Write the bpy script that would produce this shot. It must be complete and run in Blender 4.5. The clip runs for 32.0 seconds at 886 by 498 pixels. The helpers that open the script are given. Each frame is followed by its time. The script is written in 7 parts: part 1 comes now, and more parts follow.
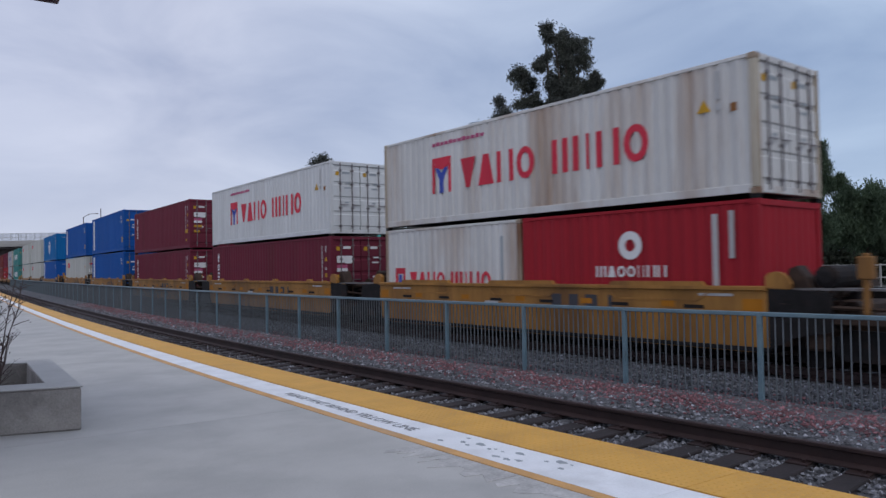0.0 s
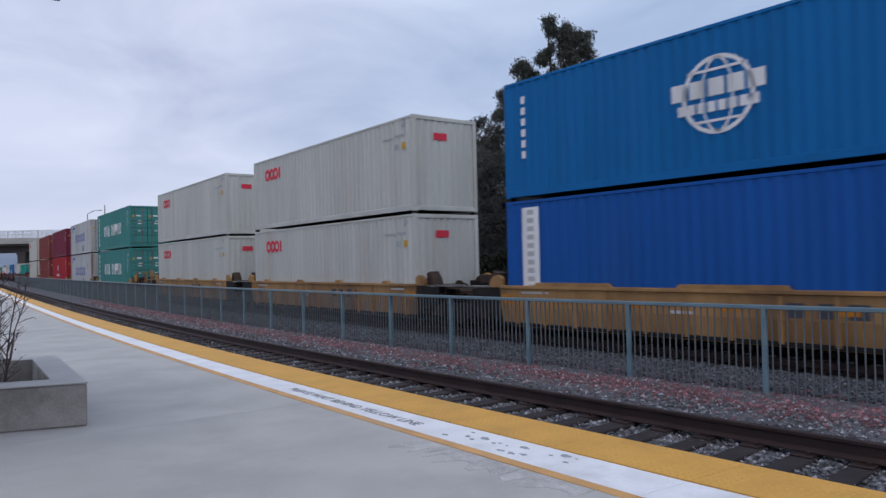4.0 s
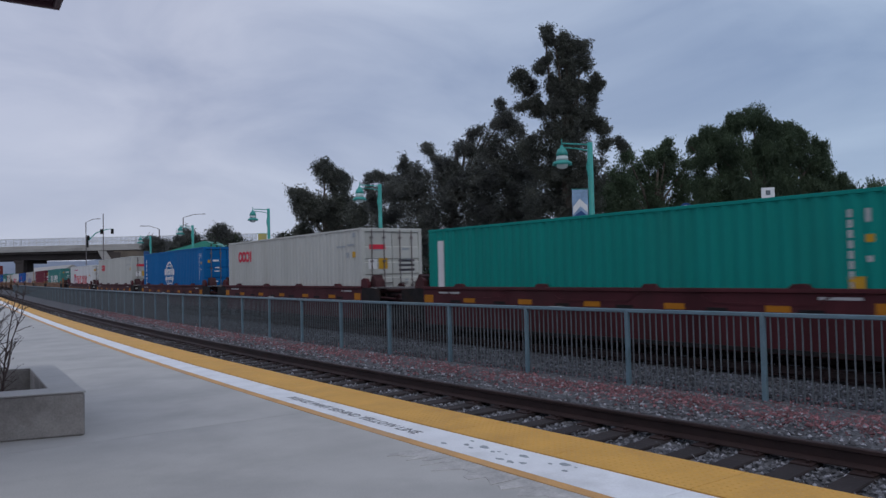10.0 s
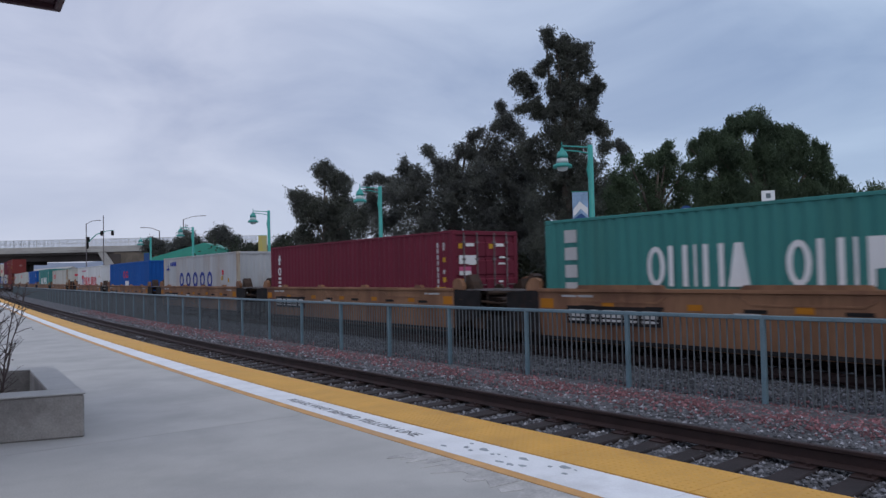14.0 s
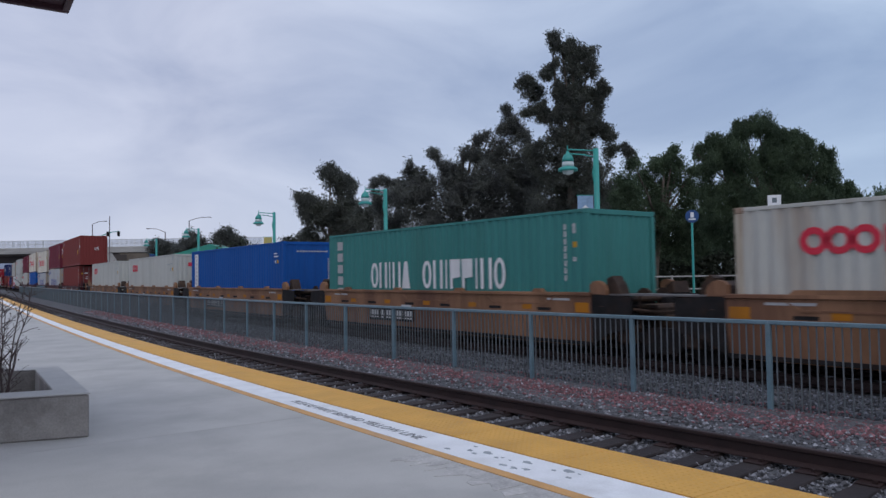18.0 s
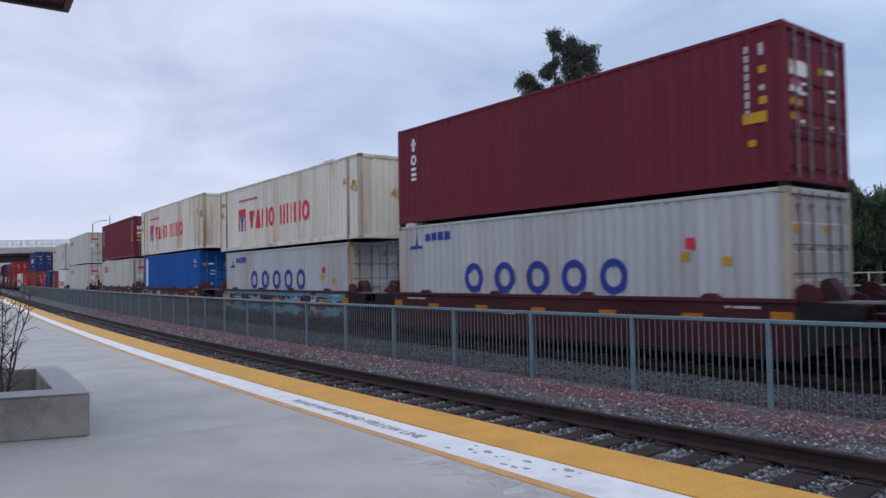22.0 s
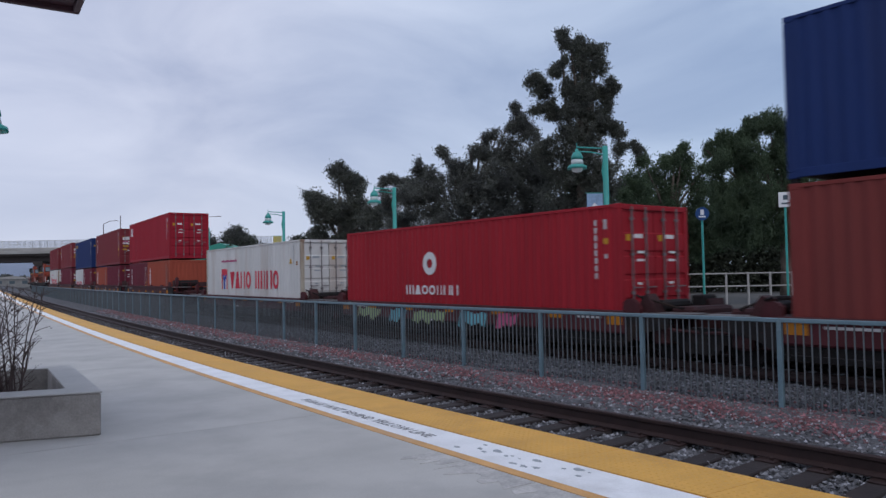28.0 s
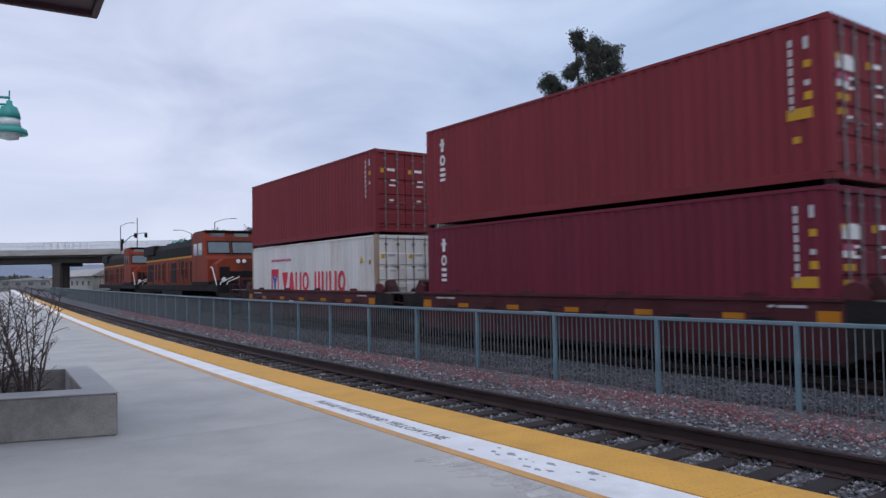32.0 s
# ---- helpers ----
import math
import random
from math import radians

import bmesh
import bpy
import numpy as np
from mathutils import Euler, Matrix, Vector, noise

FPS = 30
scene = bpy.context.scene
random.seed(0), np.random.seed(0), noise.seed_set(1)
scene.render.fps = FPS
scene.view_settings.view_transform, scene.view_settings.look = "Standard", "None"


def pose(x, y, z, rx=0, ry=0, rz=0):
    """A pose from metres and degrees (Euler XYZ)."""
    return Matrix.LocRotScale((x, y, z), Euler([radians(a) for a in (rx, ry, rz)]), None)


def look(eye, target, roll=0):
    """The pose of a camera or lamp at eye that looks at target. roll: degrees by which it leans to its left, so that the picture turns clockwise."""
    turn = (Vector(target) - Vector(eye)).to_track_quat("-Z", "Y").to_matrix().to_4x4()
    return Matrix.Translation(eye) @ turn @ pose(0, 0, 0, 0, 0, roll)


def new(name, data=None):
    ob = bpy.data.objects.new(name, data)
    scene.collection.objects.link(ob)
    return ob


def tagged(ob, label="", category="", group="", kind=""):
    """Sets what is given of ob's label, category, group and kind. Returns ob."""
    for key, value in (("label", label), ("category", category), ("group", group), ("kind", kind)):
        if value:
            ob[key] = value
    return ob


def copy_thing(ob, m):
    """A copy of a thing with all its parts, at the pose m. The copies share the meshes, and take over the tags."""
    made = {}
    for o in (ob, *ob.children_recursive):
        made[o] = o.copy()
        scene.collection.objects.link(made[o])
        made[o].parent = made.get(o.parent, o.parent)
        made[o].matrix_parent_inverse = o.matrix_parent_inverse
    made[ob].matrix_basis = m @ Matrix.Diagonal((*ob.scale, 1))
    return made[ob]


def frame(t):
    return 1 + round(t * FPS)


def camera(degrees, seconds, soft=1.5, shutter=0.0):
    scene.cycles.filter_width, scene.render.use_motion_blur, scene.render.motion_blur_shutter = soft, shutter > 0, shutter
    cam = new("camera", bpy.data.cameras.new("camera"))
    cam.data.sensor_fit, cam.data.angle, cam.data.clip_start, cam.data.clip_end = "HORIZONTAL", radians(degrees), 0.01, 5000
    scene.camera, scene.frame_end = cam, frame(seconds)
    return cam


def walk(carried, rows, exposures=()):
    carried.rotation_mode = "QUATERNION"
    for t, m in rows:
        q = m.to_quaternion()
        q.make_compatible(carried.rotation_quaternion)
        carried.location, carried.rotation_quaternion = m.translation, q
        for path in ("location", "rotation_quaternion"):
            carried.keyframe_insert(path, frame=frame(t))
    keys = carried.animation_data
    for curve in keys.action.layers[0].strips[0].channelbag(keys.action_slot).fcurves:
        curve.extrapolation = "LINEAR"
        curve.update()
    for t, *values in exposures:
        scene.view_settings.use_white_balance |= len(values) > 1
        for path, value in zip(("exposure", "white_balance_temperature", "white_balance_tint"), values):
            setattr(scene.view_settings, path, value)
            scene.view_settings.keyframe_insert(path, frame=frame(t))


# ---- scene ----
import functools

# the camera: held by hand on the platform, nearly still
EYE = (0.0, 0.0, 1.485)
cam = camera(62.86, 32.0, soft=1.45, shutter=0.12)


def aim(yaw, pitch, roll):
    return pose(*EYE, 90 + pitch, 0, -yaw) @ pose(0, 0, 0, 0, 0, roll)


PATH = [
    (0, 34.208, 1.441, -0.97), (0.5, 34.112, 1.496, -1.243), (1, 34.335, 1.633, -1.414), (1.5, 34.296, 1.479, -1.485),
    (2, 34.565, 1.52, -1.324), (2.5, 34.273, 1.364, -1.212), (3, 34.013, 1.328, -1.301), (3.5, 33.909, 1.253, -1.309),
    (4, 33.922, 1.031, -1.289), (4.5, 34.197, 1.232, -1.192), (6.5, 34.262, 1.581, -1.364), (7, 34.098, 1.594, -1.39),
    (7.5, 34.048, 1.731, -1.431), (8, 34.239, 1.703, -1.519), (8.5, 34.248, 1.74, -1.581), (9, 34.355, 1.756, -1.472),
    (9.5, 34.134, 1.679, -1.33), (10, 34.051, 1.66, -1.375), (10.5, 34.014, 1.714, -1.348), (11, 33.987, 1.783, -1.552),
    (11.5, 34.053, 1.76, -1.546), (12, 34.203, 1.751, -1.579), (12.5, 34.101, 1.662, -1.411), (13, 33.911, 1.579, -1.333),
    (13.5, 33.997, 1.617, -1.233), (14, 34.045, 1.842, -1.257), (14.5, 34.002, 1.942, -1.425), (16.5, 34.225, 1.39, -1.343),
    (17, 33.771, 1.583, -1.054), (17.5, 33.77, 1.929, -0.887), (18, 33.66, 2.064, -0.903), (18.5, 33.668, 2.286, -0.876),
    (19, 33.841, 2.418, -0.842), (19.5, 33.851, 2.154, -0.908), (20, 33.679, 1.951, -0.881), (20.5, 33.615, 1.863, -0.896),
    (21, 33.421, 1.745, -0.793), (21.5, 33.414, 1.645, -0.979), (22, 33.639, 1.998, -0.911), (22.5, 33.643, 1.665, -0.94),
    (23, 33.522, 1.694, -0.87), (23.5, 33.479, 1.526, -1.042), (24, 33.096, 1.703, -1.175), (24.5, 33.197, 1.82, -1.261),
    (25, 33.263, 1.903, -1.333), (25.5, 33.493, 1.839, -1.378), (26, 33.232, 1.926, -1.347), (26.5, 33.207, 1.819, -1.252),
    (28.5, 32.875, 1.973, -1.037), (29, 32.827, 1.981, -1.171), (29.5, 32.914, 2.23, -1.385), (30, 32.798, 2.207, -1.198),
    (30.5, 32.626, 2.144, -1.091), (31, 32.359, 2.172, -1.014), (31.5, 32.092, 2.123, -0.947), (32, 31.831, 2.155, -0.917),
]
walk(cam, [(t, aim(a, b, c)) for t, a, b, c in PATH], exposures=[(0.0, 0.13), (1.0, 0.25), (2.0, 0.36), (4.0, 0.33), (6.0, 0.10), (7.0, 0.04), (8.0, 0.25), (9.0, 0.06), (11.0, -0.14), (13.0, -0.11), (14.0, 0.09), (18.0, 0.12), (20.0, 0.12), (21.0, 0.21), (22.0, 0.38), (23.0, 0.18), (24.0, 0.24), (26.0, 0.18), (29.0, 0.18), (31.0, 0.36), (32.0, 0.36)])

# light: an overcast sky, a veiled sun high behind the camera
SUN_UP, SUN_AZ = 52.0, 200.0
world = bpy.data.worlds.new("overcast_sky")
scene.world = world
world.use_nodes = True
wn, wl = world.node_tree.nodes, world.node_tree.links
wn.clear()
w_out = wn.new("ShaderNodeOutputWorld")
w_sky = wn.new("ShaderNodeTexSky")
w_sky.sky_type = "NISHITA"
w_sky.sun_disc = False
w_sky.sun_elevation, w_sky.sun_rotation = radians(SUN_UP), radians(SUN_AZ)
w_b1 = wn.new("ShaderNodeBackground")
w_b1.inputs[1].default_value = 0.07
wl.new(w_sky.outputs[0], w_b1.inputs[0])
w_tc = wn.new("ShaderNodeTexCoord")
w_sep = wn.new("ShaderNodeSeparateXYZ")
wl.new(w_tc.outputs["Generated"], w_sep.inputs[0])
w_map = wn.new("ShaderNodeMapping")
w_map.inputs["Scale"].default_value = (1.6, 1.6, 4.5)
wl.new(w_tc.outputs["Generated"], w_map.inputs[0])
w_n1 = wn.new("ShaderNodeTexNoise")
w_n1.inputs["Scale"].default_value = 1.7
w_n1.inputs["Detail"].default_value = 7.0
w_n1.inputs["Roughness"].default_value = 0.52
w_n1.inputs["Distortion"].default_value = 0.5
wl.new(w_map.outputs[0], w_n1.inputs["Vector"])
w_ramp = wn.new("ShaderNodeValToRGB")
w_ramp.color_ramp.elements[0].position, w_ramp.color_ramp.elements[0].color = 0.30, (0.334, 0.384, 0.540, 1)
w_ramp.color_ramp.elements[1].position, w_ramp.color_ramp.elements[1].color = 0.72, (0.575, 0.612, 0.750, 1)
wl.new(w_n1.outputs[0], w_ramp.inputs[0])
w_low = wn.new("ShaderNodeMapRange")
w_low.inputs["From Min"].default_value, w_low.inputs["From Max"].default_value = 0.0, 0.22
w_low.inputs["To Min"].default_value, w_low.inputs["To Max"].default_value = 0.5, 0.0
wl.new(w_sep.outputs["Z"], w_low.inputs["Value"])
w_mix = wn.new("ShaderNodeMixRGB")
w_mix.inputs[2].default_value = (0.628, 0.662, 0.778, 1)
wl.new(w_low.outputs[0], w_mix.inputs[0])
wl.new(w_ramp.outputs[0], w_mix.inputs[1])
w_side = wn.new("ShaderNodeMapRange")
w_side.inputs["From Min"].default_value, w_side.inputs["From Max"].default_value = -0.1, 0.95
w_side.inputs["To Min"].default_value, w_side.inputs["To Max"].default_value = 1.12, 0.98
wl.new(w_sep.outputs["X"], w_side.inputs["Value"])
w_b2 = wn.new("ShaderNodeBackground")
wl.new(w_side.outputs[0], w_b2.inputs[1])
w_tint = wn.new("ShaderNodeMixRGB")
w_tint.blend_type = "MULTIPLY"
w_tint.inputs[2].default_value = (0.81, 0.98, 1.07, 1)
w_right = wn.new("ShaderNodeMapRange")
w_right.inputs["From Min"].default_value, w_right.inputs["From Max"].default_value = 0.25, 1.0
wl.new(w_sep.outputs["X"], w_right.inputs["Value"])
wl.new(w_right.outputs[0], w_tint.inputs[0])
wl.new(w_mix.outputs[0], w_tint.inputs[1])
wl.new(w_tint.outputs[0], w_b2.inputs[0])
w_ms = wn.new("ShaderNodeMixShader")
w_ms.inputs[0].default_value = 0.93
wl.new(w_b1.outputs[0], w_ms.inputs[1])
wl.new(w_b2.outputs[0], w_ms.inputs[2])
wl.new(w_ms.outputs[0], w_out.inputs[0])

sun = bpy.data.lights.new("sun", "SUN")
sun.energy, sun.angle, sun.color = 0.6, radians(25), (1.0, 0.97, 0.93)
sun_ob = new("sun", sun)
_az, _el = radians(SUN_AZ), radians(SUN_UP)
sun_ob.matrix_world = look((math.sin(_az) * math.cos(_el) * 50, math.cos(_az) * math.cos(_el) * 50, math.sin(_el) * 50), (0, 0, 0))


# ---- materials ----
def material(name, base, rough=0.6, metal=0.0, vary=0.18, scale=6.0, fine=60.0, bump=0.15, dirt=None, dirt_amount=0.35,
             streak=False, island=0.0, gloss=0.5, spread=0.52):
    """Paint, metal, stone: base colour with large stains, fine grain, bump; streak: rain runs down the surface."""
    m = bpy.data.materials.new(name)
    m.use_nodes = True
    n, l = m.node_tree.nodes, m.node_tree.links
    b = n["Principled BSDF"]
    b.inputs["Roughness"].default_value, b.inputs["Metallic"].default_value = rough, metal
    b.inputs["Specular IOR Level"].default_value = gloss
    tc = n.new("ShaderNodeTexCoord")
    mp = n.new("ShaderNodeMapping")
    mp.inputs["Scale"].default_value = (1.0, 1.0, 0.12) if streak else (1.0, 1.0, 1.0)
    l.new(tc.outputs["Object"], mp.inputs[0])
    inf = n.new("ShaderNodeObjectInfo")
    off = n.new("ShaderNodeVectorMath")
    off.operation = "MULTIPLY_ADD"
    off.inputs[1].default_value = (1, 1, 1)
    comb = n.new("ShaderNodeCombineXYZ")
    mul = n.new("ShaderNodeMath")
    mul.operation = "MULTIPLY"
    mul.inputs[1].default_value = 37.0
    l.new(inf.outputs["Random"], mul.inputs[0])
    l.new(mul.outputs[0], comb.inputs[0])
    l.new(mul.outputs[0], comb.inputs[1])
    l.new(mp.outputs[0], off.inputs[0])
    l.new(comb.outputs[0], off.inputs[2])
    big = n.new("ShaderNodeTexNoise")
    big.inputs["Scale"].default_value, big.inputs["Detail"].default_value = scale, 5.0
    l.new(off.outputs[0], big.inputs["Vector"])
    small = n.new("ShaderNodeTexNoise")
    small.inputs["Scale"].default_value, small.inputs["Detail"].default_value = fine, 3.0
    l.new(off.outputs[0], small.inputs["Vector"])
    hi, lo = [min(1, c * (1 + vary)) for c in base], [c * (1 - vary) for c in base]
    mix = n.new("ShaderNodeMixRGB")
    mix.inputs[1].default_value, mix.inputs[2].default_value = (*lo, 1), (*hi, 1)
    half = n.new("ShaderNodeMath")
    half.operation = "MULTIPLY_ADD"
    half.inputs[1].default_value, half.inputs[2].default_value = 0.45, 0.0
    l.new(small.outputs[0], half.inputs[0])
    add = n.new("ShaderNodeMath")
    add.operation = "MULTIPLY_ADD"
    add.inputs[1].default_value = 0.9
    l.new(big.outputs[0], add.inputs[0])
    l.new(half.outputs[0], add.inputs[2])
    sub = n.new("ShaderNodeMapRange")
    sub.inputs["From Min"].default_value, sub.inputs["From Max"].default_value = 0.48, 0.86
    l.new(add.outputs[0], sub.inputs["Value"])
    l.new(sub.outputs[0], mix.inputs[0])
    colour = mix.outputs[0]
    if island:
        geo = n.new("ShaderNodeNewGeometry")
        hs = n.new("ShaderNodeHueSaturation")
        mr = n.new("ShaderNodeMapRange")
        mr.inputs["To Min"].default_value, mr.inputs["To Max"].default_value = 1 - island, 1 + 1.7 * island
        pw = n.new("ShaderNodeMath")
        pw.operation = "POWER"
        pw.inputs[1].default_value = 3.0
        l.new(geo.outputs["Random Per Island"], pw.inputs[0])
        l.new(pw.outputs[0], mr.inputs["Value"])
        l.new(mr.outputs[0], hs.inputs["Value"])
        l.new(colour, hs.inputs["Color"])
        colour = hs.outputs[0]
    if dirt:
        dn = n.new("ShaderNodeTexNoise")
        dn.inputs["Scale"].default_value, dn.inputs["Detail"].default_value = scale * 0.45, 8.0
        dn.inputs["Roughness"].default_value = 0.65
        l.new(off.outputs[0], dn.inputs["Vector"])
        dr = n.new("ShaderNodeValToRGB")
        dr.color_ramp.elements[0].position, dr.color_ramp.elements[1].position = spread, spread + 0.2
        dr.color_ramp.elements[1].color = (dirt_amount,) * 3 + (1,)
        l.new(dn.outputs[0], dr.inputs[0])
        dm = n.new("ShaderNodeMixRGB")
        dm.inputs[2].default_value = (*dirt, 1)
        l.new(dr.outputs[0], dm.inputs[0])
        l.new(colour, dm.inputs[1])
        colour = dm.outputs[0]
    l.new(colour, b.inputs["Base Color"])
    if bump:
        bp = n.new("ShaderNodeBump")
        bp.inputs["Strength"].default_value, bp.inputs["Distance"].default_value = bump, 0.02
        l.new(add.outputs[0], bp.inputs["Height"])
        l.new(bp.outputs[0], b.inputs["Normal"])
    return m


RUST = (0.16, 0.06, 0.025)
GRIME = (0.06, 0.055, 0.05)


def paint(name, base, dirt=GRIME, amount=0.3, vary=0.10, spread=0.52):
    return material(name, base, 0.68, 0.0, vary, 1.3, 40.0, 0.08, dirt, amount, True, gloss=0.16, spread=spread)


PAINT = {
    "white": paint("white_container_paint", (0.60, 0.61, 0.61), (0.42, 0.38, 0.33), 0.30),
    "old_white": paint("weathered_cream_container_paint", (0.64, 0.61, 0.53), (0.30, 0.14, 0.06), 0.8, spread=0.49),
    "grey": paint("pale_grey_container_paint", (0.46, 0.465, 0.435), (0.33, 0.28, 0.22), 0.40),
    "rusty_grey": paint("rust_stained_grey_container_paint", (0.47, 0.47, 0.435), (0.27, 0.16, 0.09), 0.6, spread=0.50),
    "maroon": paint("maroon_container_paint", (0.140, 0.021, 0.038), (0.10, 0.03, 0.03), 0.35),
    "faded_maroon": paint("faded_maroon_container_paint", (0.185, 0.030, 0.038), (0.12, 0.04, 0.04), 0.4),
    "plum": paint("plum_container_paint", (0.150, 0.018, 0.040), (0.09, 0.025, 0.03), 0.35),
    "brick": paint("brick_red_container_paint", (0.180, 0.037, 0.034), (0.12, 0.04, 0.035), 0.4),
    "red": paint("bright_red_container_paint", (0.32, 0.018, 0.028), (0.22, 0.02, 0.03), 0.30),
    "crimson": paint("crimson_container_paint", (0.30, 0.015, 0.030), (0.18, 0.02, 0.03), 0.30),
    "stained_white": paint("stained_white_container_paint", (0.59, 0.585, 0.57), (0.30, 0.17, 0.09), 0.7, spread=0.50),
    "orange": paint("faded_orange_container_paint", (0.33, 0.070, 0.042), (0.22, 0.07, 0.04), 0.35),
    "blue": paint("blue_container_paint", (0.008, 0.080, 0.310), (0.03, 0.06, 0.18), 0.30),
    "sky_blue": paint("light_blue_container_paint", (0.004, 0.120, 0.330), (0.03, 0.08, 0.2), 0.30),
    "navy": paint("navy_container_paint", (0.014, 0.032, 0.120), (0.03, 0.035, 0.07), 0.30),
    "green": paint("sea_green_container_paint", (0.050, 0.205, 0.190), (0.05, 0.13, 0.11), 0.40),
    "teal": paint("teal_container_paint", (0.004, 0.225, 0.190), (0.02, 0.13, 0.11), 0.30),
    "silver": paint("blue_grey_container_paint", (0.41, 0.425, 0.44), (0.28, 0.18, 0.11), 0.6, spread=0.50),
}
INK = {k: paint("mark_" + k, v, GRIME, 0.25) for k, v in {"sky": (0.04, 0.33, 0.58), "dim": (0.30, 0.17, 0.15), 
    "red": (0.60, 0.04, 0.07), "white": (0.70, 0.70, 0.70), "blue": (0.03, 0.05, 0.26), "yellow": (0.50, 0.28, 0.03),
    "faded": (0.23, 0.23, 0.24), "dark": (0.06, 0.06, 0.07), "grey": (0.33, 0.36, 0.38), "pale": (0.45, 0.45, 0.45), "purple": (0.055, 0.09, 0.40), "rust": (0.25, 0.11, 0.04),
    "amber": (0.42, 0.16, 0.015), "teal": (0.095, 0.28, 0.37), "aqua": (0.14, 0.36, 0.42), "lime": (0.28, 0.36, 0.20), "pink": (0.45, 0.10, 0.20)}.items()}
RUSTY_POST = material("rusted_corner_posts", (0.43, 0.385, 0.31), 0.75, 0, 0.18, 2.6, 40, 0.15, (0.17, 0.072, 0.035), 0.9, True, gloss=0.15, spread=0.43)
YELLOW_STEEL = material("ochre_railcar_paint", (0.33, 0.160, 0.042), 0.6, 0, 0.26, 1.1, 24, 0.12, (0.12, 0.060, 0.030), 0.85, True, gloss=0.2, spread=0.47)
BROWN_STEEL = material("oxide_red_railcar_paint", (0.070, 0.017, 0.021), 0.65, 0, 0.30, 1.2, 30, 0.12, (0.04, 0.022, 0.02), 0.6, True, gloss=0.2)
PALE_STEEL = material("pale_ochre_railcar_paint", (0.33, 0.185, 0.075), 0.65, 0, 0.24, 1.1, 24, 0.12, (0.14, 0.075, 0.04), 0.8, True, gloss=0.2, spread=0.47)
TAN_STEEL = material("faded_tan_railcar_paint", (0.245, 0.128, 0.072), 0.65, 0, 0.28, 1.1, 24, 0.12, (0.105, 0.048, 0.034), 0.85, True, gloss=0.2, spread=0.46)
GEAR = {"ochre_railcar_paint": material("oily_brown_gear", (0.042, 0.026, 0.019), 0.75, 0, 0.45, 4, 40, 0.3, (0.10, 0.055, 0.03), 0.7, gloss=0.25),
        "oxide_red_railcar_paint": material("oily_maroon_gear", (0.045, 0.016, 0.017), 0.75, 0, 0.4, 4, 40, 0.3, (0.025, 0.016, 0.015), 0.7, gloss=0.25)}
GEAR["faded_tan_railcar_paint"] = GEAR["pale_ochre_railcar_paint"] = GEAR["ochre_railcar_paint"]
# soot on running gear; on the lower webs it stands for shade
DARK_STEEL = material("sooty_and_shade_steel", (0.015, 0.0135, 0.014), 0.8, 0.0, 0.35, 4, 40, 0.3, (0.045, 0.024, 0.016), 0.6, gloss=0.2)
TREAD = material("worn_tread_steel", (0.16, 0.15, 0.15), 0.6, 0.2, 0.25, 4, 40, 0.2, (0.07, 0.05, 0.04), 0.6)
ROD_STEEL = material("galvanised_rods", (0.17, 0.15, 0.155), 0.5, 0.4, 0.2, 5, 40, 0.1, RUST, 0.3)
RAIL_STEEL = material("brown_rail_steel", (0.032, 0.017, 0.016), 0.6, 0.2, 0.3, 3, 40, 0.2, (0.06, 0.03, 0.022), 0.4)
TIE_WOOD = material("creosoted_tie_wood", (0.019, 0.013, 0.0135), 0.85, 0, 0.4, 3, 30, 0.5, (0.055, 0.043, 0.040), 0.5)
CONCRETE = material("platform_concrete", (0.445, 0.435, 0.415), 0.8, 0, 0.10, 1.5, 70, 0.03, (0.33, 0.325, 0.315), 0.6, spread=0.50)
MORTAR = material("rough_mortar", (0.47, 0.455, 0.44), 0.9, 0, 0.22, 5.0, 40, 0.5, (0.30, 0.29, 0.28), 0.8, spread=0.46)
PLANTER_CONC = material("cast_planter_concrete", (0.285, 0.265, 0.245), 0.85, 0, 0.25, 3.0, 60, 0.2, (0.10, 0.09, 0.085), 0.8)
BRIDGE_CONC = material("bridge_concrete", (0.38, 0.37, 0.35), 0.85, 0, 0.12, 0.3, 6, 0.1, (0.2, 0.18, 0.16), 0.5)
# concrete again, with the shade under the overpass put into its colour
BRIDGE_SHADE = material("shade_dark_concrete", (0.060, 0.050, 0.046), 0.85, 0, 0.15, 0.3, 6, 0.1, (0.04, 0.034, 0.03), 0.5)
TACTILE = material("yellow_tactile_paving", (0.65, 0.345, 0.062), 0.65, 0, 0.10, 2.5, 50, 0.1, (0.42, 0.22, 0.055), 0.45)
WHITE_LINE = material("worn_white_line_paint", (0.80, 0.81, 0.83), 0.6, 0, 0.08, 3.0, 60, 0.06, (0.45, 0.45, 0.44), 0.5)
ORANGE_LINE = material("orange_edge_line", (0.60, 0.33, 0.12), 0.7, 0, 0.15, 3.0, 60, 0.06, (0.4, 0.33, 0.27), 0.6)
BALLAST = material("grey_ballast", (0.070, 0.072, 0.080), 0.9, 0, 0.55, 14, 45, 0.9, (0.30, 0.29, 0.29), 0.6)
STONE = material("ballast_stones", (0.19, 0.192, 0.21), 0.9, 0, 0.2, 9, 60, 0.2, island=0.6)
# darker than the other stones: the train's shade is in the colour
SHADE_STONE = material("train_shade_stones", (0.085, 0.092, 0.108), 0.9, 0, 0.2, 9, 60, 0.2, island=0.6)
PINK_STONE = material("pink_ballast_stones", (0.215, 0.098, 0.108), 0.9, 0, 0.2, 9, 60, 0.2, island=0.4)
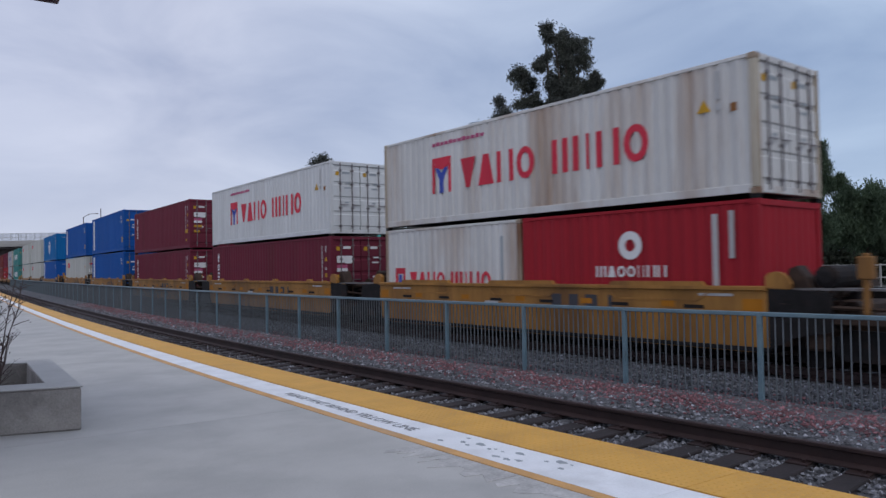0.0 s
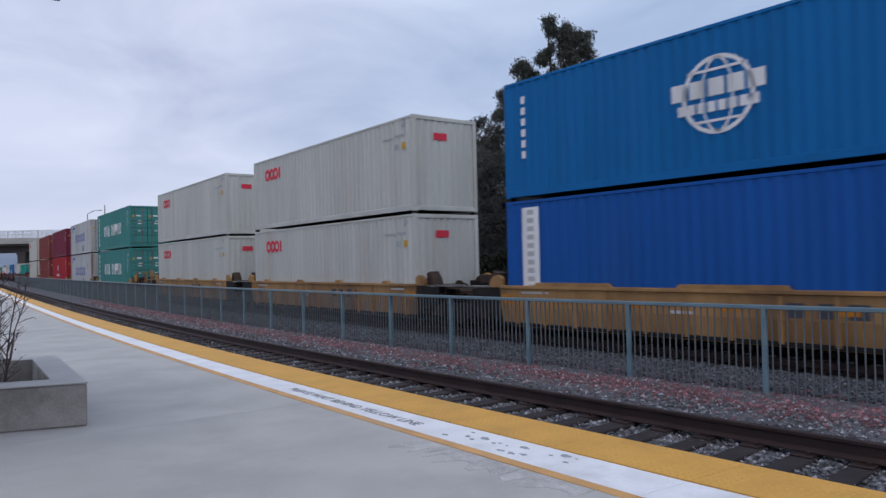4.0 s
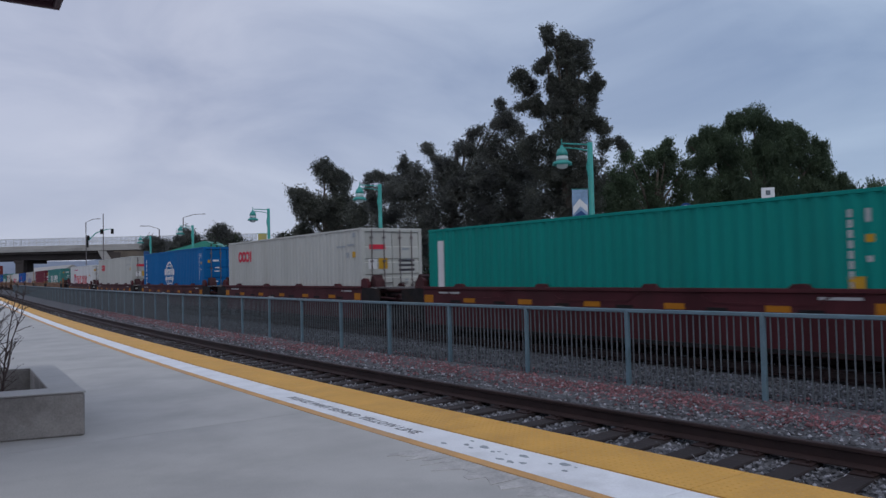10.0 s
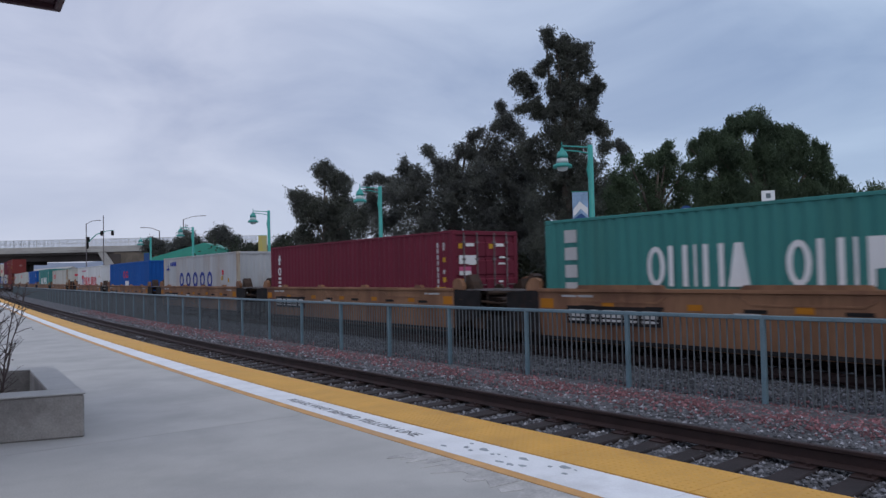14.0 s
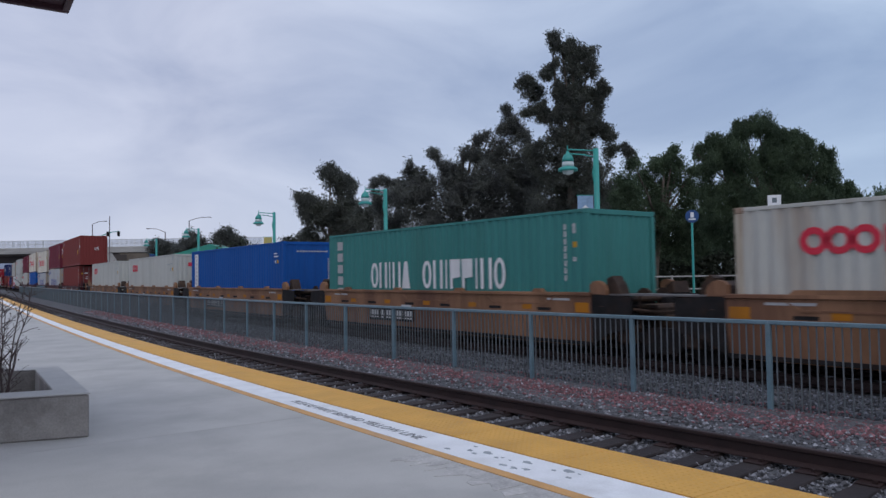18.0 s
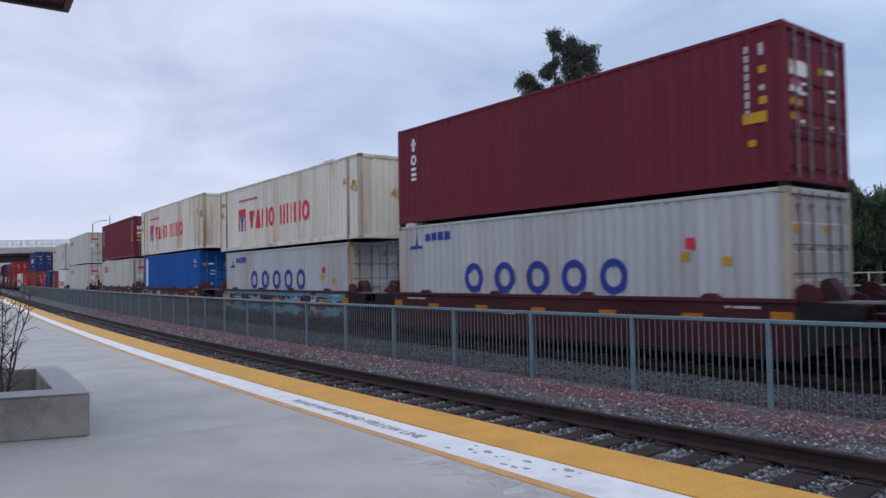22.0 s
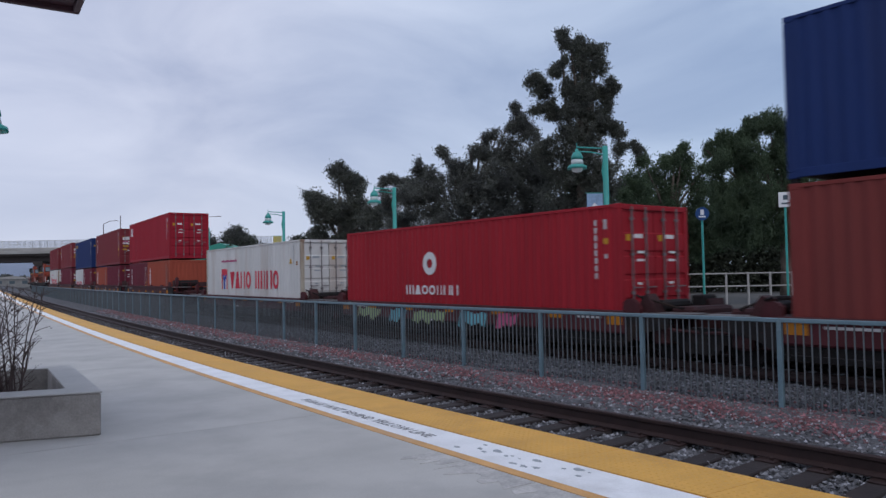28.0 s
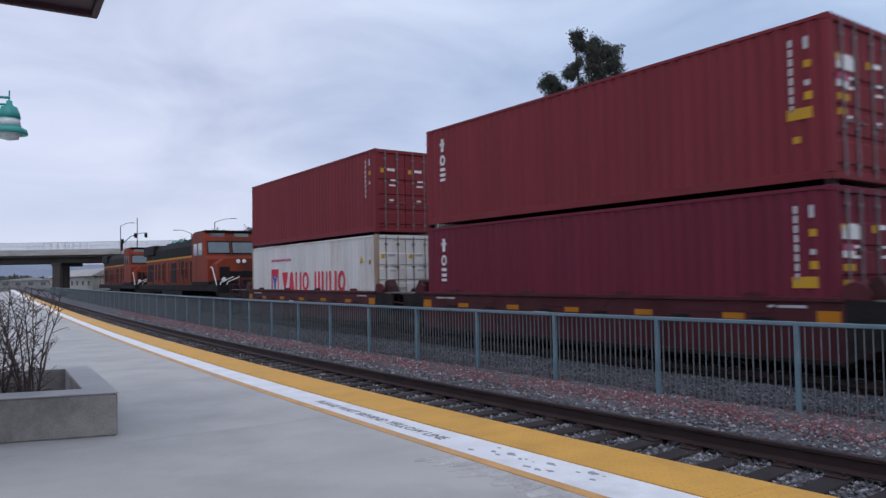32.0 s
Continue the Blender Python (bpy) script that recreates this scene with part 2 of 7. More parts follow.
PICKET_STEEL = material("dull_grey_pickets", (0.10, 0.115, 0.125), 0.6, 0.0, 0.15, 3, 40, 0.1, (0.06, 0.065, 0.065), 0.4)
FENCE_PAINT = material("weathered_blue_fence_paint", (0.115, 0.185, 0.225), 0.42, 0.0, 0.15, 3, 40, 0.1, (0.2, 0.27, 0.28), 0.4)
LAMP_PAINT = material("turquoise_lamp_paint", (0.035, 0.300, 0.265), 0.5, 0, 0.12, 3, 40, 0.05, (0.05, 0.2, 0.18), 0.4)
LAMP_GLASS = material("frosted_lamp_glass", (0.55, 0.62, 0.62), 0.25, 0, 0.05, 3, 40, 0.02)
ASPHALT = material("grey_earth_and_asphalt", (0.075, 0.075, 0.072), 0.9, 0, 0.25, 0.3, 8, 0.3, (0.12, 0.11, 0.09), 0.6)
BARK = material("grey_bark", (0.10, 0.082, 0.066), 0.9, 0, 0.35, 3, 30, 0.6, (0.05, 0.04, 0.035), 0.5)
TWIG = material("bare_twigs", (0.085, 0.060, 0.055), 0.85, 0, 0.3, 5, 40, 0.3)


def leafage(name, base):
    """Thin leaves: half of their light shines through; twigs differ a little, and patches of the crown too."""
    m = bpy.data.materials.new(name)
    m.use_nodes = True
    n, l = m.node_tree.nodes, m.node_tree.links
    n.remove(n["Principled BSDF"])
    geo, tc = n.new("ShaderNodeNewGeometry"), n.new("ShaderNodeTexCoord")
    nz = n.new("ShaderNodeTexNoise")
    nz.inputs["Scale"].default_value, nz.inputs["Detail"].default_value = 0.8, 4.0
    l.new(tc.outputs["Object"], nz.inputs["Vector"])
    ramp = n.new("ShaderNodeValToRGB")
    ramp.color_ramp.elements[0].position, ramp.color_ramp.elements[0].color = 0.32, (base[0] * 0.74, base[1] * 0.74, base[2] * 0.76, 1)
    ramp.color_ramp.elements[1].position, ramp.color_ramp.elements[1].color = 0.70, (base[0] * 1.20, base[1] * 1.20, base[2] * 1.12, 1)
    l.new(nz.outputs[0], ramp.inputs[0])
    mr, hs = n.new("ShaderNodeMapRange"), n.new("ShaderNodeHueSaturation")
    mr.inputs["To Min"].default_value, mr.inputs["To Max"].default_value = 0.93, 1.07
    l.new(geo.outputs["Random Per Island"], mr.inputs["Value"])
    l.new(mr.outputs[0], hs.inputs["Value"])
    l.new(ramp.outputs[0], hs.inputs["Color"])
    d, t, mix = n.new("ShaderNodeBsdfDiffuse"), n.new("ShaderNodeBsdfTranslucent"), n.new("ShaderNodeMixShader")
    mix.inputs[0].default_value = 0.45
    l.new(hs.outputs[0], d.inputs[0])
    l.new(hs.outputs[0], t.inputs[0])
    l.new(d.outputs[0], mix.inputs[1])
    l.new(t.outputs[0], mix.inputs[2])
    l.new(mix.outputs[0], n["Material Output"].inputs["Surface"])
    return m


LEAF = {
    "gum": leafage("grey_green_gum_leaves", (0.128, 0.136, 0.122)),
    "pepper": leafage("green_pepper_tree_leaves", (0.102, 0.140, 0.092)),
    "scrub": leafage("dull_scrub_leaves", (0.145, 0.152, 0.145)),
    # darker leaves, with the shade under the crowns in their colour
    "belt": leafage("shade_belt_leaves", (0.070, 0.080, 0.062)),
}
BANK_EARTH = material("dry_bank_earth", (0.15, 0.125, 0.10), 0.95, 0, 0.3, 0.4, 6, 0.5, (0.07, 0.07, 0.05), 0.7)
SOIL = material("planter_soil", (0.060, 0.045, 0.035), 0.95, 0, 0.4, 12, 60, 0.8)
LOCO_ORANGE = paint("orange_locomotive_paint", (0.215, 0.040, 0.022), (0.055, 0.024, 0.018), 0.85, spread=0.46)
LOCO_BLACK = material("black_locomotive_paint", (0.014, 0.013, 0.014), 0.75, 0, 0.3, 1.5, 30, 0.1, (0.035, 0.022, 0.018), 0.5, True, gloss=0.15)
LOCO_YELLOW = paint("yellow_stripe_paint", (0.50, 0.26, 0.03), GRIME, 0.3)
PANE = material("dark_window_glass", (0.10, 0.13, 0.15), 0.08, 0, 0.1, 2, 30, 0.0, gloss=0.9)
FASCIA = material("maroon_canopy_fascia", (0.055, 0.020, 0.030), 0.55, 0, 0.15, 2, 30, 0.05)
GREEN_ROOF = material("green_metal_roof", (0.035, 0.270, 0.200), 0.5, 0.1, 0.12, 1, 20, 0.05, (0.05, 0.18, 0.14), 0.3)
WALL_CREAM = material("pale_stucco", (0.42, 0.40, 0.36), 0.85, 0, 0.1, 0.5, 14, 0.1, (0.3, 0.28, 0.25), 0.4)
WALL_GREY = material("weathered_grey_stucco", (0.24, 0.235, 0.225), 0.85, 0, 0.12, 0.5, 14, 0.1, (0.16, 0.15, 0.14), 0.5)
SIGN_BLUE = material("blue_sign_face", (0.012, 0.060, 0.190), 0.4, 0, 0.08, 3, 40, 0.0)
SIGN_WHITE = material("white_sign_face", (0.70, 0.72, 0.73), 0.4, 0, 0.06, 3, 40, 0.0)
BANNER = material("pale_blue_banner_cloth", (0.24, 0.36, 0.52), 0.8, 0, 0.3, 2.5, 30, 0.05, (0.55, 0.60, 0.62), 0.7)


# ---- mesh building ----
class Build:
    """Gathers boxes, tubes and faces into one mesh."""

    def __init__(self):
        self.v, self.f = [], []

    def add(self, verts, faces):
        o = len(self.v)
        self.v += [tuple(p) for p in verts]
        self.f += [tuple(i + o for i in f) for f in faces]
        return self

    def box(self, x0, x1, y0, y1, z0, z1, c=0.0):
        if c <= 0:
            v = [(x, y, z) for x in (x0, x1) for y in (y0, y1) for z in (z0, z1)]
            return self.add(v, [(0, 1, 3, 2), (4, 6, 7, 5), (0, 4, 5, 1), (2, 3, 7, 6), (0, 2, 6, 4), (1, 5, 7, 3)])
        c = min(c, (x1 - x0) * 0.45, (y1 - y0) * 0.45, (z1 - z0) * 0.45)
        bm = bmesh.new()
        bmesh.ops.create_cube(bm, size=1)
        for p in bm.verts:
            p.co = ((x0 + x1) / 2 + p.co.x * (x1 - x0), (y0 + y1) / 2 + p.co.y * (y1 - y0), (z0 + z1) / 2 + p.co.z * (z1 - z0))
        bmesh.ops.bevel(bm, geom=bm.edges[:], offset=c, segments=1, affect="EDGES")
        bm.verts.index_update()
        self.add([p.co[:] for p in bm.verts], [[p.index for p in f.verts] for f in bm.faces])
        bm.free()
        return self

    def tube(self, points, radius, sides=8, caps=True):
        """A round bar through the points; radius: one value or one for each point."""
        rs = radius if isinstance(radius, (list, tuple)) else [radius] * len(points)
        ps = [Vector(p) for p in points]
        rings = []
        for i, p in enumerate(ps):
            d = (ps[min(i + 1, len(ps) - 1)] - ps[max(i - 1, 0)]).normalized()
            a = d.cross(Vector((0, 0, 1)) if abs(d.z) < 0.9 else Vector((1, 0, 0))).normalized()
            b = d.cross(a)
            rings.append([p + (a * math.cos(k * math.tau / sides) + b * math.sin(k * math.tau / sides)) * rs[i] for k in range(sides)])
        v = [q for r in rings for q in r]
        f = []
        for i in range(len(rings) - 1):
            for k in range(sides):
                a0, a1 = i * sides + k, i * sides + (k + 1) % sides
                f.append((a0, a1, a1 + sides, a0 + sides))
        if caps:
            f.append(tuple(reversed(range(sides))))
            f.append(tuple(range((len(rings) - 1) * sides, len(rings) * sides)))
        return self.add(v, f)

    def prism(self, outline, y0, y1, axis="y"):
        """An outline in x and z (or in y and z for axis x), drawn out from y0 to y1."""
        k = len(outline)
        if axis == "y":
            v = [(a, y0, b) for a, b in outline] + [(a, y1, b) for a, b in outline]
        elif axis == "x":
            v = [(y0, a, b) for a, b in outline] + [(y1, a, b) for a, b in outline]
        else:
            v = [(a, b, y0) for a, b in outline] + [(a, b, y1) for a, b in outline]
        f = [tuple(range(k)), tuple(reversed(range(k, 2 * k)))]
        f += [(i, (i + 1) % k, k + (i + 1) % k, k + i) for i in range(k)]
        return self.add(v, f)

    def lathe(self, profile, sides=20, at=(0, 0, 0)):
        v, f, k = [], [], len(profile)
        for i in range(sides):
            a = math.tau * i / sides
            v += [(at[0] + r * math.cos(a), at[1] + r * math.sin(a), at[2] + z) for r, z in profile]
        for i in range(sides):
            j = (i + 1) % sides
            f += [(i * k + q, j * k + q, j * k + q + 1, i * k + q + 1) for q in range(k - 1)]
        return self.add(v, f)

    def mesh(self, name, smooth=False):
        me = bpy.data.meshes.new(name)
        me.from_pydata(self.v, [], self.f)
        bm = bmesh.new()
        bm.from_mesh(me)
        bmesh.ops.recalc_face_normals(bm, faces=bm.faces)
        bm.to_mesh(me)
        bm.free()
        if smooth:
            me.polygons.foreach_set("use_smooth", [True] * len(me.polygons))
        return me


def part(name, shape, mat, parent, label="", at=None, smooth=False, kind=""):
    """Links one mesh object under a thing or a part. shape: a Build, or a mesh that is already made."""
    me = shape if isinstance(shape, bpy.types.Mesh) else shape.mesh(name, smooth)
    if not me.materials:
        me.materials.append(mat)
    ob = new(name, me)
    ob.parent = parent
    if at is not None:
        ob.matrix_basis = at if isinstance(at, Matrix) else Matrix.Translation(at)
    return tagged(ob, label, kind=kind)


def thing(name, label, category, group="", at=None, kind=""):
    ob = new(name)
    ob.empty_display_size = 0.3
    if at is not None:
        ob.matrix_basis = at
    return tagged(ob, label, category, group, kind)


def solid(name, shape, mat, label, category="", group="", at=None, kind="", smooth=False):
    return tagged(part(name, shape, mat, None, "", at, smooth), label, category, group, kind)


def words(text, size, mat_thick=0.004):
    """A mesh of the built-in font, lying in x and y, centred."""
    cu = bpy.data.curves.new("lettering", "FONT")
    cu.body, cu.size, cu.extrude, cu.align_x, cu.align_y, cu.resolution_u = text, size, mat_thick, "CENTER", "CENTER", 2
    ob = bpy.data.objects.new("lettering", cu)
    scene.collection.objects.link(ob)
    bpy.context.view_layer.update()
    me = bpy.data.meshes.new_from_object(ob.evaluated_get(bpy.context.evaluated_depsgraph_get()))
    bpy.data.objects.remove(ob)
    return me


# ---- the alignment: tracks, fence and platform edge run side by side in one gentle bend ----
# offset, bend, length of the bend, slant
LANES = {
    "edge": (2.4919, 0.1394, 18.0, 0.0091), "line": (1.9066, 0.1361, 18.0, 0.0107), "white": (1.9744, 0.1024, 18.0, 0.0049),
    "rail": (4.1429, 0.1712, 18.0, 0.0072), "fence": (5.4667, 0.2394, 18.0, 0.0123), "train": (7.8971, 0.1009, 47.885, 0.006),
}


def lane(name, y):
    d, c, w, m = LANES[name]
    f = max(y, 0.0)
    return d + c * (math.sqrt(f * f + w * w) - f) + m * f + min(y, 0.0) * (m - c)


def along(name, y, off=0.0):
    """A place on a lane, off metres to its far side, and the lane's direction."""
    d = Vector((lane(name, y + 0.01) - lane(name, y - 0.01), 0.02)).normalized()
    return Vector((lane(name, y) + d.y * off, y - d.x * off)), d


def sweep(name, section, ys, off=0.0):
    """A section of (sideways, up) drawn along a lane."""
    b, k = Build(), len(section)
    v = []
    for y in ys:
        p, d = along(name, y, off)
        v += [(p.x + d.y * a, p.y - d.x * a, z) for a, z in section]
    f = [(i * k + q, i * k + (q + 1) % k, (i + 1) * k + (q + 1) % k, (i + 1) * k + q) for i in range(len(ys) - 1) for q in range(k)]
    f += [tuple(range(k)), tuple(range((len(ys) - 1) * k, len(ys) * k))]
    return b.add(v, f)


STEPS = [-120, -80, -50, -30, -15, -8, -4, 0, 2, 4, 6, 8, 10, 12, 15, 18, 22, 26, 30, 36, 42, 50, 60, 75, 90, 110, 140, 180, 240, 320, 420]


# ---- the large structure ----
def ground():
    b = Build()
    b.add([(-1500, -1500, -0.95), (1500, -1500, -0.95), (1500, 1800, -0.95), (-1500, 1800, -0.95)], [(0, 1, 2, 3)])
    solid("ground", b, ASPHALT, "dull grey-brown earth reaching to the horizon", "ground", kind="structure")


def trackbed():
    """The ballast between the platform and the far platform, one sheet."""
    ys = [-120, -60, -30, -15] + [-8 + 0.5 * i for i in range(90)] + [38 + 2 * i for i in range(30)] + [100, 130, 180, 260, 420]
    b, v, k = Build(), [], 0
    rng = random.Random(5)
    for y in ys:
        e, r, f, t = lane("edge", y), lane("rail", y), lane("fence", y), lane("train", y)
        row = [(e - 0.3, -0.44), (e + 0.25, -0.437)]
        for q in range(1, 9):
            a = q / 9
            row.append((e + 0.25 + (r + 0.55 - e - 0.25) * a, -0.435))
        row.append((r + 0.55, -0.40))
        for q in range(1, 7):
            row.append((r + 0.55 + (f - r - 0.55) * q / 7, -0.40 + 0.10 * q / 7))
        row.append((f, -0.30))
        for q in range(1, 6):
            row.append((f + (t - f) * q / 6, -0.30 - 0.30 * (q / 6) ** 1.2))
        row += [(t, -0.60), (t + 0.35, -0.61), (t + 1.2, -0.61), (t + 2.4, -0.62), (t + 3.6, -0.78), (t + 4.4, -0.94)]
        k = len(row)
        v += [(x, y, z + rng.uniform(-0.014, 0.014)) for x, z in row]
    n = len(ys)
    b.add(v, [(i * k + q, i * k + q + 1, (i + 1) * k + q + 1, (i + 1) * k + q) for i in range(n - 1) for q in range(k - 1)])
    solid("trackbed", b, BALLAST, "grey crushed-stone ballast bed under both tracks", "ballast", kind="structure", smooth=True)


def stones():
    """Loose stones on the bed: grey by the tracks, pinkish along the fence."""
    rng = random.Random(11)
    base = [(1, 0, 0), (-0.5, 0.87, 0), (-0.5, -0.87, 0), (0.2, 0.1, 0.8), (0.1, -0.1, -0.7)]
    fac = [(0, 1, 3), (1, 2, 3), (2, 0, 3), (1, 0, 4), (2, 1, 4), (0, 2, 4)]

    def scatter(count, where, size):
        v, f = [], []
        for _ in range(count):
            x, y, z, far = where()
            s = size * rng.uniform(0.6, 1.35) * (1 + far)
            a = rng.uniform(0, math.tau)
            ca, sa = math.cos(a), math.sin(a)
            sx, sy, sz = s * rng.uniform(0.7, 1.2), s * rng.uniform(0.6, 1.1), s * rng.uniform(0.6, 1.0)
            o = len(v)
            for px, py, pz in base:
                px, py, pz = px * sx + rng.uniform(-.25, .25) * s, py * sy + rng.uniform(-.25, .25) * s, pz * sz
                v.append((x + px * ca - py * sa, y + px * sa + py * ca, z + pz + 0.3 * sz))
            f += [(o + p, o + q, o + r) for p, q, r in fac]
        return Build().add(v, f)

    def depth():
        u = rng.random()
        return 1.5 + 46 * u ** 1.9

    def near_bed():
        y = depth()
        a = rng.random()
        return lane("edge", y) + 0.1 + (lane("rail", y) + 0.5 - lane("edge", y)) * a, y, -0.432, y / 90

    def shoulder():
        y = depth()
        a = rng.random()
        a = a ** 1.15
        return lane("rail", y) + 0.15 + (lane("fence", y) - lane("rail", y) - 0.1) * a, y, -0.40 + 0.095 * max(0, a - 0.1), y / 60

    def pink():
        y = depth()
        a = min(1.0, max(0.0, rng.gauss(0.68, 0.13)))
        return lane("rail", y) + 0.15 + (lane("fence", y) + 0.25 - lane("rail", y)) * a, y, -0.39 + 0.095 * max(0, a - 0.1), y / 60

    def beyond():
        y = depth() + 1
        a = rng.random()
        return lane("fence", y) + (lane("train", y) - lane("fence", y) + 0.1) * a, y, -0.30 - 0.30 * min(1, a) ** 1.2, y / 50

    for nm, cnt, fn, sz, mt, lb in (
            ("ballast_stones", 26000, near_bed, 0.026, STONE, "grey crushed stones between the ties"),
            ("shoulder_stones", 15000, shoulder, 0.026, STONE, "grey crushed stones beside the rail"),
            ("pink_stones", 17000, pink, 0.026, PINK_STONE, "pinkish crushed stones along the fence"),
            ("far_stones", 18000, beyond, 0.027, SHADE_STONE, "grey crushed stones between fence and main track, toned for shade")):
        solid(nm, scatter(cnt, fn, sz), mt, lb, "gravel", kind="stuff")


RAIL_SECTION = [(-0.075, 0), (0.075, 0), (0.075, 0.012), (0.012, 0.04), (0.010, 0.125), (0.036, 0.138), (0.036, 0.168), (0.028, 0.176),
                (-0.028, 0.176), (-0.036, 0.168), (-0.036, 0.138), (-0.010, 0.125), (-0.012, 0.04), (-0.075, 0.012)]


def track(lane_name, off, top, group, y0, y1, lab):
    """Two rails and their ties; off: from the lane to the track's middle."""
    tr = thing(group, lab, "railway track", kind="structure")
    ys = [y for y in STEPS if y0 <= y <= y1]
    for side in (-0.7525, 0.7525):
        part("rail", sweep(lane_name, [(a, top - 0.176 + z) for a, z in RAIL_SECTION], ys, off + side), RAIL_STEEL, tr, "brown weathered steel rail")
    tie = Build().box(-1.3, 1.3, -0.115, 0.115, -0.17, 0.0, 0.012).mesh("tie")
    tie.materials.append(TIE_WOOD)
    plate = Build().box(-0.19, 0.19, -0.10, 0.10, 0.0, 0.018, 0.004)
    for s in (-1, 1):
        plate.box(-0.12 * s - 0.015, -0.12 * s + 0.015, -0.06, -0.03, 0.018, 0.045)
    plate = plate.mesh("tie_plate")
    plate.materials.append(RAIL_STEEL)
    y, n = y0 + 0.3, 0
    rng = random.Random(3)
    rest = Build()
    while y < min(y1, 130):
        p, d = along(lane_name, y, off)
        m = pose(p.x, p.y, top - 0.194 + rng.uniform(-0.012, 0.004), 0, 0, math.degrees(math.atan2(d.y, d.x)) - 90 + rng.uniform(-1.2, 1.2))
        if 1.0 < y < 62 and n < 140:
            t = part("tie", tie, None, tr, at=m)
            for side in (-0.7525, 0.7525):
                part("tie_plate", plate, None, t, at=(side, 0, 0))
            n += 1
        else:
            c = [m @ Vector((a, b, z)) for a in (-1.3, 1.3) for b in (-0.115, 0.115) for z in (-0.17, 0)]
            rest.add(c, [(0, 1, 3, 2), (4, 6, 7, 5), (0, 4, 5, 1), (2, 3, 7, 6), (0, 2, 6, 4), (1, 5, 7, 3)])
        y += 0.5
    part("distant_ties", rest, TIE_WOOD, tr, "dark ties farther along the track", kind="stuff")


def platform():
    ys = STEPS[:STEPS.index(140)]
    plat = thing("platform", "broad pale concrete station platform with a painted edge", "platform", kind="structure")
    # slabs between joints
    cuts = [-60, -30, -12, -6] + [1.2 + 6.1 * i for i in range(-1, 12)] + [84, 110, 150]
    for i in range(len(cuts) - 1):
        a, c = cuts[i] + 0.004, cuts[i + 1] - 0.004
        yy = [a + (c - a) * q / 4 for q in range(5)]
        v = []
        for y in yy:
            x = lane("white", y) - 0.13
            v += [(-26, y, 0), (x, y, 0), (x, y, -0.95), (-26, y, -0.95)]
        f = [(q * 4 + w, q * 4 + (w + 1) % 4, q * 4 + 4 + (w + 1) % 4, q * 4 + 4 + w) for q in range(4) for w in range(4)]
        f += [(0, 1, 2, 3), (16, 17, 18, 19)]
        part("slab", Build().add(v, f), CONCRETE, plat)

    def strip(nm, l0, o0, l1, o1, z, mat, lb, pieces):
        y = -3.0 - 12 * pieces
        while y < 140:
            step = pieces if y < 60 else 10 * pieces
            yy = [y + 0.003, y + step / 2, y + step - 0.003]
            v = []
            for q in yy:
                v += [(lane(l0, q) + o0, q, z), (lane(l1, q) + o1, q, z), (lane(l1, q) + o1, q, -0.3), (lane(l0, q) + o0, q, -0.3)]
            f = [(r * 4 + w, r * 4 + (w + 1) % 4, r * 4 + 4 + (w + 1) % 4, r * 4 + 4 + w) for r in range(2) for w in range(4)]
            part(nm, Build().add(v, f + [(0, 1, 2, 3), (8, 9, 10, 11)]), mat, plat, lb)
            y += step

    strip("orange_line", "white", -0.127, "white", -0.03, 0.003, ORANGE_LINE, "faded orange line", 6.1)
    strip("white_line", "white", -0.027, "line", -0.02, 0.004, WHITE_LINE, "worn white warning line", 6.1)
    strip("tactile_panel", "line", 0.0, "edge", 0.0, 0.008, TACTILE, "yellow tactile warning panel", 1.22)
    wall = sweep("edge", [(-0.4, -0.02), (-0.06, -0.02), (-0.06, -0.95), (-0.4, -0.95)], ys)
    part("edge_wall", wall, BRIDGE_CONC, plat, "concrete platform edge")
    # rough mortar along the edge of the slab
    rng = random.Random(12)
    for y0, y1 in ((3.35, 3.95), (4.0, 4.75), (4.8, 5.2)):
        n = 10
        rim = [(lane("white", y0 + (y1 - y0) * q / n) - 0.14, y0 + (y1 - y0) * q / n) for q in range(n + 1)]
        rim += [(lane("white", y1 - (y1 - y0) * q / n) - rng.uniform(0.28, 0.52), y1 - (y1 - y0) * q / n + rng.uniform(-.03, .03)) for q in range(n + 1)]
        part("mortar_patch", Build().prism(rim, -0.01, 0.004, "z"), MORTAR, plat, "rough pale mortar repair")
    # domes of the tactile paving
    v, f = [], []
    y = 1.6
    while y < 17:
        x0, x1 = lane("line", y) + 0.04, lane("edge", y) - 0.03
        x = x0
        while x < x1:
            o = len(v)
            for r, z in ((0.013, 0.008), (0.008, 0.0112)):
                v += [(x + r * math.cos(a * 1.257), y + r * math.sin(a * 1.257), z) for a in range(5)]
            f += [(o + a, o + (a + 1) % 5, o + 5 + (a + 1) % 5, o + 5 + a) for a in range(5)] + [tuple(o + 5 + a for a in range(5))]
            x += 0.06
        y += 0.06
    part("tactile_domes", Build().add(v, f), TACTILE, plat, "small yellow domes", kind="stuff")


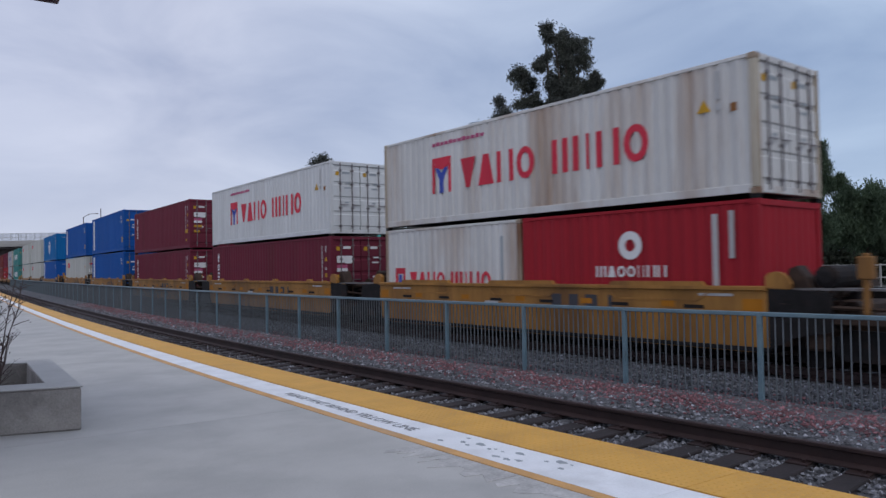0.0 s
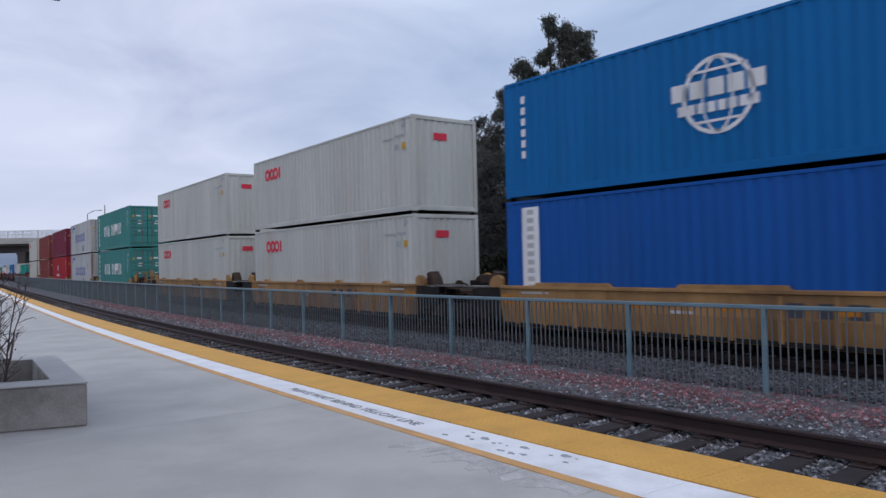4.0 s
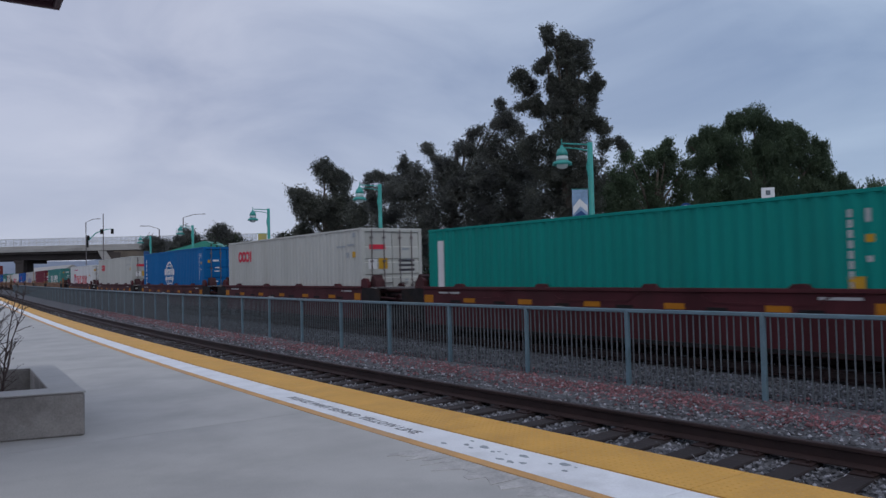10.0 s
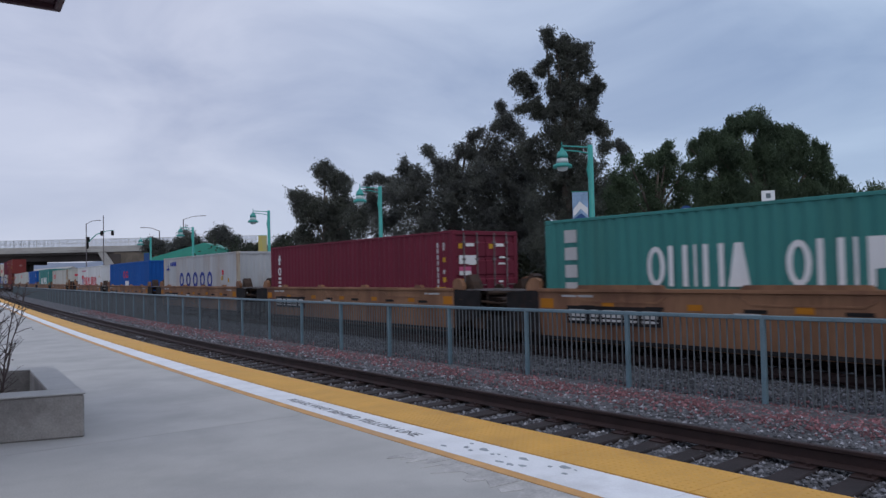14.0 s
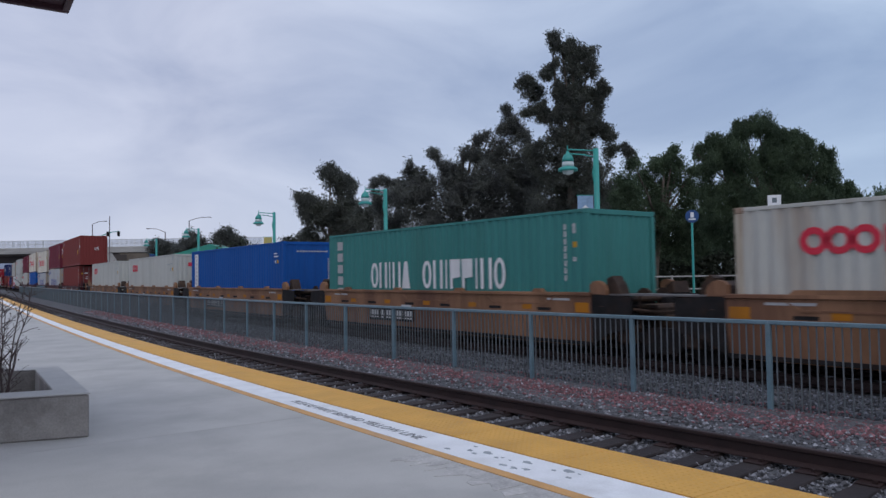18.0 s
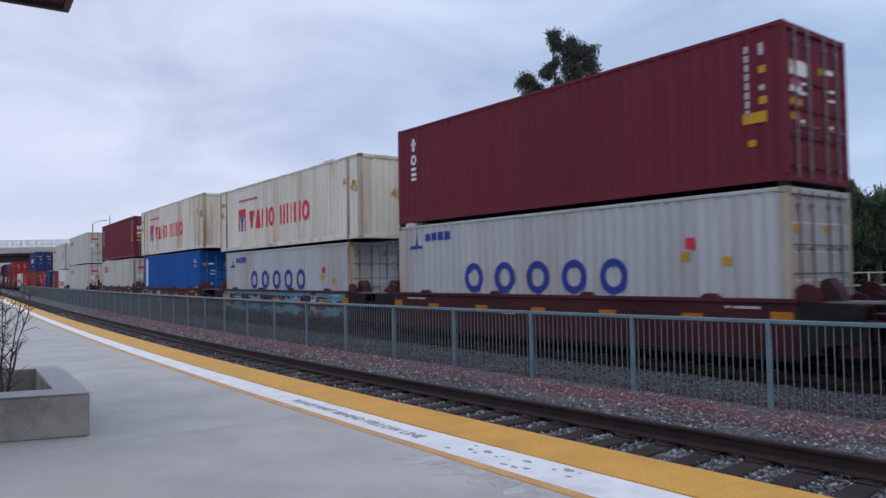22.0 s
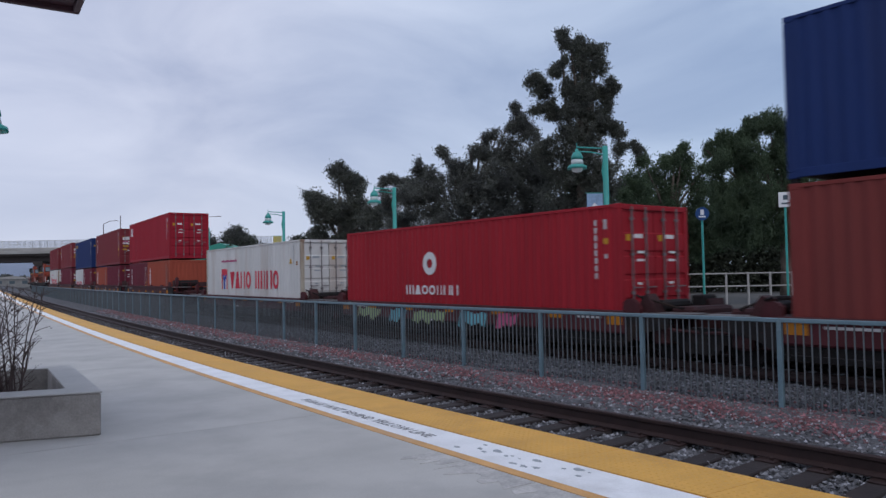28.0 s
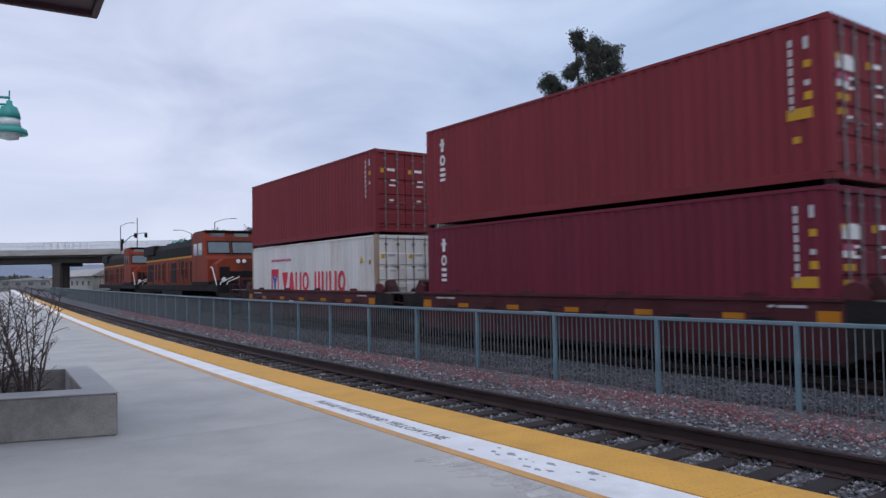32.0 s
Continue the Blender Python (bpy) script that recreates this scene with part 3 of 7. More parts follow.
def fence():
    fc = thing("fence", "blue-green painted steel picket fence between the tracks", "fence", kind="structure")
    bay, first, top, foot = 2.03, 5.52 - 2.03 * 5, 0.833, -0.38
    post = Build().box(-0.032, 0.032, -0.032, 0.032, foot, top - 0.03, 0.006).mesh("post")
    pick = Build().box(-0.008, 0.008, -0.008, 0.008, foot + 0.02, top - 0.05).mesh("picket")
    post.materials.append(FENCE_PAINT)
    pick.materials.append(PICKET_STEEL)
    rest = Build()
    n = 0
    for i in range(64):
        y = first + bay * i
        p, d = along("fence", y)
        q, _ = along("fence", y + bay)
        turn = math.degrees(math.atan2(q.y - p.y, q.x - p.x)) - 90
        part("post", post, None, fc, at=pose(p.x, p.y, 0, 0, 0, turn))
        ln = (q - p).length
        at = pose(p.x, p.y, 0, 0, 0, turn)
        part("top_rail", Build().box(-0.032, 0.032, 0.0, ln, top - 0.055, top, 0.008), FENCE_PAINT, fc, at=at)
        part("bottom_rail", Build().box(-0.016, 0.016, 0.02, ln - 0.02, foot + 0.04, foot + 0.07, 0.004), PICKET_STEEL, fc, at=at)
        for k in range(1, 21):
            a = k / 21
            if 3 < y < 36 and n < 290:
                part("picket", pick, None, fc, at=pose(p.x + (q.x - p.x) * a, p.y + (q.y - p.y) * a, 0, 0, 0, turn))
                n += 1
            else:
                x, yy = p.x + (q.x - p.x) * a, p.y + (q.y - p.y) * a
                rest.box(x - 0.008, x + 0.008, yy - 0.008, yy + 0.008, foot + 0.02, top - 0.05)
    part("distant_pickets", rest, PICKET_STEEL, fc, "farther pickets of the fence", kind="stuff")


ground()
trackbed()
platform()
track("rail", -0.7525, -0.20, "near_track", -60, 420, "empty near track with dark wooden ties")
track("train", 1.22, -0.40, "main_track", -120, 420, "main track on which the train runs")
fence()
stones()


# ---- the train ----
def side_sheet(length, z0, z1, y, sign, pitch=0.28, deep=0.029):
    """A corrugated sheet along x; sign: the outward way."""
    n = int(length / pitch)
    p = length / n
    xs = []
    for i in range(n):
        a = -length / 2 + i * p
        xs += [(a, 0), (a + p * 0.30, 0), (a + p * 0.5, -deep), (a + p * 0.8, -deep)]
    xs.append((length / 2, 0))
    v = [(x, y + sign * d, z) for x, d in xs for z in (z0, z1)]
    v += [(x, y + sign * (d - 0.02), z) for x, d in ((-length / 2, -deep), (length / 2, -deep)) for z in (z0, z1)]
    return Build().add(v, [(i * 2, i * 2 + 2, i * 2 + 3, i * 2 + 1) for i in range(len(xs) - 1)])


def end_sheet(x, width, z0, z1, pitch=0.24, deep=0.027):
    b = side_sheet(width, z0, z1, 0, 1, pitch, deep)
    b.v = [(x + py, px, pz) for px, py, pz in b.v]
    return b


CACHE = {}


def shared(key, make, mat, smooth=False):
    if key not in CACHE:
        me = make().mesh(key[0], smooth)
        me.materials.append(mat)
        CACHE[key] = me
    return CACHE[key]


W2 = 1.219


def glyphs(u0, v0, w, h, cells, gap=0.16):
    """A row of plain blocks with the rhythm of lettering: rings, wedges, bars and pairs of bars, each a piece of its own."""
    out = []
    wide = {"m": 1.3, "i": 0.5, " ": 0.6}
    total = sum(wide.get(c, 1.0) for c in cells)
    u = u0
    for c in cells:
        cw = w * wide.get(c, 1.0) / total
        b = Build()
        a, e = u + cw * gap / 2, u + cw * (1 - gap / 2)
        u += cw
        m, t = (a + e) / 2, min((e - a) * 0.25, h * 0.21)

        def plate(*pts):
            b.prism(pts, -0.003, 0.003)

        def bar(x):
            plate((x, v0), (x + t, v0), (x + t, v0 + h), (x, v0 + h))
        if c == "o":
            k = 16
            r = [(m + q * math.cos(math.tau * i / k), v0 + h / 2 + p * math.sin(math.tau * i / k)) for q, p in (((e - a) / 2, h / 2), ((e - a) / 2 - t, h / 2 - t)) for i in range(k)]
            vs = [(x, y, z) for x, z in r for y in (-0.003, 0.003)]
            fs = []
            for i in range(k):
                n = (i + 1) % k
                o, q = 2 * k + 2 * i, 2 * k + 2 * n
                fs += [(2 * i, 2 * n, q, o), (2 * i + 1, o + 1, q + 1, 2 * n + 1), (2 * i, 2 * i + 1, 2 * n + 1, 2 * n), (o, q, q + 1, o + 1)]
            b.add(vs, fs)
        elif c == "u":
            bar(m - t * 0.75)
            bar(m - t * 0.25)
        elif c == "^":
            plate((a, v0), (e, v0), (m + t * 0.7, v0 + h), (m - t * 0.7, v0 + h))
        elif c == "v":
            plate((m - t / 2, v0), (m + t / 2, v0), (e, v0 + h), (a, v0 + h))
        elif c == "n":
            bar(a)
            bar(e - t)
        elif c == "m":
            bar(a)
            bar(m - t / 2)
            bar(e - t)
        elif c == "i":
            bar(m - t / 2)
        elif c == "p":
            plate((a, v0), (a + t, v0), (a + t, v0 + h * 0.35), (e, v0 + h * 0.4), (e, v0 + h), (a, v0 + h))
        elif c == "#":
            plate((a, v0), (e, v0), (e, v0 + h), (a, v0 + h))
        if b.v:
            out.append(b)
    return out


def ring(u, v, r, t):
    b = Build()
    k = 24
    vs = [(u + q * math.cos(i * math.tau / k), y, v + q * math.sin(i * math.tau / k)) for i in range(k) for q in (r, r - t) for y in (-0.003, 0.003)]
    f = []
    for i in range(k):
        a, c = i * 4, ((i + 1) % k) * 4
        f += [(a, a + 2, c + 2, c), (a + 1, c + 1, c + 3, a + 3), (a, c, c + 1, a + 1), (a + 2, a + 3, c + 3, c + 2)]
    return [b.add(vs, f)]


def rects(*rs):
    return [Build().box(u, u + w, -0.003, 0.003, v, v + h) for u, v, w, h in rs]


def stencils(*rs):
    """Small blocks of one stencilled row, painted together."""
    b = Build()
    for u, v, w, h in rs:
        b.box(u, u + w, -0.003, 0.003, v, v + h)
    return [b]


def side_marks(style, ln, h):
    """Marks on the near side: (ink, shape) with u from the rear end and v from the floor."""
    e = ln
    code = [("pale", stencils(*[(e - 0.74, h - 0.46 - 0.17 * i, 0.07, 0.13) for i in range(8)], (e - 0.46, h - 0.55, 0.08, 0.22), (e - 0.46, h - 1.20, 0.09, 0.10))), ("yellow", rects((e - 0.47, h - 0.88, 0.13, 0.13)))]
    if style == "white_long":
        v = 0.85
        emblem = [Build().prism([(2.46, v), (2.58, v), (2.58, v + 0.72), (2.46, v + 1.0)], -0.003, 0.003), Build().prism([(3.20, v), (3.32, v), (3.32, v + 1.0), (3.20, v + 0.72)], -0.003, 0.003),
                  Build().prism([(2.46, v + 1.003), (2.60, v + 0.74), (2.89, v + 0.66), (3.18, v + 0.74), (3.32, v + 1.003)], -0.003, 0.003)]
        wedge = [Build().prism([(2.80, v), (2.98, v), (2.98, v + 0.35), (3.17, v + 0.72), (3.02, v + 0.70), (2.89, v + 0.55), (2.76, v + 0.70), (2.61, v + 0.72), (2.80, v + 0.35)], -0.003, 0.003)]
        return [("red", glyphs(3.68, 0.90, 2.92, 0.80, "v^no")), ("red", glyphs(7.05, 0.90, 2.85, 0.80, "mino")), ("red", emblem), ("purple", wedge),
                ("pink", stencils(*[(2.48 + 0.19 * i, 2.19, 0.15, 0.09 + 0.02 * (i % 3 == 1)) for i in range(12)])), ("yellow", [Build().prism([(e - 1.22, h - 0.95), (e - 0.92, h - 0.95), (e - 1.07, h - 0.70)], -0.003, 0.003)]),
                ("pale", rects((e - 0.83, h - 0.75, 0.10, 0.55), (e - 0.83, h - 0.95, 0.12, 0.12))), ("rust", rects((e - 0.52, h - 1.02, 0.13, 0.16)))]
    if style == "white_short":
        v = 0.70
        emblem = rects((0.52, v, 0.10, 0.72), (0.94, v, 0.10, 0.72), (0.52, v + 0.55, 0.52, 0.17), (0.60, v, 0.36, 0.10))
        return [("red", glyphs(1.25, v + 0.06, 1.75, 0.54, "v^no")), ("red", glyphs(3.2, v + 0.06, 1.75, 0.54, "mino")), ("red", emblem), ("purple", rects((0.71, v + 0.14, 0.14, 0.38))), ("grey", rects((e - 0.75, 0.7, 0.1, 1.5)))]
    if style.startswith("pale_flower"):
        patch = [("grey", rects((2.28, 0.95, 0.85, 0.66), (2.85, h - 0.85, 0.75, 0.34), (9.3, 1.2, 1.6, 0.8)))] if style == "pale_flower_patched" else []
        return patch + [("red", ring(1.43, h - 0.68, 0.24, 0.12)), ("red", ring(1.84, h - 0.68, 0.24, 0.12)), ("red", ring(2.25, h - 0.68, 0.24, 0.12)), ("red", rects((2.54, h - 0.90, 0.15, 0.44))),
                ("grey", stencils((e - 1.7, h - 0.62, 0.6, 0.06), (e - 1.0, h - 0.58, 0.5, 0.06), (e - 1.05, h - 0.98, 0.2, 0.18), (e - 0.6, h - 0.30, 0.2, 0.15))), ("yellow", rects((e - 0.62, h - 0.98, 0.2, 0.2)))]
    if style == "maroon_short":
        style = "maroon_upright"
    if style == "maroon_upright":
        return [("white", stencils((0.76, h - 0.74, 0.12, 0.38), (0.70, h - 0.56, 0.24, 0.08)) + glyphs(0.66, h - 1.16, 0.32, 0.32, "o") + stencils((0.70, h - 1.32, 0.24, 0.09), (0.70, h - 1.48, 0.24, 0.09), (0.70, h - 1.62, 0.24, 0.08)))] + code + [("yellow", rects((e - 0.80, h - 1.78, 0.46, 0.2), (e - 0.47, h - 1.45, 0.14, 0.14), (e - 0.70, h - 2.2, 0.14, 0.12)))]
    if style == "blue":
        return [("white", rects((0.55, 0.34, 0.56, h - 0.52))), ("pale", [functools.reduce(lambda b, i: b.box(0.72, 0.94, -0.005, 0.005, 0.50 + (h - 0.86) * i / 10, 0.62 + (h - 0.86) * i / 10), range(11), Build())]), ("white", rects((e - 0.95, h - 0.50, 0.30, 0.05), (e - 0.95, h - 0.62, 0.45, 0.05), (e - 0.85, h - 0.88, 0.11, 0.12))), ("yellow", rects((e - 0.66, h * 0.21, 0.36, 0.38), (e - 0.64, h - 0.88, 0.13, 0.13)))]
    if style == "globe":
        u, v = 5.88, h * 0.53
        meridian = ring(u, v, 0.74, 0.06)[0]
        meridian.v = [(u + (x - u) * 0.45, y, z) for x, y, z in meridian.v]
        band = stencils(*[(u - 1.0 + 0.405 * i, v - 0.02, 0.33, 0.34) for i in range(5)])
        return [("white", ring(u, v, 0.76, 0.08)), ("white", [meridian]), ("white", band), ("white", stencils(*[(u - 0.86 + 0.218 * i, v - 0.32, 0.16, 0.20) for i in range(8)], (u - 0.62, v + 0.46, 1.24, 0.05), (u - 0.55, v - 0.52, 1.1, 0.05))), ("white", stencils(*[(0.60, h * 0.33 + 0.27 * i, 0.13, 0.18) for i in range(6)]))] + code
    if style == "green_two_rows":
        return [("white", glyphs(2.80, 1.04, 2.32, 0.82, "onin^")), ("white", glyphs(5.70, 1.04, 3.74, 0.82, "onippino")), ("pale", stencils(*[(0.60, h - 0.55 - 0.40 * i, 0.36, 0.29) for i in range(6)]))] + code
    if style.startswith("grey_round"):
        v = 1.08 if style == "grey_round_top" else 0.92
        return [*[("blue", glyphs(u - 0.46, v, 0.92, 0.80, g)) for u, g in ((3.55, "o"), (4.77, "o"), (5.96, "o"), (7.14, "o"), (8.29, "o"))],
                ("blue", [Build().prism([(0.54, h - 0.70), (1.24, h - 0.70), (1.16, h - 0.62), (0.98, h - 0.60), (0.93, h - 0.22), (0.88, h - 0.60), (0.62, h - 0.62)], -0.003, 0.003)]), ("blue", rects((1.36, h - 0.48, 0.25, 0.20), (1.66, h - 0.48, 0.25, 0.22), (1.97, h - 0.49, 0.25, 0.24), (2.27, h - 0.49, 0.26, 0.24))),
                ("yellow", rects((e - 2.2, h - 1.3, 0.20, 0.20), (e - 1.3, h - 1.4, 0.18, 0.18))), ("red", rects((10.1, h - 1.05, 0.22, 0.22))), ("faded", rects((7.3, 0.22, 0.9, 0.5)))]
    if style == "dot":
        return [("sky", ring(0.75, h - 0.45, 0.14, 0.13))] + code
    if style == "blue_wide":
        return [("red", glyphs(4.6, h - 1.1, 1.7, 0.5, "oo")), ("white", rects((5.3, 0.9, 1.1, 0.4)))]
    if style == "red_wide":
        return [("white", ring(5.0, h * 0.60, 0.34, 0.20)), ("white", glyphs(3.7, h * 0.28, 2.7, 0.28, "m^ooiinn"))] + code
    if style == "red_wide_short":
        return [("white", ring(3.2, 1.82, 0.30, 0.17)), ("white", glyphs(2.25, 1.15, 1.85, 0.24, "m^ooiinn")), ("pale", rects((e - 0.95, 0.85, 0.12, 1.5), (e - 0.6, 1.5, 0.1, 0.9)))]
    if style == "brown_long":
        return [("white", glyphs(0.39, h - 0.95, 1.0, 0.62, "o^i"))] + code
    if style == "brown_short":
        return [("white", glyphs(0.35, h * 0.44, 0.85, 0.55, "o^i")), ("pale", rects((e - 0.95, 0.85, 0.12, 1.5), (e - 0.6, 1.5, 0.1, 0.9)))]
    if style == "rust_vent":
        return [("white", stencils((0.60, 0.95, 0.38, 0.09), (0.74, 1.04, 0.10, 0.14), (0.60, 1.18, 0.38, 0.09), (0.60, 1.32, 0.10, 0.16), (0.88, 1.32, 0.10, 0.16), (0.60, 1.48, 0.38, 0.09), (0.60, 1.64, 0.38, 0.09), (0.74, 1.73, 0.10, 0.14), (0.60, 1.92, 0.38, 0.10), (0.74, 2.02, 0.10, 0.16), (0.60, 0.72, 0.38, 0.08), (0.60, 0.80, 0.10, 0.10))), ("dim", rects((e - 0.95, 0.85, 0.12, 1.5), (e - 0.68, 0.85, 0.09, 1.3)))]
    if style == "orange_blocks":
        return [("yellow", glyphs(0.4, h - 0.62, 1.25, 0.32, "oooooo"))] + code
    if style == "navy_three":
        return [("white", glyphs(3.4, h * 0.42, 5.0, 0.75, "ouu ooou")), ("white", rects((4.4, h * 0.78, 1.1, 0.12), (5.6, h * 0.22, 1.1, 0.12)))] + code
    if style == "blue_sail":
        return [("white", rects((0.75, 0.45, 0.14, 1.9), (0.85, 0.6, 0.2, 0.12), (0.85, 1.2, 0.2, 0.12), (0.85, 1.8, 0.2, 0.12)))] + code + [("red", rects((8.2, h * 0.52, 0.34, 0.34)))]
    if style == "teal":
        return [("white", rects((0.42, 0.35, 0.26, 1.9)))] + code + [("yellow", rects((e - 0.75, h * 0.35, 0.25, 0.25)))]
    if style == "plain45":
        return [("pale", rects((1.0, h - 0.62, 0.3, 0.3)))] + code + [("yellow", rects((e - 2.1, h * 0.38, 0.42, 0.4)))]
    return code


LOOK = {"white": "white", "stained_white": "rust-stained white", "old_white": "rust-streaked cream", "grey": "pale grey", "rusty_grey": "rust-stained grey", "maroon": "maroon", "faded_maroon": "faded maroon", "plum": "dark plum", "brick": "brick-red",
        "red": "bright red", "crimson": "crimson", "orange": "faded orange", "blue": "deep blue", "sky_blue": "bright blue", "navy": "navy blue", "green": "sea-green", "teal": "teal", "silver": "blue-grey"}


def container(colour, style, ln, doors, place, h, stacked=False):
    """A shipping container; x along the train, the camera's side at -y, floor at 0."""
    pm = PAINT[colour]
    size = {6.058: "short", 12.192: "long", 13.716: "extra-long"}[ln]
    c = thing("shipping_container", "%s corrugated steel %s shipping container %s" % (LOOK[colour], size, place), "shipping container", "containers on the train")
    k = (colour, ln, h)
    L = ln / 2
    # long boxes carry their posts at the 40-foot places
    px = min(L, 6.096) - 0.08
    for sg in (-1, 1):
        part("side_panel", shared(("side_panel", *k, sg), lambda: side_sheet(ln - 0.28, 0.17, h - 0.07, sg * (W2 - 0.012), sg), pm), None, c)
        part("top_rail", shared(("top_rail", *k, sg), lambda: Build().box(-L + 0.12, L - 0.12, sg * (W2 - 0.035) - 0.03, sg * (W2 - 0.035) + 0.03, h - 0.08, h - 0.008, 0.008), pm), None, c)
        part("bottom_rail", shared(("bottom_rail", *k, sg), lambda: Build().box(-L + 0.12, L - 0.12, sg * (W2 - 0.03) - 0.025, sg * (W2 - 0.03) + 0.025, 0.02, 0.18, 0.008), pm), None, c)
    rust_post = RUSTY_POST if colour in ("rusty_grey", "old_white", "stained_white", "silver") else pm
    for sx in (-1, 1):
        for sy in (-1, 1):
            part("corner_post", shared(("corner_post", *k, sx, sy), lambda: Build().box(sx * (L - 0.075) - 0.075, sx * (L - 0.075) + 0.075, sy * (W2 - 0.07) - 0.07, sy * (W2 - 0.07) + 0.07, 0.12, h - 0.12, 0.012), rust_post), None, c)
            for z in (0.0, h - 0.12):
                part("corner_casting", shared(("corner_casting", colour), lambda: Build().box(-0.089, 0.089, -0.081, 0.081, 0, 0.118, 0.012), rust_post), None, c, at=(sx * (L - 0.089), sy * (W2 - 0.081), z))
            if stacked:
                part("stacking_cone", shared(("stacking_cone",), lambda: Build().prism([(-0.08, -0.079), (0.08, -0.079), (0.08, -0.05), (0.05, -0.04), (0.08, -0.03), (0.08, -0.001), (-0.08, -0.001), (-0.08, -0.03), (-0.05, -0.04), (-0.08, -0.05)], -0.07, 0.07), DARK_STEEL), None, c, "steel stacking lock", at=(sx * (min(L, 6.096) - 0.10), sy * (W2 - 0.09), 0))
            if ln > 13:
                part("inner_post", shared(("inner_post", *k, sx, sy), lambda: Build().box(sx * px - 0.06, sx * px + 0.06, sy * (W2 - 0.045) - 0.05, sy * (W2 - 0.045) + 0.052, 0.05, h - 0.02, 0.01), rust_post), None, c)
    part("roof", shared(("roof", *k), lambda: Build().box(-L + 0.02, L - 0.02, -W2 + 0.03, W2 - 0.03, h - 0.05, h - 0.012, 0.008), pm), None, c)
    part("floor", shared(("floor", ln), lambda: Build().box(-L + 0.1, L - 0.1, -W2 + 0.06, W2 - 0.06, 0.06, 0.16), DARK_STEEL), None, c)
    part("rear_panel", shared(("rear_panel", *k), lambda: end_sheet(-L + 0.02, 2.3, 0.1, h - 0.08), pm), None, c)
    part("front_sill", shared(("front_sill", *k), lambda: Build().box(L - 0.12, L, -W2 + 0.14, W2 - 0.14, 0.02, 0.16, 0.01), pm), None, c)
    part("front_header", shared(("front_header", *k), lambda: Build().box(L - 0.12, L, -W2 + 0.14, W2 - 0.14, h - 0.13, h - 0.01, 0.01), pm), None, c)
    if doors:
        for sy in (-1, 1):
            def leaf():
                o = [(L - 0.07, 0.17), (L - 0.045, 0.17)]
                for z in (0.28, 0.80, 1.32, 1.84):
                    o += [(L - 0.045, z), (L - 0.018, z + 0.03), (L - 0.018, z + 0.40), (L - 0.045, z + 0.43)]
                o += [(L - 0.045, h - 0.14), (L - 0.07, h - 0.14)]
                return Build().prism(o, sy * 0.56 - 0.545, sy * 0.56 + 0.545)
            d = part("door", shared(("door", *k, sy), leaf, pm), None, c)
            for o in (-0.26, 0.22):
                def rod():
                    b = Build().tube([(L + 0.012, 0, 0.08), (L + 0.012, 0, h - 0.06)], 0.020, 6)
                    for z in (0.25, 0.9, 1.75, h - 0.36):
                        b.box(L - 0.02, L + 0.03, -0.05, 0.05, z, z + 0.06)
                    return b.box(L + 0.01, L + 0.035, -0.02, 0.30, 1.03, 1.055)
                part("lock_rod", shared(("lock_rod", ln, h), rod, ROD_STEEL), None, d, "galvanised locking rod", at=(0, sy * 0.56 + o, 0))
            ink = "white" if colour not in ("white", "stained_white", "grey", "silver", "old_white", "rusty_grey") else "grey"
            for i, (o, z, w) in enumerate(((-0.02, 2.14, 0.30), (0.06, 1.80, 0.22), (0.04, 1.62, 0.26), (0.0, 1.10, 0.16))):
                part("door_mark", shared(("door_mark", colour, ln, i), lambda: Build().box(L - 0.017, L - 0.012, o - w / 2, o + w / 2, z, z + (0.055 if i else 0.09)), INK[ink]), None, d, "stencilled plate", at=(0, sy * 0.56, 0))
            if style.startswith("pale_flower"):
                if sy < 0:
                    part("door_mark", shared(("door_mark_red", ln, h), lambda: Build().box(L - 0.016, L - 0.010, -0.90, -0.28, h - 0.72, h - 0.56), INK["red"]), None, d, "red mark")
                    part("door_mark", shared(("door_mark_yellow", ln, h), lambda: Build().box(L - 0.016, L - 0.010, -0.55, -0.20, h - 1.38, h - 1.02), INK["yellow"]), None, d, "yellow warning plate")
                    part("door_mark", shared(("door_mark_white", ln, h), lambda: Build().box(L - 0.016, L - 0.010, -0.95, -0.62, h - 1.38, h - 1.05), INK["white"]), None, d, "white plate")
                for q in range(3):
                    if sy > 0:
                        part("door_mark", shared(("door_mark_dark", ln, h, q), lambda: Build().box(L - 0.016, L - 0.010, 0.25, 0.9, h - 1.15 - 0.16 * q, h - 1.07 - 0.16 * q), INK["dark"]), None, d, "dark stencilled row")
                continue
            if style == "maroon_upright" and sy < 0:
                for q, (kk, z, w2) in enumerate((("white", 0.80, 0.62), ("pink", 1.12, 0.42), ("white", 1.24, 0.42), ("yellow", 1.47, 0.42), ("yellow", 1.74, 0.30))):
                    part("door_mark", shared(("door_mark_upright", ln, h, q), lambda: Build().box(L - 0.016, L - 0.010, -0.98, -0.98 + w2, h - z - (0.02 if q else 0.14), h - z + 0.10), INK[kk]), None, d, "%s door mark" % kk)
            part("warning_plate", shared(("warning_plate", ln, sy), lambda: Build().box(L - 0.016, L - 0.010, sy * 0.56 - 0.44, sy * 0.56 - 0.30, 2.08, 2.22), INK["yellow"]), None, d, "yellow warning plate")
    else:
        part("front_panel", shared(("front_panel", *k), lambda: end_sheet(L - 0.02, 2.3, 0.1, h - 0.08), pm), None, c)
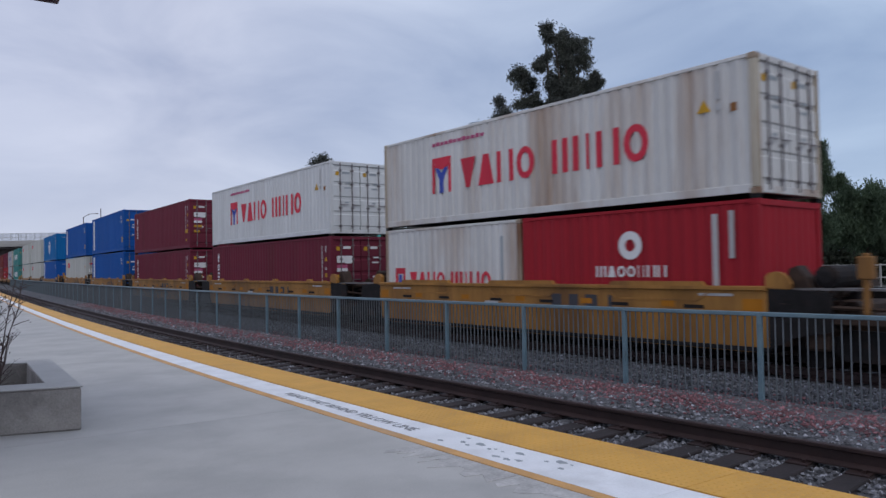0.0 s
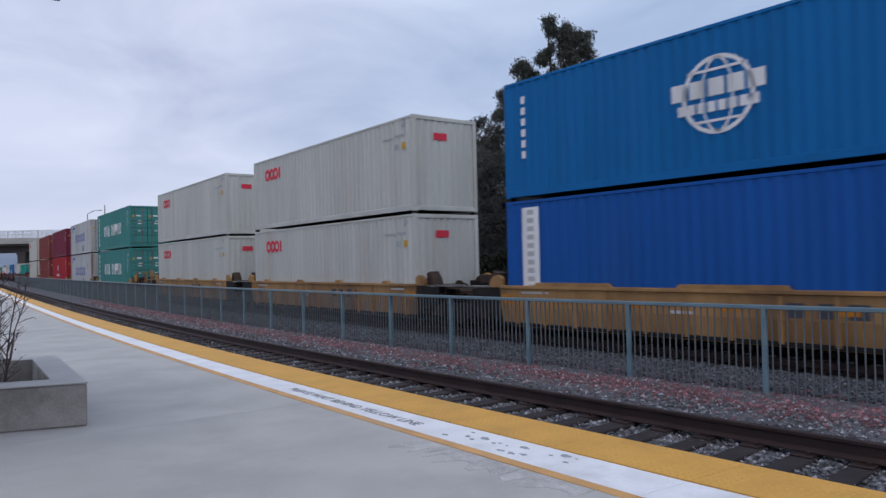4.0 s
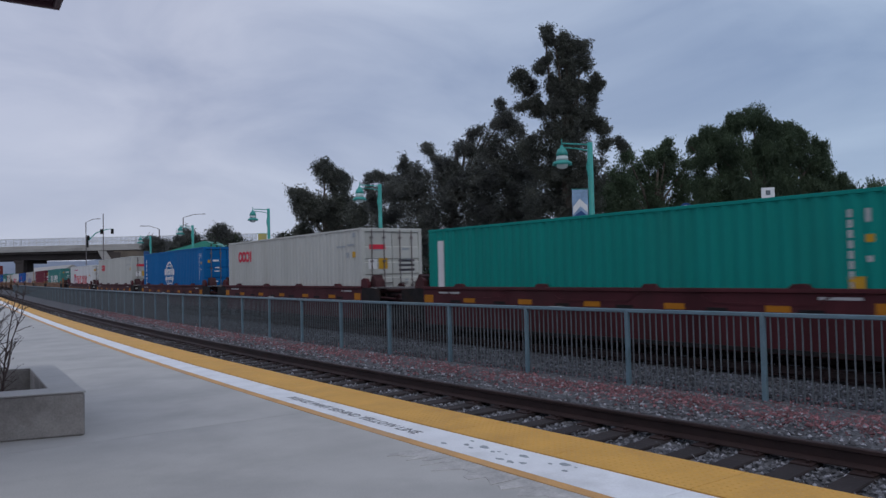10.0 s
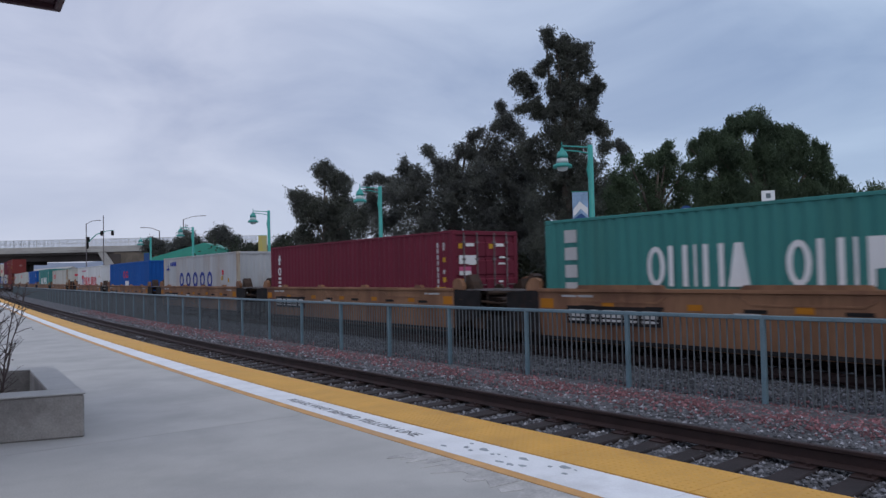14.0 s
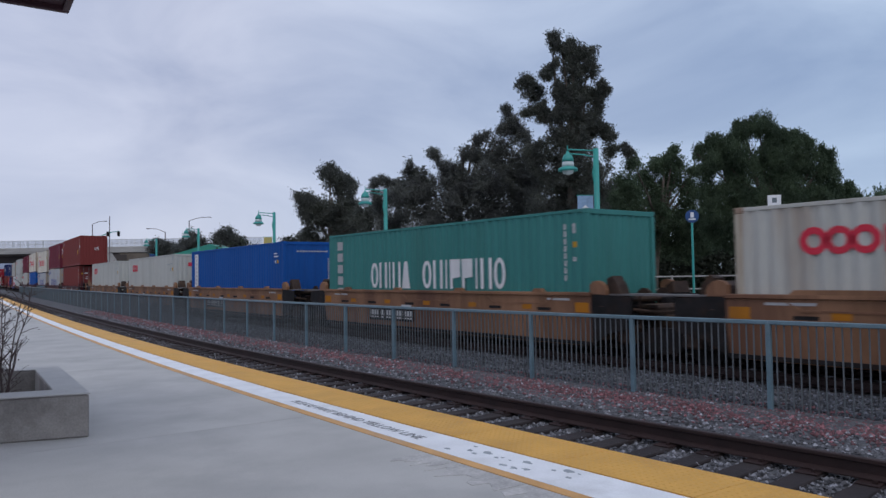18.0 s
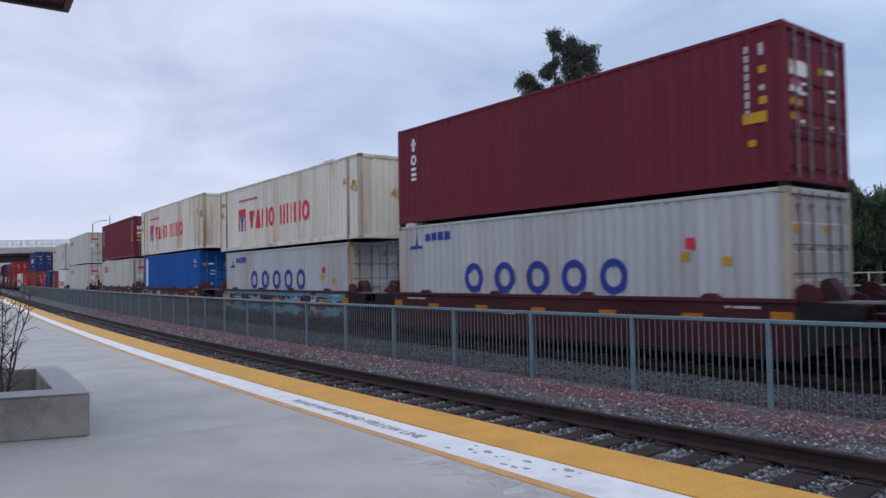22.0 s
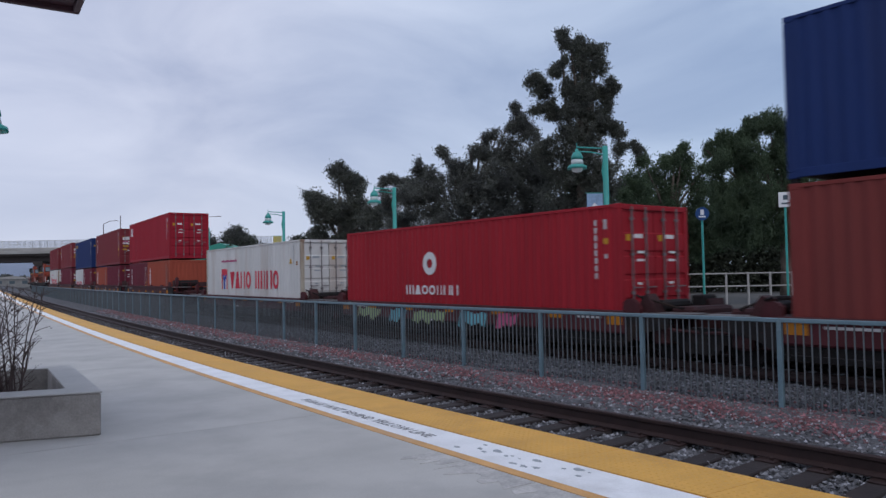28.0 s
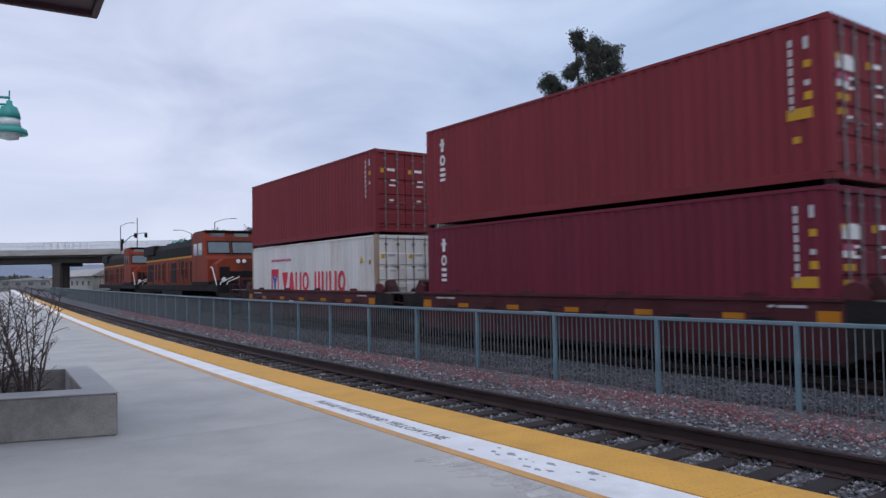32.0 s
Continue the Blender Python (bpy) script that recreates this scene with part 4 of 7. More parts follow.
        if style.startswith("pale_flower"):
            part("front_mark", shared(("front_mark", ln, h), lambda: Build().box(L - 0.016, L - 0.010, -0.45, 0.05, h - 0.72, h - 0.50), INK["red"]), None, c, "red mark")
        if style in ("blue", "globe"):
            part("front_mark", shared(("front_mark_w", ln, h), lambda: functools.reduce(lambda b, q: b.box(L - 0.016, L - 0.010, -0.62 + 0.13 * q, -0.54 + 0.13 * q, h - 0.43, h - 0.37).box(L - 0.016, L - 0.010, 0.78, 0.84, h - 1.75 + 0.1 * q, h - 1.69 + 0.1 * q), range(11), Build()), INK["pale"]), None, c, "small white stencils")
    for i, (ink, shape) in enumerate(side_marks(style, ln, h)):
        for j, piece in enumerate(shape):
            part("marking", shared(("marking", style, ln, h, i, j, ink), lambda: piece, INK[ink]), None, c, "%s painted marking" % ink, at=(-L, -W2 + 0.010, 0))
    if ln > 13:
        me = words("45", 0.46)
        me.materials.append(INK["yellow"] if colour == "old_white" else INK["white"])
        m = part("size_mark", me, None, c, "size numerals", at=Matrix.Translation((L - 0.42, -W2 + 0.004, h * 0.62)) @ pose(0, 0, 0, 90, 0, 0))
        part("size_mark", me, None, c, "size numerals", at=Matrix.Translation((-L + 0.36, -W2 + 0.004, h * 0.60)) @ pose(0, 0, 0, 90, 0, 0))
        part("size_bar", Build().box(-L + 0.22, -L + 0.60, -W2, -W2 + 0.006, h * 0.74, h * 0.80), INK["yellow"], c)
        part("size_mark", me, None, c, "size numerals", at=Matrix.Translation((L + 0.004, 0.25, h * 0.55)) @ pose(0, 0, 0, 90, 0, 90))
    return c


# sill top, container floor
CARS = {"ribbed_yellow": (0.86, 0.06), "faded_yellow": (1.05, 0.06), "high_yellow": (1.05, 0.06), "low_yellow": (0.56, 0.06), "high_brown": (1.02, 0.06), "mid_brown": (0.96, 0.06), "low_brown": (0.62, 0.06)}
RAIL_TOP = -0.40


def truck(parent, x, at_end):
    """A two-axle truck under the car."""
    b = Build()
    for sy in (-1, 1):
        b.prism([(-1.25, 0.44), (-1.05, 0.62), (-0.45, 0.60), (-0.3, 0.72), (0.3, 0.72), (0.45, 0.60), (1.05, 0.62), (1.25, 0.44), (1.05, 0.34), (0.55, 0.42), (0.32, 0.2), (-0.32, 0.2), (-0.55, 0.42), (-1.05, 0.34)], sy * 1.0 - 0.06, sy * 1.0 + 0.06)
    b.box(-0.2, 0.2, -1.0, 1.0, 0.42, 0.66, 0.03)
    t = part("truck", shared(("truck",), lambda: b, DARK_STEEL), None, parent, "sooty cast-steel truck", at=(x, 0, RAIL_TOP))

    def wheelset():
        w = Build().tube([(0, -0.9, 0), (0, 0.9, 0)], 0.07, 8)
        for sy in (-1, 1):
            w.tube([(0, sy * 0.68, 0), (0, sy * 0.70, 0), (0, sy * 0.72, 0), (0, sy * 0.82, 0)], [0.45, 0.45, 0.42, 0.41], 20)
            w.tube([(0, sy * 0.82, 0), (0, sy * 0.84, 0)], [0.30, 0.2], 12)
        return w
    for s in (-0.88, 0.88):
        part("wheelset", shared(("wheelset",), wheelset, DARK_STEEL), None, t, at=(s, 0, 0.42))


def well_car(kind, unit, front_end, rear_end, art):
    """One platform of a well car, x along the train, its middle at 0. front_end, rear_end: a coupled end, not a shared truck."""
    top, floor = CARS[kind]
    st = PALE_STEEL if "ribbed" in kind else TAN_STEEL if "faded" in kind else YELLOW_STEEL if "yellow" in kind else BROWN_STEEL
    name = "pale ochre ribbed" if "ribbed" in kind else "faded tan" if "faded" in kind else "ochre-yellow" if "yellow" in kind else "oxide-red"
    c = thing("well_car", "%s steel well car with %s side sills" % (name, "deep" if top > 0.9 else "low"), "rail car", "well cars of the train")
    L, o, bot = 6.25, 1.33, -0.15
    ends = (("r", -1, rear_end), ("f", 1, front_end))

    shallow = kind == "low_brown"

    def sill(sy):
        # a plate with a top chord; deep ones lean in towards the foot
        foot = [(1.226, top - 0.50), (1.30, top - 0.50), (1.335, top - 0.46)] if shallow else [(1.226, bot), (1.24, bot), (1.25, bot + 0.02), (1.335, top - 0.52)]
        q = foot + [(1.335, top - 0.085), (1.385, top - 0.07), (1.385, top - 0.01), (1.375, top), (1.226, top)]
        return Build().prism([(sy * a, z) for a, z in q], -L, L, "x")

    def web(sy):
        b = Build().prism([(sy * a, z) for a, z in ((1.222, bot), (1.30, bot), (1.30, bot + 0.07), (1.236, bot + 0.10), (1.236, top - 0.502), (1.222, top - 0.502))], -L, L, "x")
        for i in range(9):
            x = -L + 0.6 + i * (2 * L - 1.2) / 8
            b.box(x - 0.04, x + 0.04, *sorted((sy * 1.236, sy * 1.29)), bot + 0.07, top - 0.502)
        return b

    def press(x, w):
        # a shallow trapezoid pressed out of the plate
        z1, z0 = top - 0.12, top - 0.30
        o = [(x - w, z1), (x - w + 0.28, z0), (x + w - 0.28, z0), (x + w, z1), (x + w - 0.05, z1), (x + w - 0.30, z0 + 0.035), (x - w + 0.30, z0 + 0.035), (x - w + 0.05, z1)]
        return Build().prism(o, -1.349, -1.33)

    def gusset(sx):
        return Build().prism([(sx * (L + 1.1), top - 0.10), (sx * (L + 0.002), top - 0.02), (sx * (L + 0.002), bot + 0.06), (sx * (L + 0.45), 0.16), (sx * (L + 1.1), 0.30)], -0.03, 0.03)
    for sy in (-1, 1):
        s = part("side_sill", shared(("side_sill", kind, sy), lambda: sill(sy), st), None, c)
        for sx in (-1, 1):
            part("end_gusset", shared(("end_gusset", kind, sx), lambda: gusset(sx), DARK_STEEL), None, s, "sooty end plate", at=(0, sy * 1.30, 0))
        # the near-black web paints in the shade below the sill
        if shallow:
            part("lower_web", shared(("lower_web", kind, sy), lambda: web(sy), DARK_STEEL), None, s, "ribbed lower panel, shade put into its dark colour")
        if sy < 0:
            if "ribbed" in kind:
                rib = shared(("rib", kind), lambda: Build().prism([(0.06, bot + 0.06), (-0.03, bot + 0.06), (-0.03, top - 0.10), (0.06, top - 0.10)], -0.03, 0.03, "x"), st)
                for q in range(13):
                    part("rib", rib, None, s, at=(-5.7 + 0.95 * q, -1.325, 0))
            elif top > 0.8:
                for x in (-3.9, 0.0, 3.9):
                    part("pressing", shared(("pressing", kind, x), lambda: press(x, 1.25), st), None, s)
                    for d in (-0.55, 0.55):
                        part("slot", shared(("slot",), lambda: Build().box(-0.22, 0.22, -0.004, 0.004, -0.035, 0.035), DARK_STEEL), None, s, "dark slot", at=(x + d * 1.6, -1.338, top - 0.40))
            if top > 0.8:
                half = 1.15 if front_end and "yellow" in kind else 0.20
                pad = shared(("guide", kind, half), lambda: Build().prism([(-half, 0), (half, 0), (half - 0.09, 0.085), (0.09 - half, 0.085)], -0.06, 0.06), st)
                for q in (-3.9, 0.0, 3.9) if half > 1 else (-4.6, -1.53, 1.53, 4.6):
                    part("guide", pad, None, s, at=(q, -1.32, top - 0.005))
            wide = 0.16 if "yellow" in kind else 0.23
            refl = shared(("reflector", kind), lambda: Build().box(-wide, wide, -0.004, 0.004, -0.06, 0.06), INK["amber"])
            big = shared(("end_reflector", kind), lambda: Build().box(-0.2, 0.2, -0.004, 0.004, -0.11, 0.11), INK["amber"])
            for sx in (-1, 1):
                part("reflector", big, None, s, "amber reflective square", at=(sx * 5.98, -1.339, top - (0.20 if top < 0.8 else 0.34)))
            for i in range(5):
                part("reflector", refl, None, s, "amber reflective patch", at=(-4.2 + 2.1 * i, -1.339, top - (0.16 if top < 0.8 else 0.36)))
    part("well_floor", shared(("well_floor", kind), lambda: Build().box(-L, L, -1.3, 1.3, bot + 0.02, bot + 0.10).box(-L, -L + 0.3, -1.25, 1.25, bot, floor).box(L - 0.3, L, -1.25, 1.25, bot, floor), DARK_STEEL), None, c)
    for nm, s, coupled in ends:
        x0 = s * (L + 0.05)
        reach = 2.98 if coupled else 1.64
        x1 = s * (L + reach)
        a, e = min(x0, x1), max(x0, x1)

        def deck():
            lo, hi = (lambda p, q: (min(p, q), max(p, q))), top - 0.32
            b = Build().box(*lo(x0, x1), -0.45, 0.45, 0.20, 0.56, 0.04)
            b.box(*lo(x0, x0 + s * 0.32), -1.30, 1.30, 0.0, max(0.6, hi), 0.03)
            b.box(*lo(x0 + s * 0.55, x0 + s * 0.95), -1.22, -0.80, -0.05, 0.34, 0.05)
            b.box(*lo(x0 + s * 0.70, x0 + s * 1.25), -0.75, 0.75, 0.5, max(0.7, hi + 0.05), 0.06)
            b.tube([(x0 + s * 0.62, -1.24, top - 0.16), (x0 + s * 0.62, 1.24, top - 0.16)], 0.07, 8)
            b.tube([(x0 + s * 0.2, -1.30, top - 0.30), (x0 + s * 0.9, -1.28, top - 0.34), (x1, -1.05, top - 0.40)], 0.035, 6)
            b.tube([(x0 + s * 1.1, -1.1, top - 0.05), (x0 + s * 1.1, -1.1, 0.3)], 0.03, 6)
            for q in (-0.9, -0.1, 0.6):
                b.prism([(x0 + s * (0.45 + r * math.cos(w)), top - 0.12 + r * math.sin(w)) for r, w in [(0.20, math.tau * k / 10) for k in range(10)]], q - 0.04, q + 0.04)
            if coupled:
                b.box(*lo(x1 - s * 0.45, x1), -1.32, 1.32, 0.34, 0.56, 0.03)
                b.box(*lo(x0 + s * 0.3, x1), -1.30, -1.16, 0.42, 0.54, 0.02)
            return b
        d = part("end_platform", shared(("end_platform", kind, nm, coupled), deck, GEAR[st.name]), None, c, "sooty end frame with pipes and lugs")
        tread = shared(("tread_plate", kind, nm, coupled), lambda: Build().prism([(min(x0 + s * 0.2, x1), top - 0.065), (max(x0 + s * 0.2, x1), top - 0.065), (max(x0 + s * 0.2, x1), top - 0.02), (min(x0 + s * 0.2, x1), top - 0.035)], -1.22, -0.72), TREAD)
        part("tread_plate", tread, None, d, "worn steel walkway plate")
        part("bracket", shared(("bracket", kind, nm), lambda: Build().prism([(x0 + s * 0.22, top - 0.04), (x0 + s * 0.62, top - 0.04), (x0 + s * 0.55, top + 0.16), (x0 + s * 0.40, top + 0.36), (x0 + s * 0.26, top + 0.30)], -1.15, -0.82), GEAR[st.name]), None, d, "sooty twist-lock bracket")
        part("bracket", shared(("bracket2", kind, nm), lambda: Build().prism([(x0 + s * 0.70, top - 0.04), (x0 + s * 0.95, top - 0.04), (x0 + s * 0.90, top + 0.22), (x0 + s * 0.74, top + 0.12)], 0.3, 0.9), GEAR[st.name]), None, d, "sooty twist-lock bracket")
        # corner guides that stand beside the container
        ear = shared(("corner_guide", kind, s), lambda: Build().prism([(s * (L + a), top - 0.05 + z) for a, z in ((-0.03, 0), (0.40, 0), (0.41, 0.10), (0.36, 0.20), (0.27, 0.28), (0.16, 0.31), (0.05, 0.29), (-0.03, 0.22))], -0.06, 0.06), st)
        for sy in (-1, 1):
            part("corner_guide", ear, None, d, at=(0, sy * 1.27, 0))
        part("brake_gear", shared(("brake_gear", nm), lambda: Build().tube([(s * (L + 0.55), -0.85, 0.72), (s * (L + 0.55), 0.1, 0.72)], 0.13, 10).tube([(s * (L + 0.9), -1.1, 0.55), (s * (L + 0.9), 1.1, 0.62)], 0.035, 6).box(s * (L + 0.75) - 0.16, s * (L + 0.75) + 0.16, 0.2, 0.7, 0.62, 0.92, 0.03).tube([(s * (L + 0.2), -1.2, 0.95), (s * (L + 1.0), -0.9, 0.7), (s * (L + 1.2), -0.3, 0.62)], 0.025, 6), DARK_STEEL), None, d, "sooty brake cylinder and pipes")
        if coupled:
            part("coupler", shared(("coupler", nm), lambda: Build().box(min(x1, x1 + s * 0.55), max(x1, x1 + s * 0.55), -0.10, 0.10, 0.28, 0.5, 0.03).box(min(x1 + s * 0.45, x1 + s * 0.75), max(x1 + s * 0.45, x1 + s * 0.75), -0.17, 0.17, 0.22, 0.56, 0.05), DARK_STEEL), None, d)
            part("grab_irons", shared(("grab_irons", kind, nm), lambda: Build().tube([(x1 - s * 0.05, -1.3, 0.6), (x1 - s * 0.05, -1.3, 1.25), (x1 - s * 0.05, -0.75, 1.25), (x1 - s * 0.05, -0.75, 0.6)], 0.022, 6).tube([(x1 - s * 0.6, -1.34, 0.62), (x1 - s * 0.6, -1.34, 1.3)], 0.022, 6).tube([(x1 - s * 0.05, -1.3, 0.3), (x1 - s * 0.05, -1.3, -0.25), (x1 - s * 0.5, -1.3, -0.25), (x1 - s * 0.5, -1.3, 0.3)], 0.02, 6), st), None, d)
            part("air_reservoir", shared(("air_reservoir", kind, nm), lambda: Build().tube([(x0 + s * 0.85, -1.1, top + 0.16), (x0 + s * 0.85, -1.05, top + 0.16), (x0 + s * 0.85, 0.2, top + 0.16), (x0 + s * 0.85, 0.25, top + 0.16)], [0.10, 0.20, 0.20, 0.10], 14), DARK_STEEL, ), None, d, "dark steel air tank")
            part("upright", shared(("upright", kind, nm), lambda: Build().box(x0 + s * 1.55 - 0.05, x0 + s * 1.55 + 0.05, -1.25, -1.15, 0.6, top + 0.55, 0.01).box(x0 + s * 1.55 - 0.12, x0 + s * 1.55 + 0.12, -1.28, -1.12, top + 0.12, top + 0.5, 0.02), st), None, d)
            if s > 0:
                part("brake_wheel", shared(("brake_wheel", nm), lambda: Build().tube([(x1 - s * 0.25, 0.5, 0.6), (x1 - s * 0.25, 0.5, 1.45)], 0.035, 6).box(x1 - s * 0.25 - 0.08, x1 - s * 0.25 + 0.08, 0.32, 0.68, 1.2, 1.6, 0.03), DARK_STEEL), None, d)
            truck(c, s * (L + 1.5), True)
    if not front_end:
        truck(c, L + 1.665, False)
    if top > 0.8 and "yellow" in kind and (unit < 18 or unit == 44):
        for i, w in enumerate((0.30, 0.26, 0.34, 0.10)):
            part("initial_block", shared(("initial_block", i), lambda: Build().box(-w / 2, w / 2, -0.004, 0.004, 0, 0.26), INK["dark"]), None, c, "dark painted block", at=(1.2 + 0.52 * i, -1.337, top - 0.48))
    elif top > 0.8 and "yellow" in kind:
        x, z = (-1.9, top - 0.95) if unit > 22 else (-4.1, top - 0.78)
        part("name_panel", shared(("name_panel",), lambda: Build().box(-1.25, 1.25, -0.004, 0.004, 0.0, 0.40), LOCO_BLACK), None, c, "black painted name panel", at=(x, -1.341, z))
        for i, w in enumerate((0.46, 0.20, 0.52, 0.30, 0.36)):
            part("initial_block", shared(("white_block", i), lambda: Build().box(-w / 2, w / 2, -0.004, 0.004, 0, 0.05).box(-w / 2, w / 2, -0.004, 0.004, 0.09, 0.25), INK["pale"]), None, c, "white painted block", at=(x - 0.95 + 0.48 * i, -1.347, z + 0.07))
    for k, (ink, u, w, v, hh) in enumerate(art):
        rng = random.Random(unit * 31 + k)
        lo, hi = max(bot + 0.14, top - 1.0), top - (0.03 if ink == "teal" else 0.10 + 0.06 * rng.random())
        n = 9
        edge = [(u + w * i / n + rng.uniform(-0.05, 0.05), lo + (0.22 * rng.random() if v < 0.05 else (hi - lo) * 0.35 * rng.random())) for i in range(n + 1)]
        edge += [(u + w * (n - i) / n + rng.uniform(-0.06, 0.06) + 0.12, hi - (hi - lo) * (0.06 if ink == "teal" else 0.30) * rng.random()) for i in range(n + 1)]
        y = 1.341 + 0.0012 * (k % 5)
        b = Build().prism(edge, -y - 0.001, -y + 0.003)
        fold = top - 0.52
        b.v = [(px, py + (0 if pz > fold or shallow else 0.085 * (fold - pz) / (fold - bot)), pz) for px, py, pz in b.v]
        part("paint_patch", b, INK[ink], c, "%s sprayed paint" % ink)
    for u, w, v, hh in ((-5.5, 0.9, top - 0.19, 0.05), (4.9, 0.7, top - 0.19, 0.05), (-1.3, 0.5, top - 0.50, 0.06)):
        part("stencil", shared(("stencil", kind, u), lambda: Build().box(u, u + w, -0.003, 0.003, v, v + hh), INK["pale"]), None, c, "pale stencilled bar", at=(0, -1.341, 0))
    return c


D, F = True, False
# each platform: car kind, boxes from the rear forwards below and above: (colour, marks, length, doors in front)
LONG, SHORT, EXTRA = 12.192, 6.058, 13.716
Y1, Y2, Y3, Y4, B1, B2, B3 = "high_yellow", "low_yellow", "faded_yellow", "ribbed_yellow", "high_brown", "mid_brown", "low_brown"
CONSIST = [
    [(Y1, [("stained_white", "white_short", SHORT, F), ("red", "red_wide_short", SHORT, F)], [("stained_white", "white_long", LONG, D)]),
     (Y1, [("maroon", "maroon_upright", LONG, D)], [("white", "white_long", LONG, D)]),
     (Y1, [("maroon", "maroon_upright", LONG, D)], [("maroon", "maroon_upright", LONG, D)]),
     (Y1, [("blue", "blue", LONG, D)], [("blue", "blue", LONG, D)]),
     (Y1, [("grey", "pale_flower", LONG, D)], [("blue", "blue", LONG, F)])],
    [(Y4, [("blue", "blue", LONG, F)], [("sky_blue", "globe", LONG, F)]),
     (Y4, [("grey", "pale_flower", LONG, F)], [("grey", "pale_flower", LONG, F)]),
     (Y4, [("grey", "pale_flower", LONG, F)], [("grey", "pale_flower", LONG, F)])],
    [(Y2, [("green", "green_two_rows", LONG, D)], [("green", "green_two_rows", LONG, D)]),
     (Y2, [("silver", "grey_round", LONG, F)], [("silver", "grey_round_top", LONG, D)]),
     (Y2, [("red", "red_wide", LONG, D)], [("plum", "dot", LONG, D)]),
     (Y2, [("brick", "blue_sail", LONG, D)], [("brick", "code", LONG, D)]),
     (Y2, [("rusty_grey", "pale_flower", LONG, F)], [("rusty_grey", "pale_flower", LONG, F)])],
    [(B1, [("teal", "teal", LONG, D)], []), (B1, [("grey", "pale_flower", LONG, D)], []), (B1, [("sky_blue", "globe", LONG, D)], []),
     (B1, [("grey", "pale_flower", LONG, D)], []), (B1, [("white", "white_long", LONG, D)], [])],
    [(Y3, [("green", "green_two_rows", LONG, D)], []), (Y3, [("maroon", "maroon_upright", LONG, D)], []), (Y3, [("silver", "grey_round", LONG, F)], []),
     (Y3, [("blue", "blue_wide", LONG, F)], []), (Y3, [("white", "white_long", LONG, F)], [])],
    [(Y3, [("rusty_grey", "pale_flower", LONG, F)], []), (Y3, [("green", "green_two_rows", LONG, F)], []), (Y3, [("blue", "blue", LONG, F)], []),
     (Y3, [("grey", "pale_flower", LONG, F)], []), (Y3, [("grey", "pale_flower", LONG, F)], [])],
    [(B2, [("brick", "code", LONG, D)], [("brick", "plain45", EXTRA, F)]), (B2, [("silver", "grey_round", LONG, D)], [("maroon", "maroon_upright", LONG, D)]),
     (B2, [("silver", "grey_round", LONG, D)], [("old_white", "white_long", EXTRA, F)]), (B2, [("blue", "blue", LONG, D)], [("old_white", "white_long", EXTRA, F)]),
     (B2, [("rusty_grey", "pale_flower", LONG, D)], [("maroon", "maroon_upright", LONG, D)])],
    [(B3, [("grey", "pale_flower", LONG, D)], [("grey", "pale_flower", LONG, D)]),
     (B3, [("brick", "rust_vent", SHORT, F), ("white", "white_short", SHORT, F)], [("rusty_grey", "pale_flower_patched", LONG, F)]),
     (B3, [("red", "brown_short", SHORT, F), ("navy", "orange_blocks", SHORT, F)], [])],
    [(B3, [("brick", "code", LONG, D)], [("navy", "navy_three", LONG, D)]), (B3, [("red", "red_wide", LONG, D)], []), (B3, [("stained_white", "white_long", LONG, D)], [])],
    [(B1, [("maroon", "maroon_short", SHORT, F), ("orange", "rust_vent", SHORT, F)], [("crimson", "brown_long", LONG, D)]),
     (B1, [("orange", "rust_vent", SHORT, F), ("maroon", "code", SHORT, D)], [("faded_maroon", "maroon_upright", LONG, D)]),
     (B1, [("white", "white_short", SHORT, F), ("maroon", "maroon_short", SHORT, D)], [("navy", "orange_blocks", LONG, D)]),
     (B1, [("maroon", "maroon_upright", LONG, D)], [("faded_maroon", "maroon_upright", LONG, D)]), (B1, [("stained_white", "white_long", LONG, D)], [("faded_maroon", "code", LONG, D)])],
]
